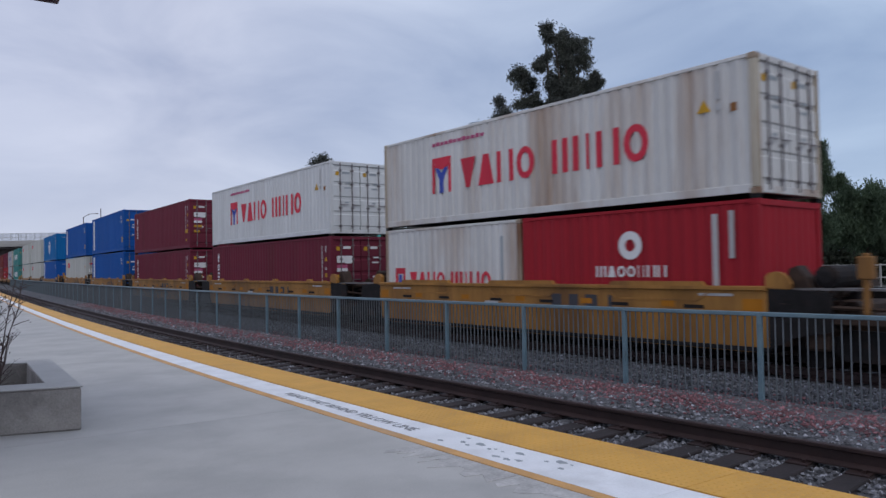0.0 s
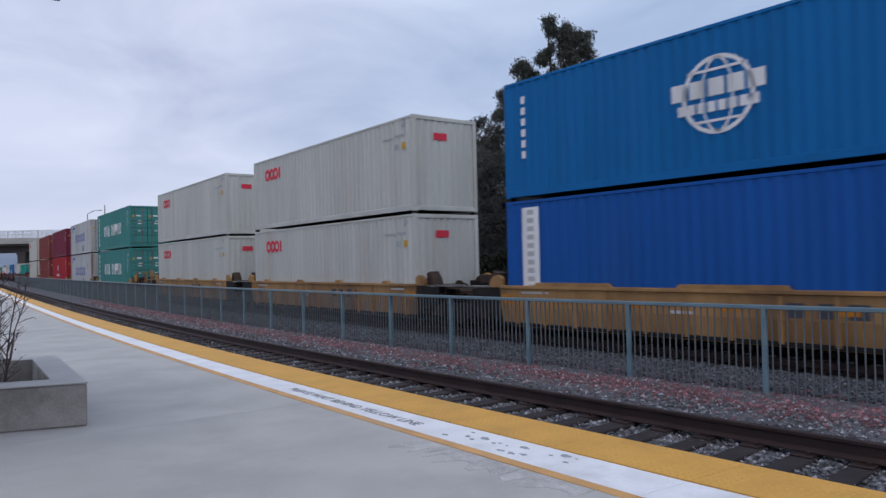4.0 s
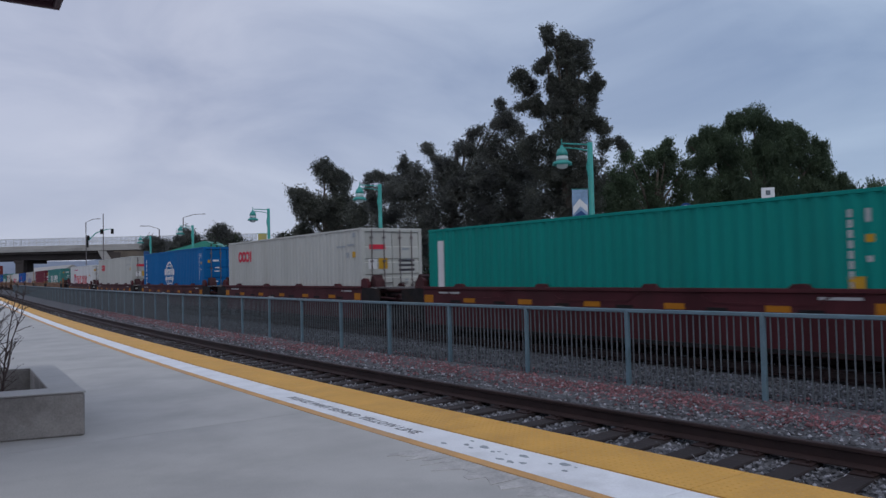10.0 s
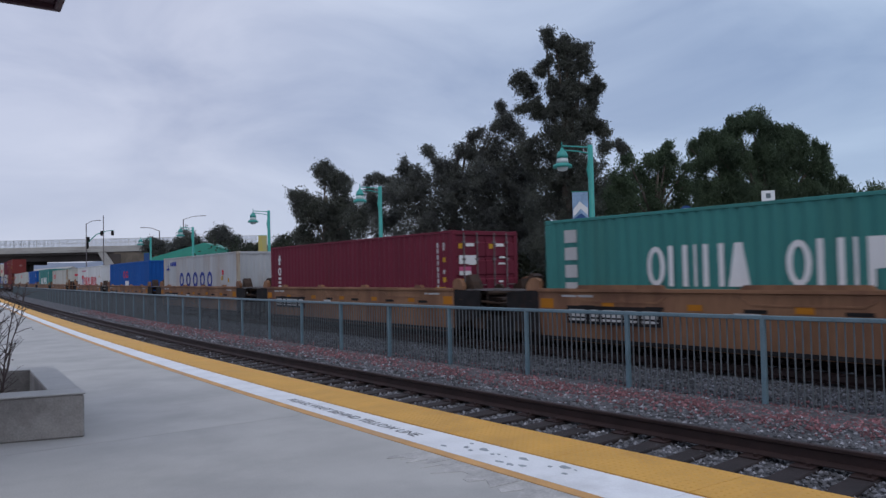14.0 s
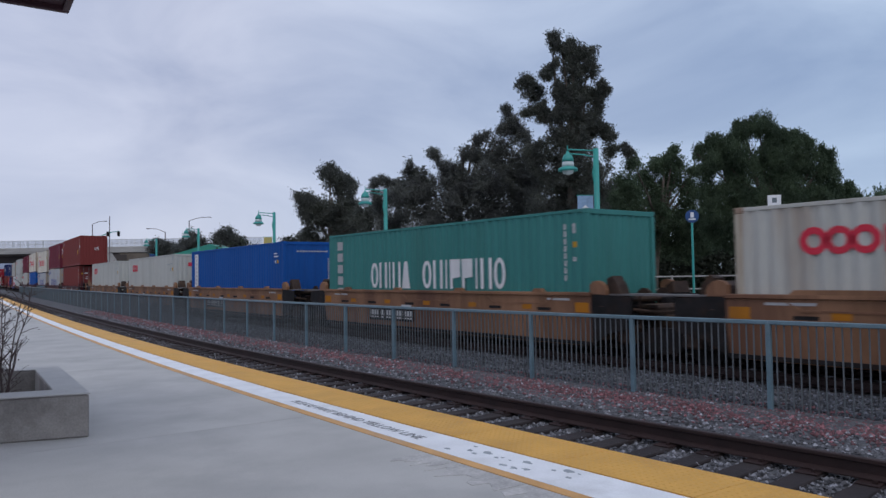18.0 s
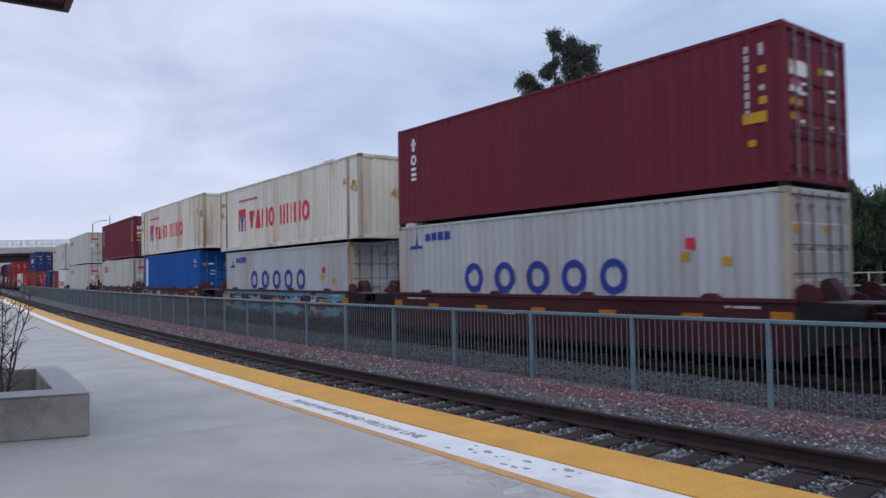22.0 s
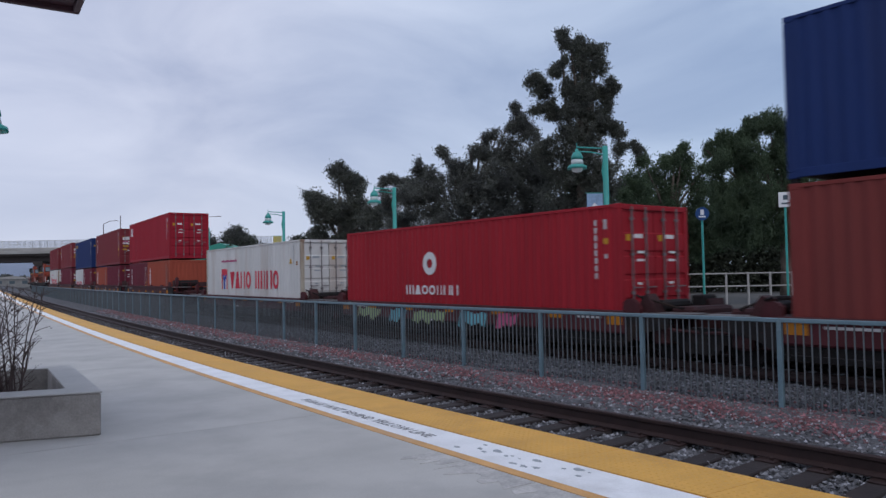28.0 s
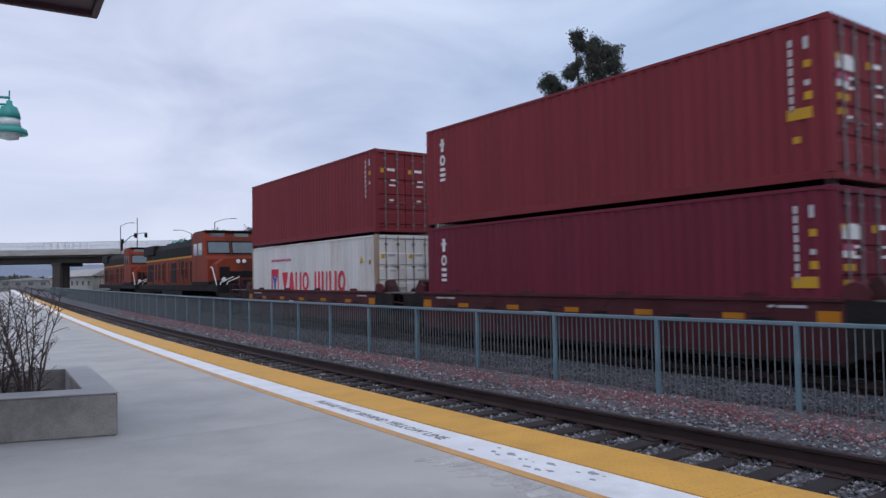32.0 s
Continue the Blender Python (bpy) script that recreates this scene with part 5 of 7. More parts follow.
# where the rear of each platform's box stands along the main track when the clip begins
REAR = [
    19.80, 35.52, 51.33, 66.93, 82.44, 102.29, 118.49, 134.19, 154.30, 169.88, 185.75,
    201.84, 217.73, 237.45, 253.41, 269.30, 285.00, 300.83, 320.73, 336.47, 352.47, 368.20,
    384.07, 403.95, 419.69, 435.88, 451.40, 467.14, 487.29, 503.06, 518.37, 534.74, 550.12,
    570.15, 586.31, 602.39, 622.95, 638.88, 654.89, 674.85, 691.10, 706.38, 722.57, 737.96,
]
SPEED = 21.983
ART = {30: [("teal", -6.0, 5.6, 0.0, 0.8), ("teal", -1.4, 4.6, 0.0, 0.8), ("teal", 3.6, 2.3, 0.1, 0.8), ("lime", -6.15, 0.8, 0.1, 0.7), ("aqua", -4.9, 1.0, 0.1, 0.8), ("aqua", -3.0, 1.3, 0.1, 0.8), ("dark", -3.6, 0.3, 0, 0.8), ("lime", -0.2, 0.7, 0.0, 0.85),
            ("dark", -1.6, 0.3, 0, 0.8), ("aqua", 0.8, 1.5, 0.1, 0.75), ("dark", 2.6, 0.35, 0, 0.8), ("pale", 3.2, 0.5, 0.1, 0.5), ("aqua", 4.4, 0.9, 0.1, 0.8)],
       34: [("blue", -2.0, 2.4, 0.0, 0.5), ("blue", 1.0, 1.8, 0.0, 0.5), ("purple", 3.2, 1.4, 0.0, 0.5)],
       31: [("aqua", -5.0, 1.8, 0.25, 0.6), ("pale", -2.4, 0.8, 0.35, 0.5)],
       37: [("lime", -5.2, 1.4, -0.1, 0.6), ("aqua", -3.2, 0.9, 0.0, 0.5), ("lime", -1.9, 1.6, -0.1, 0.65), ("aqua", 0.4, 1.2, 0.05, 0.45), ("pink", 2.0, 0.8, 0.0, 0.5)],
       40: [("pale", -0.9, 1.0, 0.1, 0.75)], 41: [("pale", -1.2, 1.0, 0.05, 0.8)], 28: [("pale", -4.0, 0.8, 0.2, 0.5), ("pale", 1.0, 1.2, 0.1, 0.6)]}

# distance along the main track, from the place beside the camera
_ys = np.linspace(-900, 1100, 20001)
_xs = np.array([lane("train", float(y)) for y in _ys])
_ss = np.concatenate([[0], np.cumsum(np.hypot(np.diff(_xs), np.diff(_ys)))])
_ss -= np.interp(0, _ys, _ss)


def on_track(s, base, z):
    """The pose of a thing of that length on the main track, its middle s metres along it; it heads towards the camera."""
    y0, y1 = float(np.interp(s - base / 2, _ss, _ys)), float(np.interp(s + base / 2, _ss, _ys))
    a, b = Vector((lane("train", y0), y0)), Vector((lane("train", y1), y1))
    d = (a - b).normalized()
    m = (a + b) / 2 + Vector((-d.y, d.x)) * W2
    return pose(m.x, m.y, z, 0, 0, math.degrees(math.atan2(d.y, d.x)))


MOVING = []
# platforms whose lower box is a standard-height one
LOW = (1, 2, 30, 13, 17, 18, 19, 20, 21, 22, 23)
unit = 0
for car in CONSIST:
    for i, (kind, below, above) in enumerate(car):
        mid = REAR[unit] - LONG / 2
        MOVING.append((well_car(kind, unit, i == 0, i == len(car) - 1, ART.get(unit, ())), mid, 0.0))
        floor = CARS[kind][1]
        high = 2.591 if unit in (0, 1, 2) else 2.896
        low = 2.591 if unit in LOW else 2.896
        if len(below) > 1:
            low = 2.591
        for level, boxes in ((0, below), (1, above)):
            x = REAR[unit] + 0.02 if len(boxes) > 1 else mid + boxes[0][2] / 2 if boxes else 0
            for colour, style, ln, doors in boxes:
                where = "in a well car" if level == 0 else "stacked on another"
                MOVING.append((container(colour, style, ln, doors, where, high if level else low, level == 1), x - ln / 2, floor + level * (low + 0.08)))
                x -= ln + 0.07
        unit += 1
# the platform ahead of the first, whose end is still in view
MOVING.append((well_car(Y1, 44, False, True, ()), REAR[0] - 19.95 - LONG / 2, 0.0))


# ---- the locomotives at the end of the train ----
def locomotive(nose):
    """A six-axle diesel, x forwards along the train, middle at 0, rail top at RAIL_TOP."""
    c = thing("locomotive", "orange and black six-axle diesel locomotive with a wide nose cab", "locomotive", "locomotives of the train")
    z = RAIL_TOP
    part("frame", Build().box(-10.6, 10.6, -1.45, 1.45, z + 1.25, z + 1.62, 0.03), LOCO_BLACK, c, "black walkway frame")
    part("hood", Build().prism([(-1.05, z + 1.62), (1.05, z + 1.62), (1.05, z + 4.0), (0.8, z + 4.36), (-0.8, z + 4.36), (-1.05, z + 4.0)], -9.9, 5.6, "x"), LOCO_ORANGE, c, "orange engine hood")
    part("roof_band", Build().prism([(-1.07, z + 3.42), (1.07, z + 3.42), (1.07, z + 4.02), (0.82, z + 4.40), (-0.82, z + 4.40), (-1.07, z + 4.02)], -9.92, 5.58, "x"), LOCO_BLACK, c, "black upper hood")
    part("stripe", Build().box(-9.92, 5.6, -1.075, 1.075, z + 3.30, z + 3.41), LOCO_YELLOW, c, "dull yellow stripe")
    part("radiator", Build().box(-10.2, -6.6, -1.22, 1.22, z + 3.75, z + 4.48, 0.06), LOCO_BLACK, c, "flared black radiator housing")
    part("exhaust", Build().box(0.2, 1.4, -0.4, 0.4, z + 4.39, z + 4.6, 0.04), LOCO_BLACK, c)
    for i in range(3):
        part("roof_fan", Build().lathe([(0, 0.16), (0.5, 0.14), (0.55, 0.0)], 16, (-5.6 + 1.4 * i, 0, z + 4.39)), LOCO_BLACK, c, smooth=True)
    for i in range(7):
        part("hood_door", Build().box(-9.4 + 2.1 * i, -7.7 + 2.1 * i, -1.092, -1.06, z + 1.75, z + 3.22, 0.012), LOCO_ORANGE, c)
    for u, w, lo in ((-9.3, 2.2, 1.8), (-6.6, 0.5, 1.9), (-5.4, 0.5, 1.9), (-4.2, 0.5, 1.9), (-1.6, 1.5, 1.75), (1.2, 0.4, 2.2), (2.3, 0.4, 2.0), (3.6, 0.8, 1.75)):
        part("grille", Build().box(u, u + w, -1.105, -1.07, z + lo, z + 3.05, 0.01), LOCO_BLACK, c, "black intake grille")
    cab = part("cab", Build().prism([(5.55, z + 1.62), (9.0, z + 1.62), (9.0, z + 3.05), (8.35, z + 3.25), (8.1, z + 4.30), (7.9, z + 4.62), (5.75, z + 4.62), (5.55, z + 4.42)], -1.5, 1.5), LOCO_ORANGE, c, "orange cab and wide nose")
    part("nose", Build().prism([(-1.3, z + 1.62), (1.3, z + 1.62), (1.3, z + 2.75), (0.9, z + 3.05), (-0.9, z + 3.05), (-1.3, z + 2.75)], 8.9, 10.1, "x"), LOCO_ORANGE, cab, "orange nose")
    part("cab_roof", Build().box(5.6, 8.1, -1.4, 1.4, z + 4.61, z + 4.72, 0.05), LOCO_BLACK, cab)
    for y0, y1 in ((-1.28, -0.1), (0.1, 1.28)):
        part("windscreen", Build().add([(8.35, y0, z + 3.42), (8.35, y1, z + 3.42), (8.19, y1, z + 4.02), (8.19, y0, z + 4.02), (8.30, y0, z + 3.42), (8.30, y1, z + 3.42), (8.13, y1, z + 4.02), (8.13, y0, z + 4.02)],
             [(0, 1, 2, 3), (7, 6, 5, 4), (0, 4, 5, 1), (1, 5, 6, 2), (2, 6, 7, 3), (3, 7, 4, 0)]), PANE, cab, "cab windscreen")
        part("number_board", Build().box(8.0, 8.06, y0 + 0.15, y1 - 0.2, z + 4.34, z + 4.54), PANE, cab)
    for y0, y1 in ((-1.34, -0.04), (0.04, 1.34)):
        part("window_surround", Build().add([(8.345, y0, z + 3.34), (8.345, y1, z + 3.34), (8.165, y1, z + 4.10), (8.165, y0, z + 4.10), (8.25, y0, z + 3.34), (8.25, y1, z + 3.34), (8.05, y1, z + 4.10), (8.05, y0, z + 4.10)],
             [(0, 1, 2, 3), (7, 6, 5, 4), (0, 4, 5, 1), (1, 5, 6, 2), (2, 6, 7, 3), (3, 7, 4, 0)]), LOCO_BLACK, cab, "black window surround")
    part("lower_band", Build().box(5.5, 9.02, -1.505, 1.505, z + 1.62, z + 1.80), LOCO_BLACK, cab)
    for x in (6.0, 7.05):
        part("side_window", Build().box(x, x + 0.8, -1.52, -1.49, z + 3.3, z + 4.0, 0.01), PANE, cab)
    for y in (-0.16, 0.16):
        part("headlight", Build().tube([(10.1, y, z + 2.9), (10.16, y, z + 2.9)], 0.11, 12), SIGN_WHITE, cab, "round headlight")
    for y in (-1.1, 1.1):
        part("ditch_light", Build().tube([(10.62, y, z + 1.9), (10.7, y, z + 1.9)], 0.12, 12), SIGN_WHITE, c)
    part("nose_emblem", Build().box(10.1, 10.115, -0.75, 0.75, z + 2.0, z + 2.35), LOCO_BLACK, cab, "dark emblem bar")
    part("plow", Build().prism([(10.5, z + 1.25), (11.0, z + 0.95), (11.15, z + 0.18), (10.5, z + 0.3)], -1.4, 1.4), LOCO_BLACK, c)
    part("coupler", Build().box(10.6, 11.4, -0.15, 0.15, z + 0.75, z + 1.02, 0.04), DARK_STEEL, c)
    part("fuel_tank", Build().prism([(-1.3, z + 0.35), (1.3, z + 0.35), (1.42, z + 0.6), (1.42, z + 1.25), (-1.42, z + 1.25), (-1.42, z + 0.6)], -2.8, 2.8, "x"), LOCO_BLACK, c)
    for x in (-6.9, 6.9):
        b = Build()
        for sy in (-1, 1):
            b.box(x - 2.5, x + 2.5, sy * 1.12 - 0.07, sy * 1.12 + 0.07, z + 0.5, z + 0.95, 0.05)
        t = part("truck", b.box(x - 2.0, x + 2.0, -1.0, 1.0, z + 0.6, z + 0.95), DARK_STEEL, c)
        for o in (-1.85, 0, 1.85):
            part("wheelset", Build().tube([(x + o, -0.82, z + 0.52), (x + o, -0.70, z + 0.52), (x + o, 0.70, z + 0.52), (x + o, 0.82, z + 0.52)], [0.52, 0.53, 0.53, 0.52], 20), DARK_STEEL, t)
    for sy in (-1, 1):
        for i in range(9):
            part("stanchion", Build().tube([(-9.9 + 1.9 * i, sy * 1.40, z + 1.6), (-9.9 + 1.9 * i, sy * 1.40, z + 2.62)], 0.018, 6), LOCO_ORANGE, c)
        part("handrail", Build().tube([(-10.2, sy * 1.40, z + 2.62), (5.4, sy * 1.40, z + 2.62)], 0.02, 6), LOCO_ORANGE, c, "orange handrail")
        part("step_rail", Build().tube([(10.55, sy * 1.42, z + 0.5), (10.5, sy * 1.42, z + 1.5), (9.6, sy * 1.42, z + 2.55), (9.2, sy * 1.42, z + 2.6)], 0.03, 6), INK["white"], c, "white step handrail")
    for d in (0.0, 0.35):
        zig = [(10.60, -1.42 + d, z + 0.45), (10.55, -1.42 + d, z + 0.9), (10.25, -1.15 + d, z + 1.75), (10.16, -0.45 + d, z + 2.05)]
        part("nose_handrail", Build().tube(zig, 0.028, 6), INK["white"], c, "white slanting nose handrail")
    for x in (-8.2, -6.2, -4.2, -2.2, -0.2, 1.8, 3.6):
        part("hood_latch", Build().box(x - 0.05, x + 0.05, -1.115, -1.08, z + 1.9, z + 3.1, 0.01), LOCO_BLACK, c, "dark door seam")
    part("lower_nose", Build().box(9.0, 10.14, -1.32, 1.32, z + 1.62, z + 1.86), LOCO_BLACK, cab)
    for y in (-0.9, 0.9):
        part("nose_door", Build().box(10.08, 10.12, y - 0.28, y + 0.28, z + 1.95, z + 2.6, 0.01), LOCO_BLACK, cab, "dark nose panel")
    part("steps", Build().box(10.0, 10.6, -1.5, -1.15, z + 0.35, z + 0.42).box(10.0, 10.6, -1.5, -1.15, z + 0.75, z + 0.82).box(10.55, 10.62, -1.5, 1.5, z + 0.3, z + 1.3), LOCO_BLACK, c)
    return c


first = locomotive(True)
second = copy_thing(first, Matrix.Identity(4))
MOVING.append((first, REAR[43] + 15.45, 0.0))
MOVING.append((second, REAR[43] + 38.65, 0.0))


# ---- beyond the main track ----
def far_platform():
    ys = [-40, -10, 10, 30, 50, 70, 100, 140]

    def run(inset, z0, z1):
        v = []
        for y in ys:
            x = lane("train", y) + 4.1 + inset
            v += [(x, y, z1), (x + 8.5 - inset, y, z1), (x + 8.5 - inset, y, z0), (x, y, z0)]
        return Build().add(v, [(i * 4 + k, i * 4 + (k + 1) % 4, i * 4 + 4 + (k + 1) % 4, i * 4 + 4 + k) for i in range(len(ys) - 1) for k in range(4)] + [(0, 1, 2, 3), (28, 29, 30, 31)])
    p = thing("far_platform", "concrete platform across the main track", "platform", kind="structure")
    part("slab", run(0.0, -0.27, -0.15), CONCRETE, p, "pale concrete slab")
    # the shade below the lit slab is put into the wall's colour
    part("edge_wall", run(0.45, -0.95, -0.272), BRIDGE_SHADE, p, "platform wall with shade in its dark colour")
    w = thing("railing", "low pale railing behind the far platform", "railing", kind="structure")
    a = Vector((30.5, 26.0))
    d = (Vector((44.0, 17.0)) - a)
    n = 14
    for i in range(n + 1):
        p = a + d * (i / n)
        part("post", Build().box(p.x - 0.04, p.x + 0.04, p.y - 0.04, p.y + 0.04, -0.95, 1.28), BRIDGE_CONC, w)
    turn = math.degrees(math.atan2(d.y, d.x))
    for z in (0.55, 1.22):
        part("bar", Build().box(0, d.length, -0.04, 0.04, z - 0.035, z + 0.035, 0.01), BRIDGE_CONC, w, at=pose(a.x, a.y, 0, 0, 0, turn))


def lantern(c, x, y, top, turn, scale=1.0):
    """The pole's top, two thin arms and a bell-shaped hanging lamp; the arms reach along -x of the turned lamp."""
    m = pose(x, y, 0, 0, 0, turn)
    r = 1.05 * scale
    part("arm", Build().tube([(0, 0, top - 0.08), (-r, 0, top - 0.03)], 0.03, 6), LAMP_PAINT, c, at=m)
    part("arm", Build().tube([(0, 0, top - 0.32), (-r * 0.45, 0, top - 0.22), (-r, 0, top - 0.18)], 0.026, 6), LAMP_PAINT, c, at=m)
    h = part("lamp_head", Build().lathe([(0.0, 0.02), (0.05, 0.02), (0.07, -0.08), (0.15, -0.12), (0.20, -0.24), (0.22, -0.36), (0.0, -0.36)], 16, (-r, 0, top - 0.12)), LAMP_PAINT, c, "turquoise bell-shaped lamp head", at=m, smooth=True)
    part("lens", Build().lathe([(0.0, -0.36), (0.20, -0.36), (0.23, -0.54), (0.0, -0.54)], 16, (-r, 0, top - 0.12)), LAMP_GLASS, h, "frosted glass ring", smooth=True)
    part("skirt", Build().lathe([(0.20, -0.53), (0.34, -0.60), (0.36, -0.70), (0.30, -0.70), (0.18, -0.62)], 16, (-r, 0, top - 0.12)), LAMP_PAINT, h, smooth=True)
    part("globe", Build().lathe([(0.22, -0.66), (0.18, -0.80), (0.0, -0.84)], 12, (-r, 0, top - 0.12)), LAMP_GLASS, h, smooth=True)
    part("finial", Build().tube([(-r, 0, top - 0.1), (-r, 0, top + 0.12)], 0.018, 6), LAMP_PAINT, h, at=(0, 0, 0))


def lamp_post(x, y, foot, top, turn, banner=None):
    c = thing("street_lamp", "turquoise steel lamp post with a hanging bell lantern", "street lamp", "lamps along the platforms")
    part("pole", Build().tube([(x, y, foot), (x, y, foot + 0.5), (x, y, top)], [0.13, 0.11, 0.10], 10), LAMP_PAINT, c, smooth=True)
    part("base", Build().lathe([(0.0, 0.3), (0.16, 0.3), (0.22, 0.0)], 12, (x, y, foot)), LAMP_PAINT, c)
    part("brace", Build().tube([(x, y, top - 1.7), (x - 0.12 * math.cos(radians(turn)), y - 0.12 * math.sin(radians(turn)), top - 0.9), (x, y, top - 0.2)], 0.04, 6), LAMP_PAINT, c)
    lantern(c, x, y, top, turn)
    if banner:
        m = pose(x, y, 0, 0, 0, turn)
        part("banner", Build().box(-0.72, -0.14, -0.012, 0.012, top - 3.05, top - 1.72), banner, c, "printed cloth banner", at=m)
        if banner == BANNER:
            for nm, mt, pts in (("banner_print", INK["white"], ((-0.70, top - 2.35), (-0.45, top - 2.05), (-0.16, top - 2.30), (-0.16, top - 2.55), (-0.42, top - 2.32), (-0.70, top - 2.62))),
                                ("banner_print", SIGN_BLUE, ((-0.71, top - 2.70), (-0.40, top - 2.48), (-0.15, top - 2.68), (-0.15, top - 3.04), (-0.71, top - 3.04)))):
                part(nm, Build().prism(pts, -0.018, 0.018), mt, c, "printed shape", at=m)
        for z in (top - 1.70, top - 3.07):
            part("banner_rod", Build().tube([(0, 0, z), (-0.76, 0, z)], 0.015, 6), LAMP_PAINT, c, at=m)
    return c


def direction_sign(x, y, foot):
    """The name board on its post under the first lamp."""
    c = thing("station_sign", "dark blue station name board with white lettering", "station sign")
    m = pose(x, y, 0, 0, 0, -34)
    part("post", Build().box(-0.05, 0.05, 0.03, 0.10, foot, 2.9), LAMP_PAINT, c, at=m)
    part("board", Build().box(-0.80, 0.66, -0.03, 0.03, 2.28, 2.62, 0.008), PANE, c, "grey name board", at=m)
    part("band", Build().box(-0.80, 0.66, -0.035, 0.03, 2.63, 2.86, 0.008), SIGN_BLUE, c, "blue band", at=m)
    me = words("Riverside - La Sierra", 0.17)
    me.materials.append(SIGN_WHITE)
    part("lettering", me, None, c, "white station name", at=m @ pose(-0.07, -0.036, 2.45, 90, 0, 0))
    part("bar", Build().box(0.05, 0.62, -0.040, -0.030, 2.72, 2.79), SIGN_WHITE, c, at=m)
    part("plate", Build().box(-0.16, 0.12, -0.02, 0.02, 1.85, 2.18, 0.006), SIGN_WHITE, c, "small white plate", at=m)


def pole_sign(x, y, top, face, round_face, lb):
    c = thing("platform_sign", lb, "sign")
    m = pose(x, y, 0, 0, 0, -45)
    part("post", Build().tube([(0, 0.05, -0.15), (0, 0.05, top - 0.1)], 0.035, 8), LAMP_PAINT, c, at=m)
    if round_face:
        part("face", Build().tube([(0, -0.01, top), (0, 0.02, top)], 0.20, 20), face, c, at=m)
        part("symbol", Build().box(-0.05, 0.05, -0.016, -0.01, top - 0.04, top + 0.12), SIGN_WHITE, c, at=m)
        part("symbol_bar", Build().box(-0.10, 0.10, -0.016, -0.01, top - 0.11, top - 0.07), SIGN_WHITE, c, at=m)
    else:
        part("face", Build().box(-0.20, 0.20, -0.01, 0.02, top - 0.25, top + 0.22, 0.008), face, c, at=m)
        part("symbol", Build().box(-0.07, 0.07, -0.016, -0.01, top - 0.02, top + 0.13), PANE, c, at=m)
        part("symbol_bar", Build().box(-0.12, 0.12, -0.016, -0.01, top - 0.16, top - 0.11), PANE, c, at=m)


far_platform()
lamp_post(19.23, 18.74, -0.15, 6.0, -28, BANNER)
lamp_post(18.33, 32.85, -0.15, 6.0, -20)
lamp_post(18.0, 48.0, -0.15, 6.0, -15, paint("yellow_banner_cloth", (0.50, 0.42, 0.12), (0.2, 0.3, 0.4), 0.5))
lamp_post(17.7, 66.0, -0.15, 6.0, -10)
lamp_post(18.4, 86.0, -0.15, 6.1, -10, SIGN_BLUE)
direction_sign(19.15, 18.9, -0.15)
pole_sign(21.4, 13.2, 3.63, SIGN_WHITE, False, "small white sign on a turquoise post")
pole_sign(18.45, 14.06, 3.15, SIGN_BLUE, True, "round blue sign on a turquoise post")


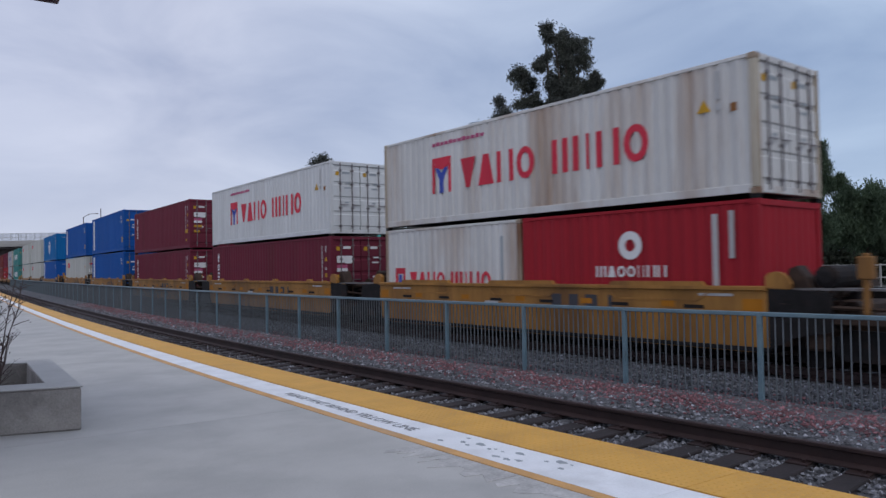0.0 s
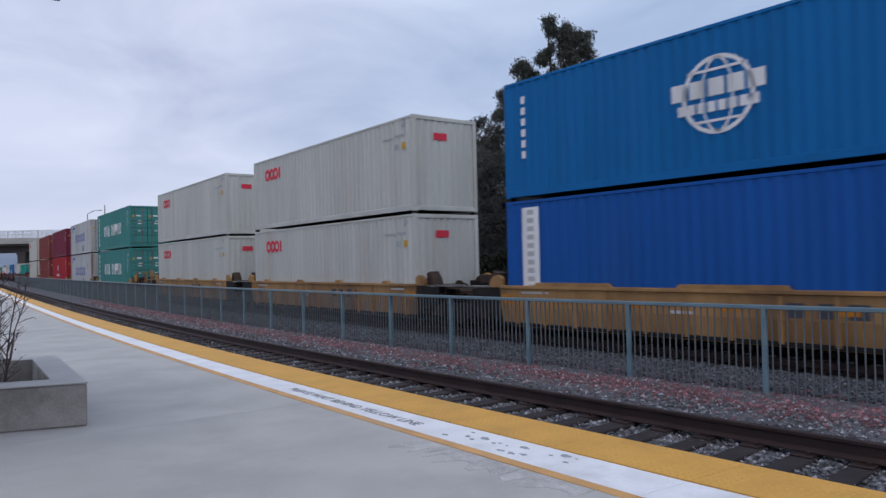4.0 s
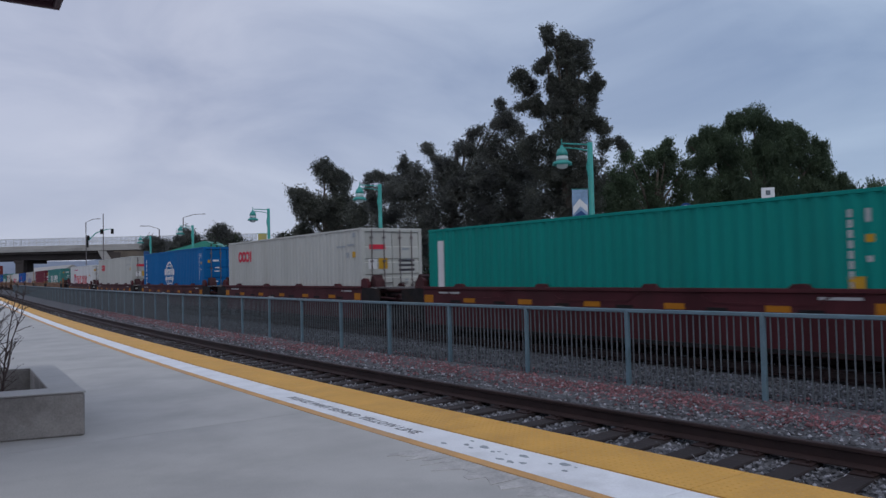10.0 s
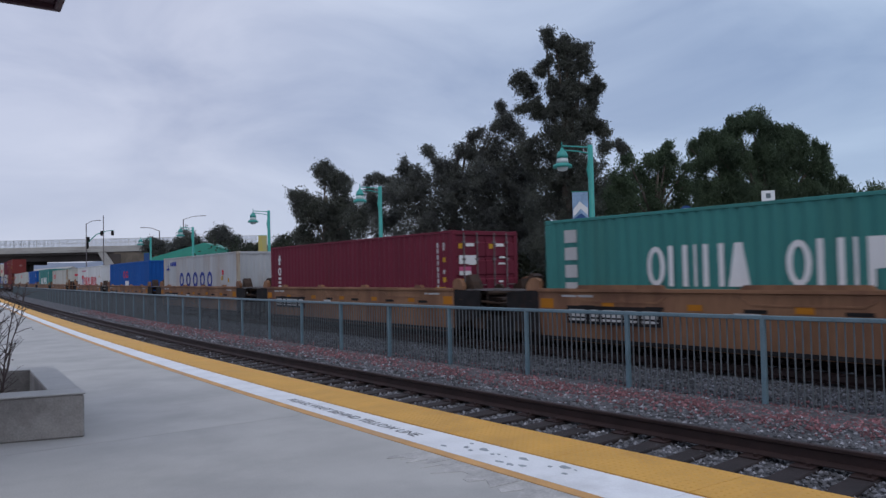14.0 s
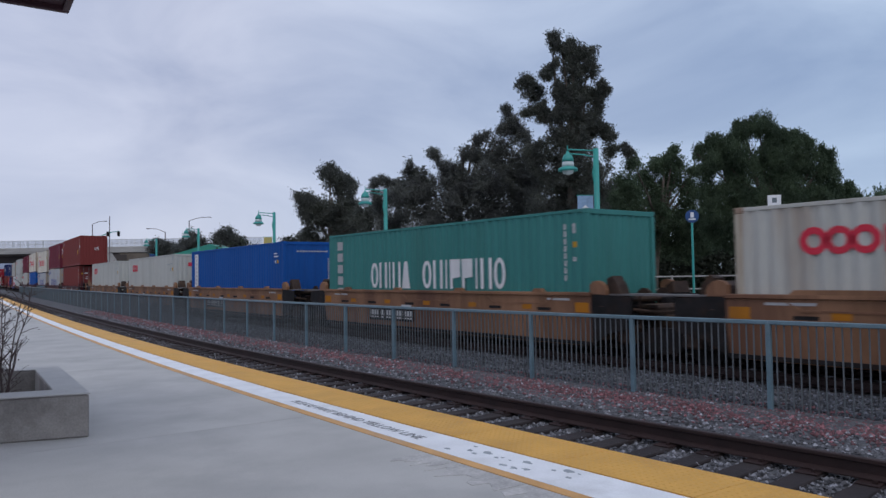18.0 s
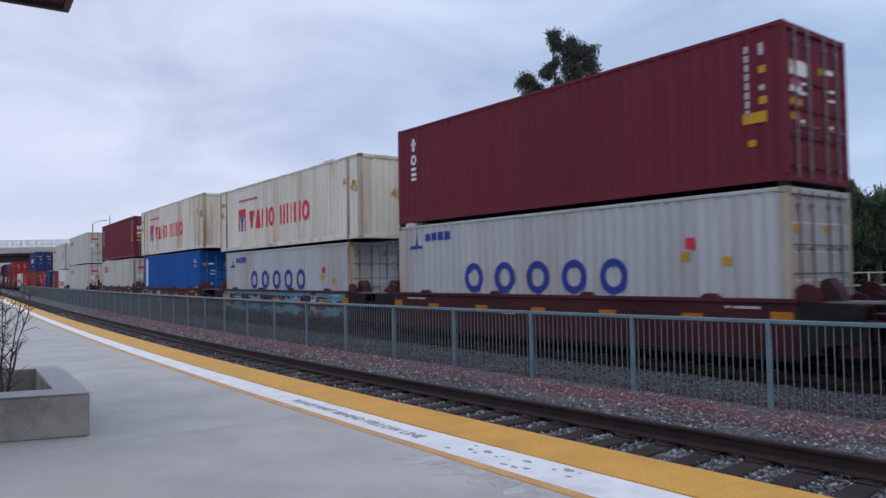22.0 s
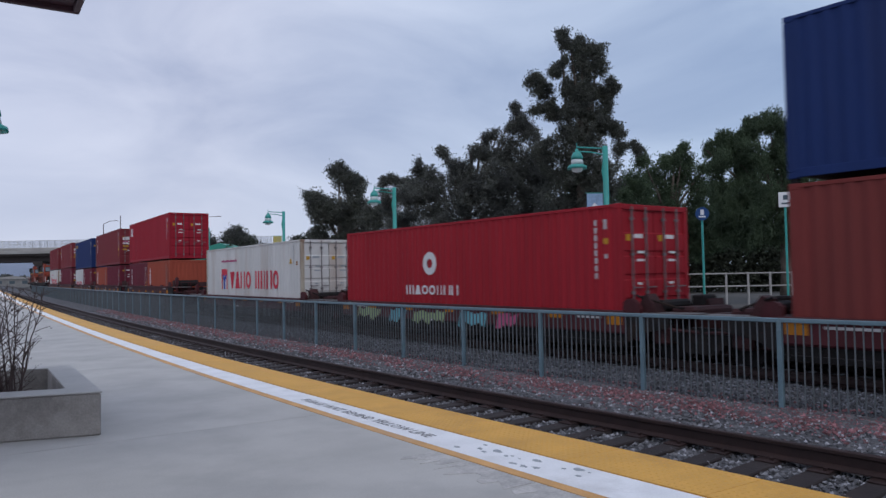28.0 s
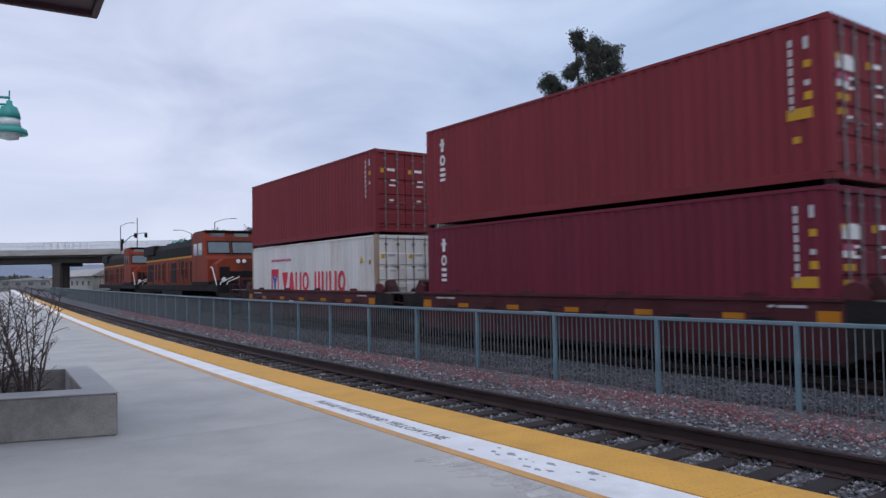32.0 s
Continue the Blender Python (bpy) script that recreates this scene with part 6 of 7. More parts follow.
# ---- trees ----
def tree(name, label, foot, crown, leaf, count, size, droop, seed, dense=0.68):
    """Trunk, limbs to the parts of the crown, and leaves in ragged clumps. crown: x, y, z, radius."""
    rng = random.Random(seed)
    c = thing(name, label, "tree", "trees behind the station")
    low = min(b[2] - b[3] for b in crown)
    tall = max(b[2] for b in crown)
    cx, cy = foot
    big = max(b[3] for b in crown)
    mid = (sum(b[0] for b in crown) / len(crown), sum(b[1] for b in crown) / len(crown))
    r = 0.10 + 0.022 * tall
    part("trunk", Build().tube([(cx, cy, -0.95), (cx + 0.1, cy, 1.0), ((cx + mid[0]) / 2, (cy + mid[1]) / 2, tall * 0.4), (mid[0], mid[1], tall * 0.8)], [r * 1.3, r, r * 0.75, r * 0.25], 9), BARK, c, "grey tapered trunk", smooth=True)
    for b in crown[:12]:
        z0 = max(1.2, min(b[2] - 1.2, tall * 0.45))
        k = z0 / tall
        s = (cx + (mid[0] - cx) * k, cy + (mid[1] - cy) * k, z0)
        e = (b[0], b[1], b[2] + b[3] * 0.3)
        part("limb", Build().tube([s, ((s[0] + e[0]) / 2 + rng.uniform(-.3, .3), (s[1] + e[1]) / 2 + rng.uniform(-.3, .3), (s[2] + e[2]) / 2 - 0.2), e], [r * 0.42, r * 0.25, 0.03], 6), BARK, c)
    weight = [b[3] ** 2 + 0.3 for b in crown]
    at = []
    for bx, by, bz, br in rng.choices(crown, weight, k=count // 12):
        d = Vector((rng.gauss(0, 1), rng.gauss(0, 1), rng.gauss(0, 1) + 0.001)).normalized()
        q = br * (rng.random() ** 0.5) * 0.84
        p = Vector((bx, by, bz)) + d * q
        if noise.noise(p * 0.9 + Vector((seed, 0, 0))) + 0.6 * noise.noise(p * 2.3) > -dense + 0.50 * (q / br) ** 2:
            at.append(tuple(p + noise.noise_vector(p * 0.7) * 0.75 + noise.noise_vector(p * 2.6) * 0.35))
    # each spray: a short hanging twig with leaves along it
    g = np.random.default_rng(seed)
    k = 12
    n = len(at) * k
    way = g.normal(size=(len(at), 3)) * np.array([0.8, 0.8, 0.5]) + np.array([0, 0, -0.25 - droop * 1.5])
    way *= (size * (2.6 + 2.2 * droop)) * g.uniform(0.5, 1.4, (len(at), 1)) / np.linalg.norm(way, axis=1)[:, None]
    along_twig = np.tile(np.linspace(-0.5, 1.0, k), len(at))[:, None]
    o = np.repeat(np.array(at), k, axis=0) + np.repeat(way, k, axis=0) * along_twig
    o = o + np.clip(g.normal(size=(n, 3)), -1.6, 1.6) * size * 0.62
    a = g.normal(size=(n, 3)) * np.array([1, 1, 0.6]) - np.array([0, 0, 0.4 + droop * 1.6])
    a /= np.linalg.norm(a, axis=1)[:, None]
    b = np.cross(a, g.normal(size=(n, 3)))
    b /= np.linalg.norm(b, axis=1)[:, None]
    a *= size * g.uniform(0.35, 0.75, (n, 1)) * (1 + droop * 0.5)
    b *= size * g.uniform(0.2, 0.36, (n, 1))
    v = np.stack([o - a, o + b, o + a, o - b], axis=1).reshape(-1, 3).tolist()
    f = np.arange(4 * n).reshape(-1, 4).tolist()
    me = bpy.data.meshes.new("crown")
    me.from_pydata(v, [], f)
    part("crown", me, leaf, c, "crown of many small leaves", kind="stuff")
    me.materials.clear()
    me.materials.append(leaf)


tree("gum_tree", "tall dark ragged gum tree behind the far platform", (32.3, 33.6),
     [(31.2, 34.0, 16.5, 0.5), (31.7, 33.7, 16.0, 0.4), (32.3, 33.2, 15.7, 0.8), (32.9, 32.9, 15.3, 0.7), (32.3, 33.3, 14.6, 0.9),
      (33.0, 32.8, 14.3, 0.6), (32.4, 33.3, 13.3, 1.1), (32.9, 33.0, 12.6, 1.0), (31.7, 33.8, 12.9, 0.8), (31.8, 33.7, 11.7, 1.1),
      (33.0, 32.9, 11.3, 1.2), (31.6, 35.1, 11.6, 0.7), (32.1, 33.6, 10.2, 1.4), (30.5, 35.7, 14.0, 0.5), (30.9, 35.5, 13.3, 0.6),
      (30.6, 35.8, 12.3, 0.5), (31.2, 35.3, 12.3, 0.5), (31.1, 34.1, 14.6, 0.4), (31.0, 34.2, 13.7, 0.4), (33.8, 32.3, 13.7, 0.3),
      (34.1, 32.2, 12.6, 0.4), (33.8, 32.4, 12.0, 0.5), (34.2, 32.2, 10.2, 0.5), (33.7, 32.5, 10.7, 0.8), (35.0, 31.7, 9.6, 0.3),
      (34.4, 32.1, 9.1, 0.6), (32.1, 33.6, 8.3, 2.2), (32.8, 34.5, 5.6, 2.9), (33.4, 32.8, 7.4, 1.6), (30.6, 34.6, 9.0, 1.3),
      (33.0, 33.2, 3.3, 1.8), (31.2, 34.4, 3.0, 1.8)],
     LEAF["gum"], 240000, 0.115, 0.25, 1, 0.46)
tree("scrub_trees", "dense dark grey-green trees behind the far platform", (30.5, 44.5),
     [(33.9, 41.9, 13.8, 0.5), (34.1, 41.8, 12.9, 0.9), (34.5, 41.6, 11.9, 1.2), (33.5, 42.2, 12.1, 0.6), (32.7, 42.8, 11.5, 0.4),
      (31.8, 43.4, 11.6, 0.5), (32.2, 43.2, 10.4, 1.0), (31.3, 43.8, 10.7, 0.7), (33.2, 42.5, 10.4, 1.2), (34.5, 41.6, 9.6, 1.9),
      (29.5, 45.0, 10.7, 0.5), (29.9, 44.8, 9.5, 1.0), (30.7, 44.2, 8.9, 1.1), (28.9, 47.8, 10.1, 0.6), (29.2, 47.6, 9.2, 0.9),
      (29.5, 46.2, 8.6, 1.0), (28.0, 49.6, 9.2, 0.5), (27.2, 50.2, 8.9, 0.4), (28.6, 49.3, 8.4, 1.0), (27.6, 50.0, 7.4, 1.3),
      (31.8, 42.3, 8.1, 1.9), (27.9, 46.2, 7.1, 1.9), (30.3, 44.5, 6.8, 2.4), (29.3, 45.3, 4.3, 2.9), (32.8, 42.9, 5.0, 2.9),
      (27.8, 48.7, 5.4, 1.9), (34.7, 41.6, 7.7, 1.8), (35.4, 41.1, 6.6, 1.9), (35.8, 40.8, 8.3, 1.2), (30.7, 44.2, 8.0, 1.4),
      (33.5, 42.3, 8.8, 1.7), (29.1, 46.5, 8.0, 1.3), (33.1, 42.7, 5.9, 2.1), (34.2, 42.0, 4.4, 2.1), (32.4, 43.2, 3.6, 2.1),
      (35.2, 41.3, 4.6, 2.1)],
     LEAF["scrub"], 250000, 0.13, 0.15, 2)
tree("gum_tree", "dark gum tree with an uneven crown", (29.5, 64.5),
     [(27.8, 65.4, 9.0, 1.4), (29.8, 64.0, 11.4, 1.4), (30.7, 63.4, 10.2, 1.6), (28.7, 64.9, 7.6, 2.3), (30.7, 63.5, 7.5, 2.3),
      (31.1, 59.7, 6.7, 2.0), (28.0, 65.4, 5.4, 1.6), (30.7, 63.6, 4.8, 2.4)],
     LEAF["gum"], 90000, 0.16, 0.25, 3, 0.5)
tree("scrub_trees", "lower green trees behind the station", (48.5, 41),
     [(50.7, 40.3, 11.7, 0.6), (50.1, 40.8, 10.7, 0.9), (51.3, 39.9, 10.7, 0.7), (49.3, 41.3, 10.5, 0.8), (46.3, 40.9, 10.3, 0.8),
      (48.5, 41.9, 9.5, 1.2), (50.9, 40.3, 9.4, 1.2), (52.1, 39.4, 9.9, 0.4), (49.7, 41.1, 8.4, 1.7), (44.2, 40.0, 7.8, 1.9),
      (51.8, 39.7, 8.0, 1.3), (43.5, 40.5, 6.0, 2.9), (49.3, 41.5, 6.1, 2.7), (51.8, 39.8, 6.1, 1.9), (51.3, 40.2, 4.1, 2.2),
      (52.7, 39.2, 4.6, 1.9), (48.9, 41.8, 4.0, 2.2)],
     LEAF["pepper"], 90000, 0.17, 0.3, 4)
tree("pepper_tree", "broad green drooping pepper tree behind the station", (44.5, 27.6),
     [(43.9, 28.0, 10.9, 0.8), (43.1, 28.6, 10.8, 0.7), (44.8, 27.5, 10.3, 0.9), (42.8, 28.8, 11.2, 0.2), (41.5, 29.7, 9.9, 0.7),
      (42.2, 29.2, 9.8, 0.7), (41.0, 30.0, 10.2, 0.3), (40.5, 30.4, 9.2, 0.3), (45.6, 26.9, 10.0, 0.8), (46.6, 26.3, 9.7, 0.6),
      (47.5, 25.7, 9.5, 0.5), (47.8, 25.5, 8.9, 0.4), (41.3, 29.8, 8.6, 1.0), (42.8, 28.8, 8.8, 1.5), (44.7, 27.6, 8.6, 1.6),
      (46.3, 26.5, 8.4, 1.3), (47.5, 25.7, 7.8, 0.9), (48.7, 24.9, 7.1, 0.3), (48.2, 25.3, 6.7, 0.7), (41.3, 30.0, 6.6, 1.3),
      (43.1, 28.7, 6.4, 1.9), (45.3, 27.2, 6.3, 1.9), (47.2, 26.0, 6.1, 1.3), (42.5, 29.2, 4.5, 2.1), (45.0, 27.5, 4.4, 2.1),
      (47.2, 26.1, 4.2, 1.9)],
     LEAF["pepper"], 220000, 0.11, 0.8, 5, 0.75)
tree("pepper_tree", "green drooping tree at the edge of the parking area", (61, 29),
     [(59.6, 29.7, 6.4, 1.2), (61.1, 28.7, 6.4, 1.5), (59.2, 30.0, 4.2, 1.8), (61.5, 28.5, 4.1, 2.3), (63.7, 27.0, 5.0, 2.7)],
     LEAF["pepper"], 45000, 0.2, 0.8, 6)
tree("far_tree", "small dark tree far down the line", (30.5, 118),
     [(30.7, 117.8, 7.0, 2.5), (29.2, 118.8, 5.7, 1.8), (31.8, 117.1, 5.6, 2.2)],
     LEAF["scrub"], 24000, 0.24, 0.1, 7)
tree("far_tree", "small dark tree far down the line", (35.5, 114.6),
     [(35.4, 114.6, 8.1, 2.0), (34.5, 115.3, 7.4, 2.0), (36.5, 113.9, 7.1, 1.8), (35.6, 114.6, 5.5, 2.7)],
     LEAF["scrub"], 24000, 0.24, 0.1, 8)
tree("far_tree", "small dark trees far down the line", (35, 120),
     [(27.2, 126.2, 6.8, 1.9), (29.0, 125.0, 6.1, 1.7), (40.6, 117.2, 5.6, 1.3), (44.9, 114.3, 6.4, 1.9)],
     LEAF["scrub"], 20000, 0.24, 0.1, 9)



def palm(x, y, tall, seed):
    """A thin fan palm far behind the station."""
    rng = random.Random(seed)
    c = thing("palm_tree", "thin tall fan palm far behind the station", "tree", "palms behind the station")
    part("trunk", Build().tube([(x, y, -0.95), (x + 0.1, y, tall * 0.5), (x + 0.15, y, tall)], [0.28, 0.2, 0.17], 8), BARK, c, "thin grey trunk", smooth=True)
    f = Build()
    for i in range(46):
        a, up = rng.uniform(0, math.tau), rng.uniform(-0.9, 0.9)
        d = Vector((math.cos(a) * math.cos(up), math.sin(a) * math.cos(up), math.sin(up)))
        n = d.cross(Vector((0, 0, 1))).normalized()
        o = Vector((x + 0.15, y, tall))
        e = o + d * rng.uniform(1.0, 1.5) - Vector((0, 0, 0.35))
        f.add([o, (o + e) / 2 + n * 0.16 + Vector((0, 0, 0.15)), e, (o + e) / 2 - n * 0.16 + Vector((0, 0, 0.15))], [(0, 1, 2, 3)])
    part("fronds", f, LEAF["scrub"], c, "round head of stiff fronds", kind="stuff")


palm(49.3, 141.7, 7.4, 3)
palm(54.0, 140.0, 8.2, 4)


def woods():
    """The tree belt behind, too dense to count; its dark leaf colour holds the shade under the crowns."""
    rng = random.Random(21)
    v, f = [], []
    for i in range(90000):
        a = rng.random()
        x, y = 24 + 62 * a + rng.gauss(0, 1.5), 92 - 66 * a + rng.gauss(0, 1.5)
        top = 4.6 + 2.6 * noise.noise(Vector((x * 0.16, y * 0.16, 3.0))) + 1.4 * noise.noise(Vector((x * 0.6, y * 0.6, 9.0)))
        z = -0.9 + (top + 0.9) * rng.random() ** 0.8
        o = Vector((x, y, z))
        p = Vector((rng.gauss(0, 1), rng.gauss(0, 1), rng.gauss(0, 1) - 0.4)).normalized() * 0.24
        q = p.cross(Vector((rng.gauss(0, 1), rng.gauss(0, 1), rng.gauss(0, 1)))).normalized() * 0.13
        n0 = len(v)
        v += [o - p, o + q, o + p, o - q]
        f.append((n0, n0 + 1, n0 + 2, n0 + 3))
    me = bpy.data.meshes.new("woods")
    me.from_pydata([tuple(p) for p in v], [], f)
    solid("woods", me, LEAF["belt"], "dense belt of trees behind the station, shade in leaf colour", "trees", kind="stuff")


woods()


# ---- the road bridge over the far end ----
def bridge():
    c = thing("road_bridge", "concrete road overpass with a chain-link parapet over the tracks", "bridge", kind="structure")
    a, d = Vector((-60.0, 269.0)), Vector((32.3 - 9.6, 207.1 - 222.3)).normalized()
    turn = math.degrees(math.atan2(d.y, d.x))
    m = pose(a.x, a.y, 0, 0, 0, turn)
    end = 112.0
    # deck, girders, piers and abutment carry the underside's shade in their colour
    part("deck", Build().box(0, end + 40, 0.02, 14, 8.2, 9.2, 0.05), BRIDGE_SHADE, c, "concrete deck with underside shade in its colour", at=m)
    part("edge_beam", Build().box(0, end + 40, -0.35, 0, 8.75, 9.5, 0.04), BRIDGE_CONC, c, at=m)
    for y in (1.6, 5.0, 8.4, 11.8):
        part("girder", Build().box(0, end, y, y + 1.2, 6.7, 8.2), BRIDGE_SHADE, c, at=m)
    part("parapet", Build().box(0, end + 40, -0.30, -0.05, 9.5, 10.3, 0.03), BRIDGE_CONC, c, "pale parapet", at=m)
    rest = Build()
    for i in range(75):
        rest.tube([(i * 2.0, -0.15, 10.3), (i * 2.0, -0.15, 12.2)], 0.045, 5)
    part("fence_posts", rest, INK["pale"], c, "thin parapet fence posts", at=m, kind="stuff")
    for z in (11.2, 12.2):
        part("fence_rail", Build().tube([(0, -0.15, z), (end + 40, -0.15, z)], 0.05, 6), INK["pale"], c, at=m)
    mesh_mat = material("chain_link_mesh", (0.40, 0.44, 0.50), 0.7, 0, 0.1, 2, 30, 0.0)
    wires = Build()
    for i in range(460):
        wires.box(i * 0.33, i * 0.33 + 0.17, -0.16, -0.14, 10.3, 12.2)
    part("wire_mesh", wires, mesh_mat, c, "wire mesh of the parapet fence", at=m, kind="stuff")
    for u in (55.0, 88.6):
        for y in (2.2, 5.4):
            part("column", Build().box(u - 1.1, u + 1.1, y - 0.9, y + 0.9, -1.0, 6.7, 0.15), BRIDGE_SHADE, c, "concrete pier with shade in its dark colour", at=m)
        part("pier_cap", Build().box(u - 1.3, u + 1.3, 1.2, 12.6, 5.9, 6.75, 0.1), BRIDGE_SHADE, c, at=m)
    part("abutment", Build().box(111.5, 116.0, -0.2, 14, -1.0, 8.2), BRIDGE_SHADE, c, "abutment with shade in its dark colour", at=m)
    part("slope_paving", Build().prism([(112.2, 8.6), (118.5, -1.0), (116.0, -1.0), (110.8, 8.6)], -2.0, -0.2), BRIDGE_CONC, c, "pale paved slope", at=m)
    bank = Build().prism([(114, 8.6), (150, 8.2), (190, -1.0), (118, -1.0)], -0.1, 16.0)
    part("embankment", bank, BANK_EARTH, c, "earth embankment", at=m)


def traffic_lights():
    c = thing("traffic_signal", "traffic signal mast with a curved arm on the overpass", "traffic signal")
    part("pole", Build().tube([(26.5, 190.5, 8.9), (26.5, 190.5, 11.2)], 0.22, 8), DARK_STEEL, c)
    part("mast_arm", Build().tube([(26.5, 190.5, 10.4), (28.2, 189.3, 12.3), (30.3, 187.9, 13.1), (31.6, 187.0, 13.2)], [0.14, 0.12, 0.09, 0.07], 8), LAMP_PAINT, c)
    for x, y, z in ((26.6, 190.3, 11.2), (29.3, 188.5, 12.6), (31.4, 187.0, 12.6)):
        part("signal_head", Build().box(x - 0.3, x + 0.3, y - 0.25, y + 0.25, z - 0.6, z + 0.55, 0.05), DARK_STEEL, c, "dark signal head")
    for x, y, h, arm in ((26.4, 192.0, 15.0, 2.6), (29.9, 190.0, 17.0, 0.0), (44.0, 172.0, 15.0, 4.0), (36.0, 160.0, 11.5, -3.0)):
        l = thing("highway_lamp", "tall thin grey road lamp beyond the overpass", "street lamp", "road lamps")
        part("pole", Build().tube([(x, y, -0.95), (x, y, h)], 0.11, 6), ROD_STEEL, l)
        if arm:
            part("arm", Build().tube([(x, y, h), (x + arm * 0.5, y - arm * 0.3, h + 0.7), (x + arm, y - arm * 0.6, h + 0.8)], 0.07, 6), ROD_STEEL, l)
            part("head", Build().box(x + arm - 0.4, x + arm + 0.4, y - arm * 0.6 - 0.15, y - arm * 0.6 + 0.15, h + 0.7, h + 0.85, 0.03), ROD_STEEL, l)


def shelter():
    """The green-roofed shelter far down the other platform."""
    c = thing("station_shelter", "small station shelter with a green metal roof", "shelter")
    m = pose(24.6, 89.5, 0, 0, 0, -34)
    part("roof", Build().prism([(-4.7, 3.95), (1.6, 5.6), (4.2, 4.75), (4.2, 4.2), (-4.7, 3.2)], -2.6, 2.6), GREEN_ROOF, c, "green metal roof", at=m)
    for x in (-3.8, -0.6, 3.4):
        for y in (-1.8, 1.8):
            part("column", Build().box(x - 0.15, x + 0.15, y - 0.15, y + 0.15, -0.95, 3.3 + 0.112 * (x + 4.7)), LAMP_PAINT, c, at=m)
    part("back_wall", Build().box(-2.4, 3.2, 1.7, 1.85, -0.95, 2.9), WALL_CREAM, c, at=m)


def far_buildings():
    rng = random.Random(4)
    for x, y, w, dp, h in ((2, 380, 26, 12, 2.6), (34, 300, 18, 14, 4.5), (60, 330, 30, 14, 6.5), (-40, 400, 40, 16, 2.8)):
        b = thing("far_building", "low pale industrial building beyond the overpass", "building", "far buildings")
        part("wall", Build().box(x, x + w, y, y + dp, -0.95, h), WALL_GREY, b)
        part("roof", Build().prism([(x - 0.4, h), (x + w / 2, h + 1.4), (x + w + 0.4, h)], y - 0.4, y + dp + 0.4), BRIDGE_CONC, b)
        for i in range(int(w / 5)):
            part("window", Build().box(x + 1.5 + 5 * i, x + 3.6 + 5 * i, y - 0.04, y + 0.02, h - 2.2, h - 0.8), PANE, b)


def long_shed():
    """A long pale shed with a slanting roof, seen under the overpass."""
    b = thing("shed", "long pale trackside shed with a grey slanting roof", "building")
    m = pose(25.0, 236.0, -0.95, 0, 0, 96)
    part("wall", Build().box(0, 70, -8, 0, 0, 4.2), WALL_CREAM, b, at=m)
    part("roof", Build().prism([(-8.5, 4.2), (0.6, 4.2), (-3.8, 6.6)], -0.6, 70.6, "x"), BRIDGE_CONC, b, "grey slanting roof", at=m)
    for i in range(8):
        part("window", Build().box(4 + 8 * i, 7 + 8 * i, -0.02, 0.05, 1.4, 2.8), PANE, b, at=m)


def hedge_line():
    """Dim scrub and trees far beyond the overpass, too far to count."""
    rng = random.Random(31)
    g = Build()
    for i in range(8000):
        x = rng.uniform(-120, 130)
        y = 425 + rng.uniform(-6, 6)
        top = 3.6 + 3 * noise.noise(Vector((x * 0.05, 0, 0))) + 1.5 * noise.noise(Vector((x * 0.25, 4, 0)))
        z = rng.uniform(-0.9, max(1, top))
        d, e = Vector((rng.gauss(0, 1), rng.gauss(0, 1), rng.gauss(0, 1))).normalized() * 1.3, Vector((rng.gauss(0, 1), rng.gauss(0, 1), rng.gauss(0, 1))).normalized() * 0.9
        p = Vector((x, y, z))
        g.add([p - d, p + e, p + d, p - e], [(0, 1, 2, 3)])
    solid("distant_trees", g, LEAF["scrub"], "dim grey-green tree line far down the tracks", "trees", kind="stuff")


def hills():
    """Low hills on the horizon; the haze is put into their blue-grey colour."""
    b, n = Build(), 80
    v = []
    for i in range(n + 1):
        x = -1100 + 2400 * i / n
        h = 34 + 12 * noise.noise(Vector((x * 0.004, 2.0, 0))) + 5 * noise.noise(Vector((x * 0.02, 7.0, 0)))
        v += [(x, 1250, -0.9), (x, 1300, h * 0.6), (x, 1390, h), (x, 1550, -0.9)]
    b.add(v, [(i * 4 + k, i * 4 + k + 1, i * 4 + k + 5, i * 4 + k + 4) for i in range(n) for k in range(3)])
    solid("hills", b, material("haze_tinted_hills", (0.20, 0.235, 0.30), 0.95, 0, 0.15, 0.01, 0.2, 0.0), "low hills on the horizon, blue haze in their colour", "hills", kind="structure", smooth=True)


hills()
long_shed()
hedge_line()
bridge()
traffic_lights()
shelter()
far_buildings()


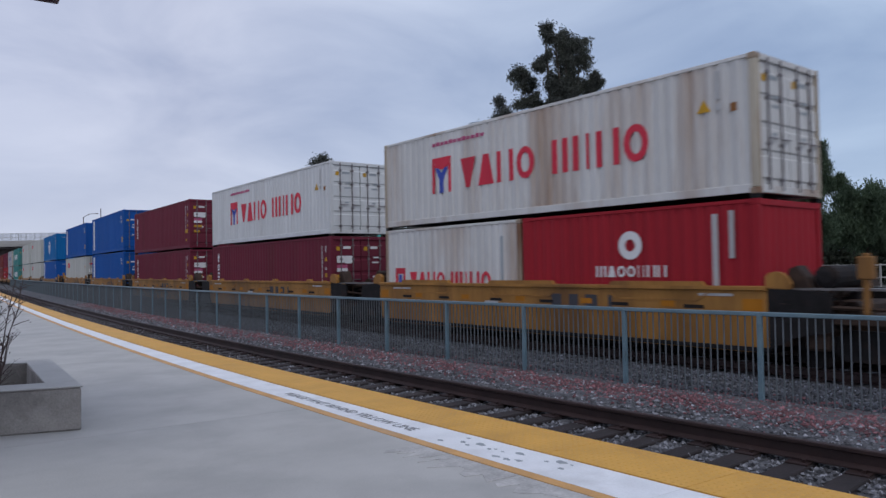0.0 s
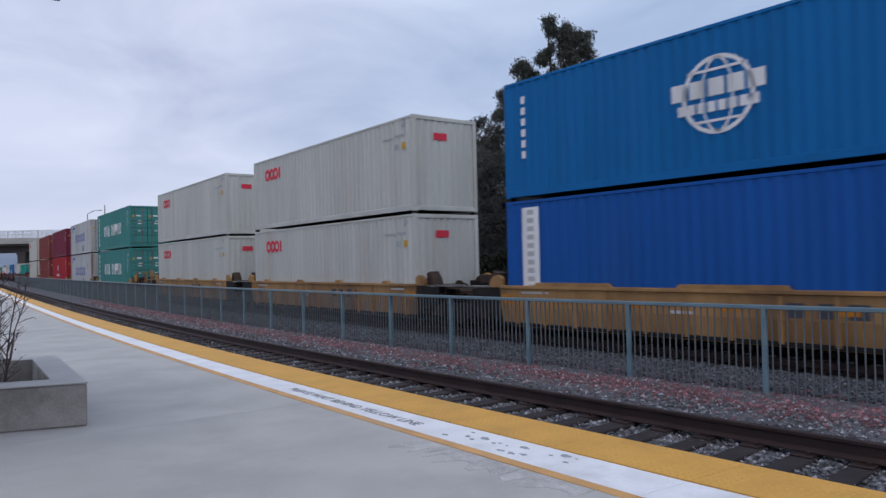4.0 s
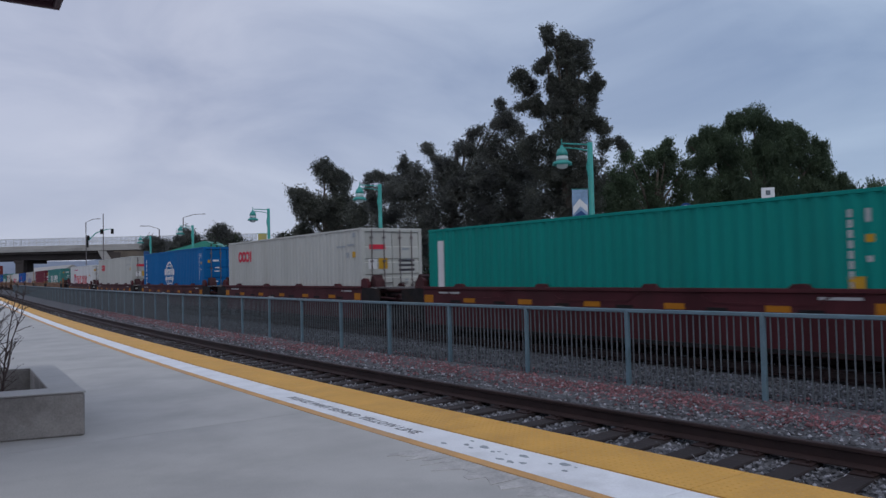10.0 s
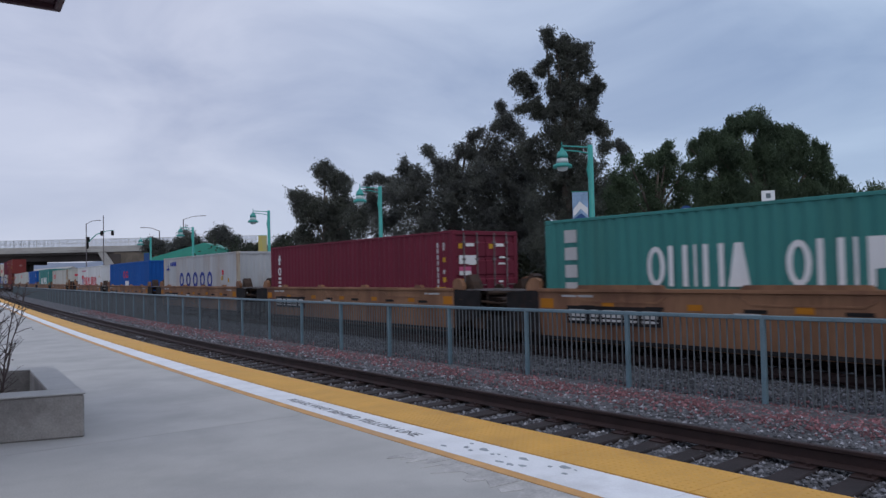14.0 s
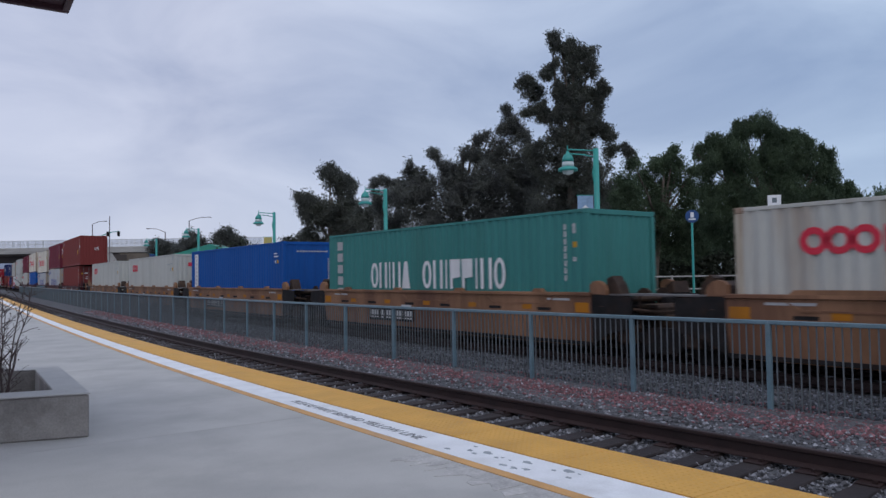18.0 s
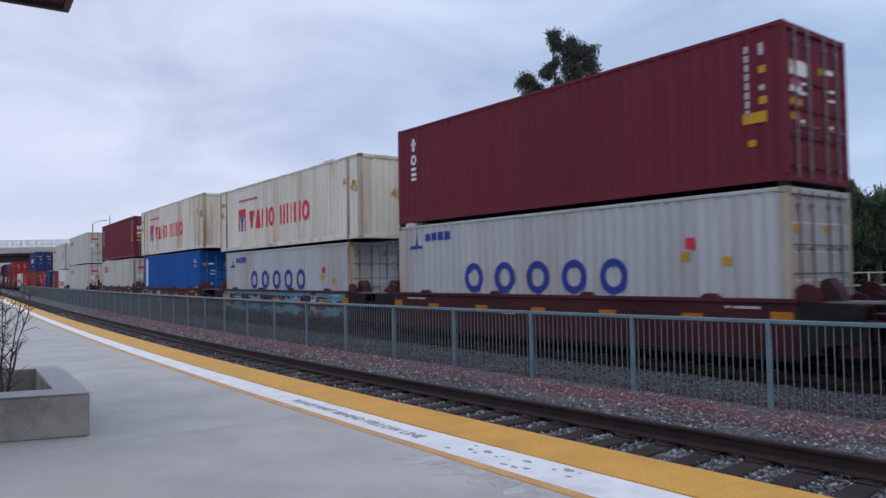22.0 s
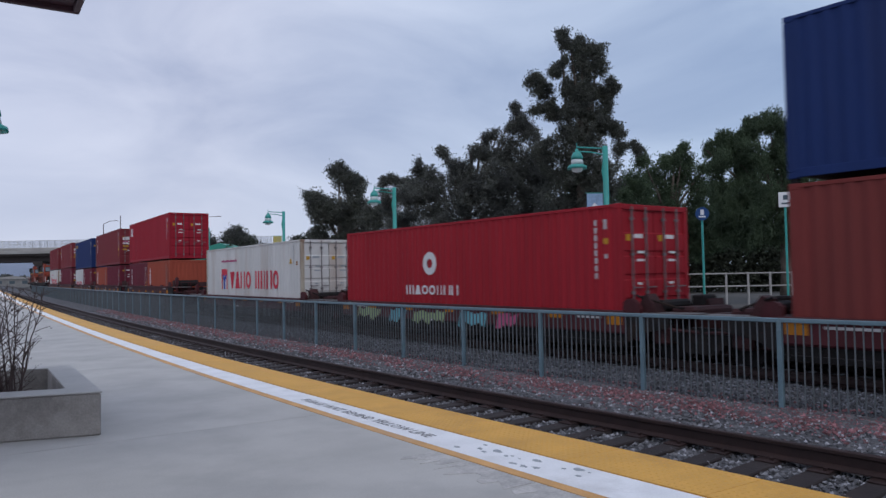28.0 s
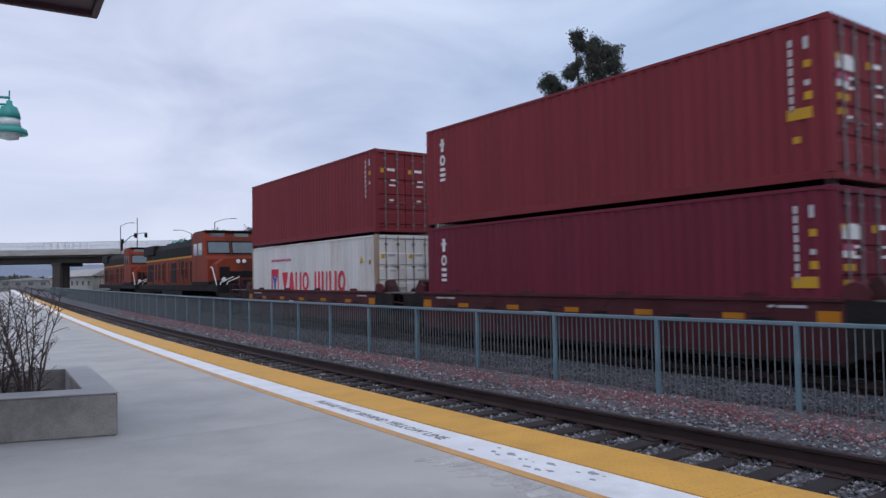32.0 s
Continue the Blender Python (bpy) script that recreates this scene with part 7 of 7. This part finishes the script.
# ---- on the platform ----
def planter():
    c = thing("planter", "square cast concrete planter with a dark stained foot", "planter")
    h, w, d, t, e = 0.405, 2.6, 2.65, 0.28, 0.36
    # the front runs a little askew to the sides
    m = Matrix(((0.966, 0.0, 0, 1.03), (-0.259, 1.0, 0, 7.66), (0, 0, 1, 0), (0, 0, 0, 1)))

    def wall(nm, x0, x1, y0, y1, z0, z1, mat, lb=""):
        b = Build().box(x0, x1, y0, y1, z0, z1, 0.016)
        b.v = [tuple(m @ Vector(p)) for p in b.v]
        part(nm, b, mat, c, lb)
    wall("front_wall", -w, 0, 0, e, 0, h, PLANTER_CONC)
    wall("back_wall", -w, 0, d - t, d, 0, h, PLANTER_CONC)
    wall("side_wall", -t, -0.002, e + 0.002, d - t - 0.002, 0, h - 0.002, PLANTER_CONC)
    wall("side_wall", -w + 0.002, -w + t, e + 0.002, d - t - 0.002, 0, h - 0.002, PLANTER_CONC)
    # the rim takes the platform's paler concrete
    wall("coping", -w, 0.012, -0.012, e, h + 0.001, h + 0.016, CONCRETE, "pale concrete rim")
    wall("coping", -w, 0.012, d - t, d + 0.012, h + 0.001, h + 0.016, CONCRETE, "pale concrete rim")
    wall("coping", -t, 0.012, e + 0.001, d - t - 0.001, h + 0.001, h + 0.016, CONCRETE, "pale concrete rim")
    wall("soil", -w + t, -t, e, d - t, 0.0, 0.16, SOIL, "dark bare soil")
    rng = random.Random(8)
    for bx, by, tallness in ((-0.72, 0.62, 1.40), (-1.0, 1.1, 1.30), (-1.4, 0.6, 1.30)):
        s = thing("bare_shrub", "leafless twiggy shrub in the concrete planter", "shrub", "shrubs in the planter", at=Matrix.Translation(m @ Vector((bx, by, 0.14))))
        stems = Build()
        twigs = Build()
        leaves = Build()
        for _ in range(10):
            a, lean = rng.uniform(0, math.tau), rng.uniform(0.06, 0.38)
            hgt = tallness * rng.uniform(0.7, 1.0)
            p = [Vector((0.03 * math.cos(a), 0.03 * math.sin(a), 0))]
            for k in range(1, 6):
                p.append(p[0] + Vector((math.cos(a) * lean * hgt * (k / 5) ** 1.2 + rng.uniform(-.02, .02), math.sin(a) * lean * hgt * (k / 5) ** 1.2 + rng.uniform(-.02, .02), hgt * k / 5)))
            stems.tube(p, [0.012, 0.010, 0.008, 0.006, 0.005, 0.003], 5)
            for k in range(1, 6):
                for _ in range(6):
                    q = p[k] + (p[k - 1] - p[k]) * rng.random()
                    e = q + Vector((rng.uniform(-.16, .16), rng.uniform(-.16, .16), rng.uniform(0.03, 0.20)))
                    twigs.tube([q, (q + e) / 2 + Vector((0.01, 0.01, 0.01)), e], [0.004, 0.003, 0.002], 4, False)
                    for _ in range(2):
                        w0 = e + Vector((rng.uniform(-.03, .03), rng.uniform(-.03, .03), rng.uniform(-.04, .02)))
                        b0 = Vector((rng.uniform(-1, 1), rng.uniform(-1, 1), rng.uniform(-1, 1))).normalized() * 0.012
                        leaves.add([w0 - b0, w0 + b0 + Vector((0, 0, 0.006)), w0 + b0.yzx], [(0, 1, 2)])
        part("stemwork", stems, TWIG, s, "dark bare stems", kind="stuff")
        part("twiggage", twigs, TWIG, s, "thin twigs", kind="stuff")
        part("dry_foliage", leaves, TWIG, s, "few dry leaves", kind="stuff")


def canopy():
    """The corner of the station building's roof over the platform."""
    c = thing("canopy", "dark maroon platform canopy corner overhead", "canopy", kind="structure")
    m = pose(0.86, 7.80, 4.08)
    part("fascia", Build().box(-4.5, 0, -0.06, 0.0, 0, 0.42, 0.01), FASCIA, c, at=m)
    part("fascia", Build().box(-0.06, 0.0, -3.8, -0.062, 0, 0.42, 0.01), FASCIA, c, at=m)
    part("soffit", Build().box(-4.5, -0.062, -3.8, -0.062, 0.05, 0.12), FASCIA, c, at=m)
    part("roof", Build().box(-4.5, -0.062, -3.8, -0.062, 0.3, 0.40), FASCIA, c, at=m)
    for x, y in ((-2.6, -0.6), (-4.2, -0.6), (-2.6, -3.4), (-4.2, -3.4)):
        part("post", Build().box(x - 0.1, x + 0.1, y - 0.1, y + 0.1, -4.08, 0.06, 0.02), FASCIA, c, at=m)


def platform_words():
    """Worn stencilled warning on the white line."""
    c = thing("platform_lettering", "worn black stencilled warning on the white line", "lettering")
    a, b = Vector((3.34, 8.28)), Vector((3.50, 5.66))
    d = (b - a).normalized()
    turn = math.degrees(math.atan2(d.y, d.x))
    me = words("PLEASE WAIT BEHIND YELLOW LINE", 0.2, 0.001)
    me.materials.append(INK["faded"])
    w = max(v.co.x for v in me.vertices) - min(v.co.x for v in me.vertices)
    k = (b - a).length / w
    for v in me.vertices:
        v.co.x *= k
        v.co.y *= 0.8
    p = (a + b) / 2
    part("words", me, None, c, at=pose(p.x, p.y, 0.0065, 0, 0, turn), kind="stuff")
    rng = random.Random(2)
    for i in range(16):
        y = 3.9 + 0.085 * i + rng.uniform(-.05, .05)
        x = lane("white", y) + rng.uniform(0.08, 0.34)
        r, n = rng.uniform(0.012, 0.042), 9
        rim = [(x + r * rng.uniform(0.4, 1.1) * math.cos(math.tau * q / n), y + 1.6 * r * rng.uniform(0.4, 1.1) * math.sin(math.tau * q / n)) for q in range(n)]
        part("worn_patch", Build().prism(rim, 0.0035, 0.0062, "z"), INK["grey"], c, "bare grey patch")


planter()
canopy()
platform_words()
lamp_post(-0.78, 18.0, 0.0, 5.5, 180)


# ---- what moves ----
def motions():
    for ob, start, z in MOVING:
        rows, last = [], None
        t = 0.0
        while t <= 32.0001:
            s = start - SPEED * t
            near = -30 < s < 130
            if last is None or near or t > 31.99 or t - last >= 3.99:
                rows.append((t, on_track(s, 12.0, z)))
                last = t
            t = round(t + 0.5, 3)
        walk(ob, rows)


motions()
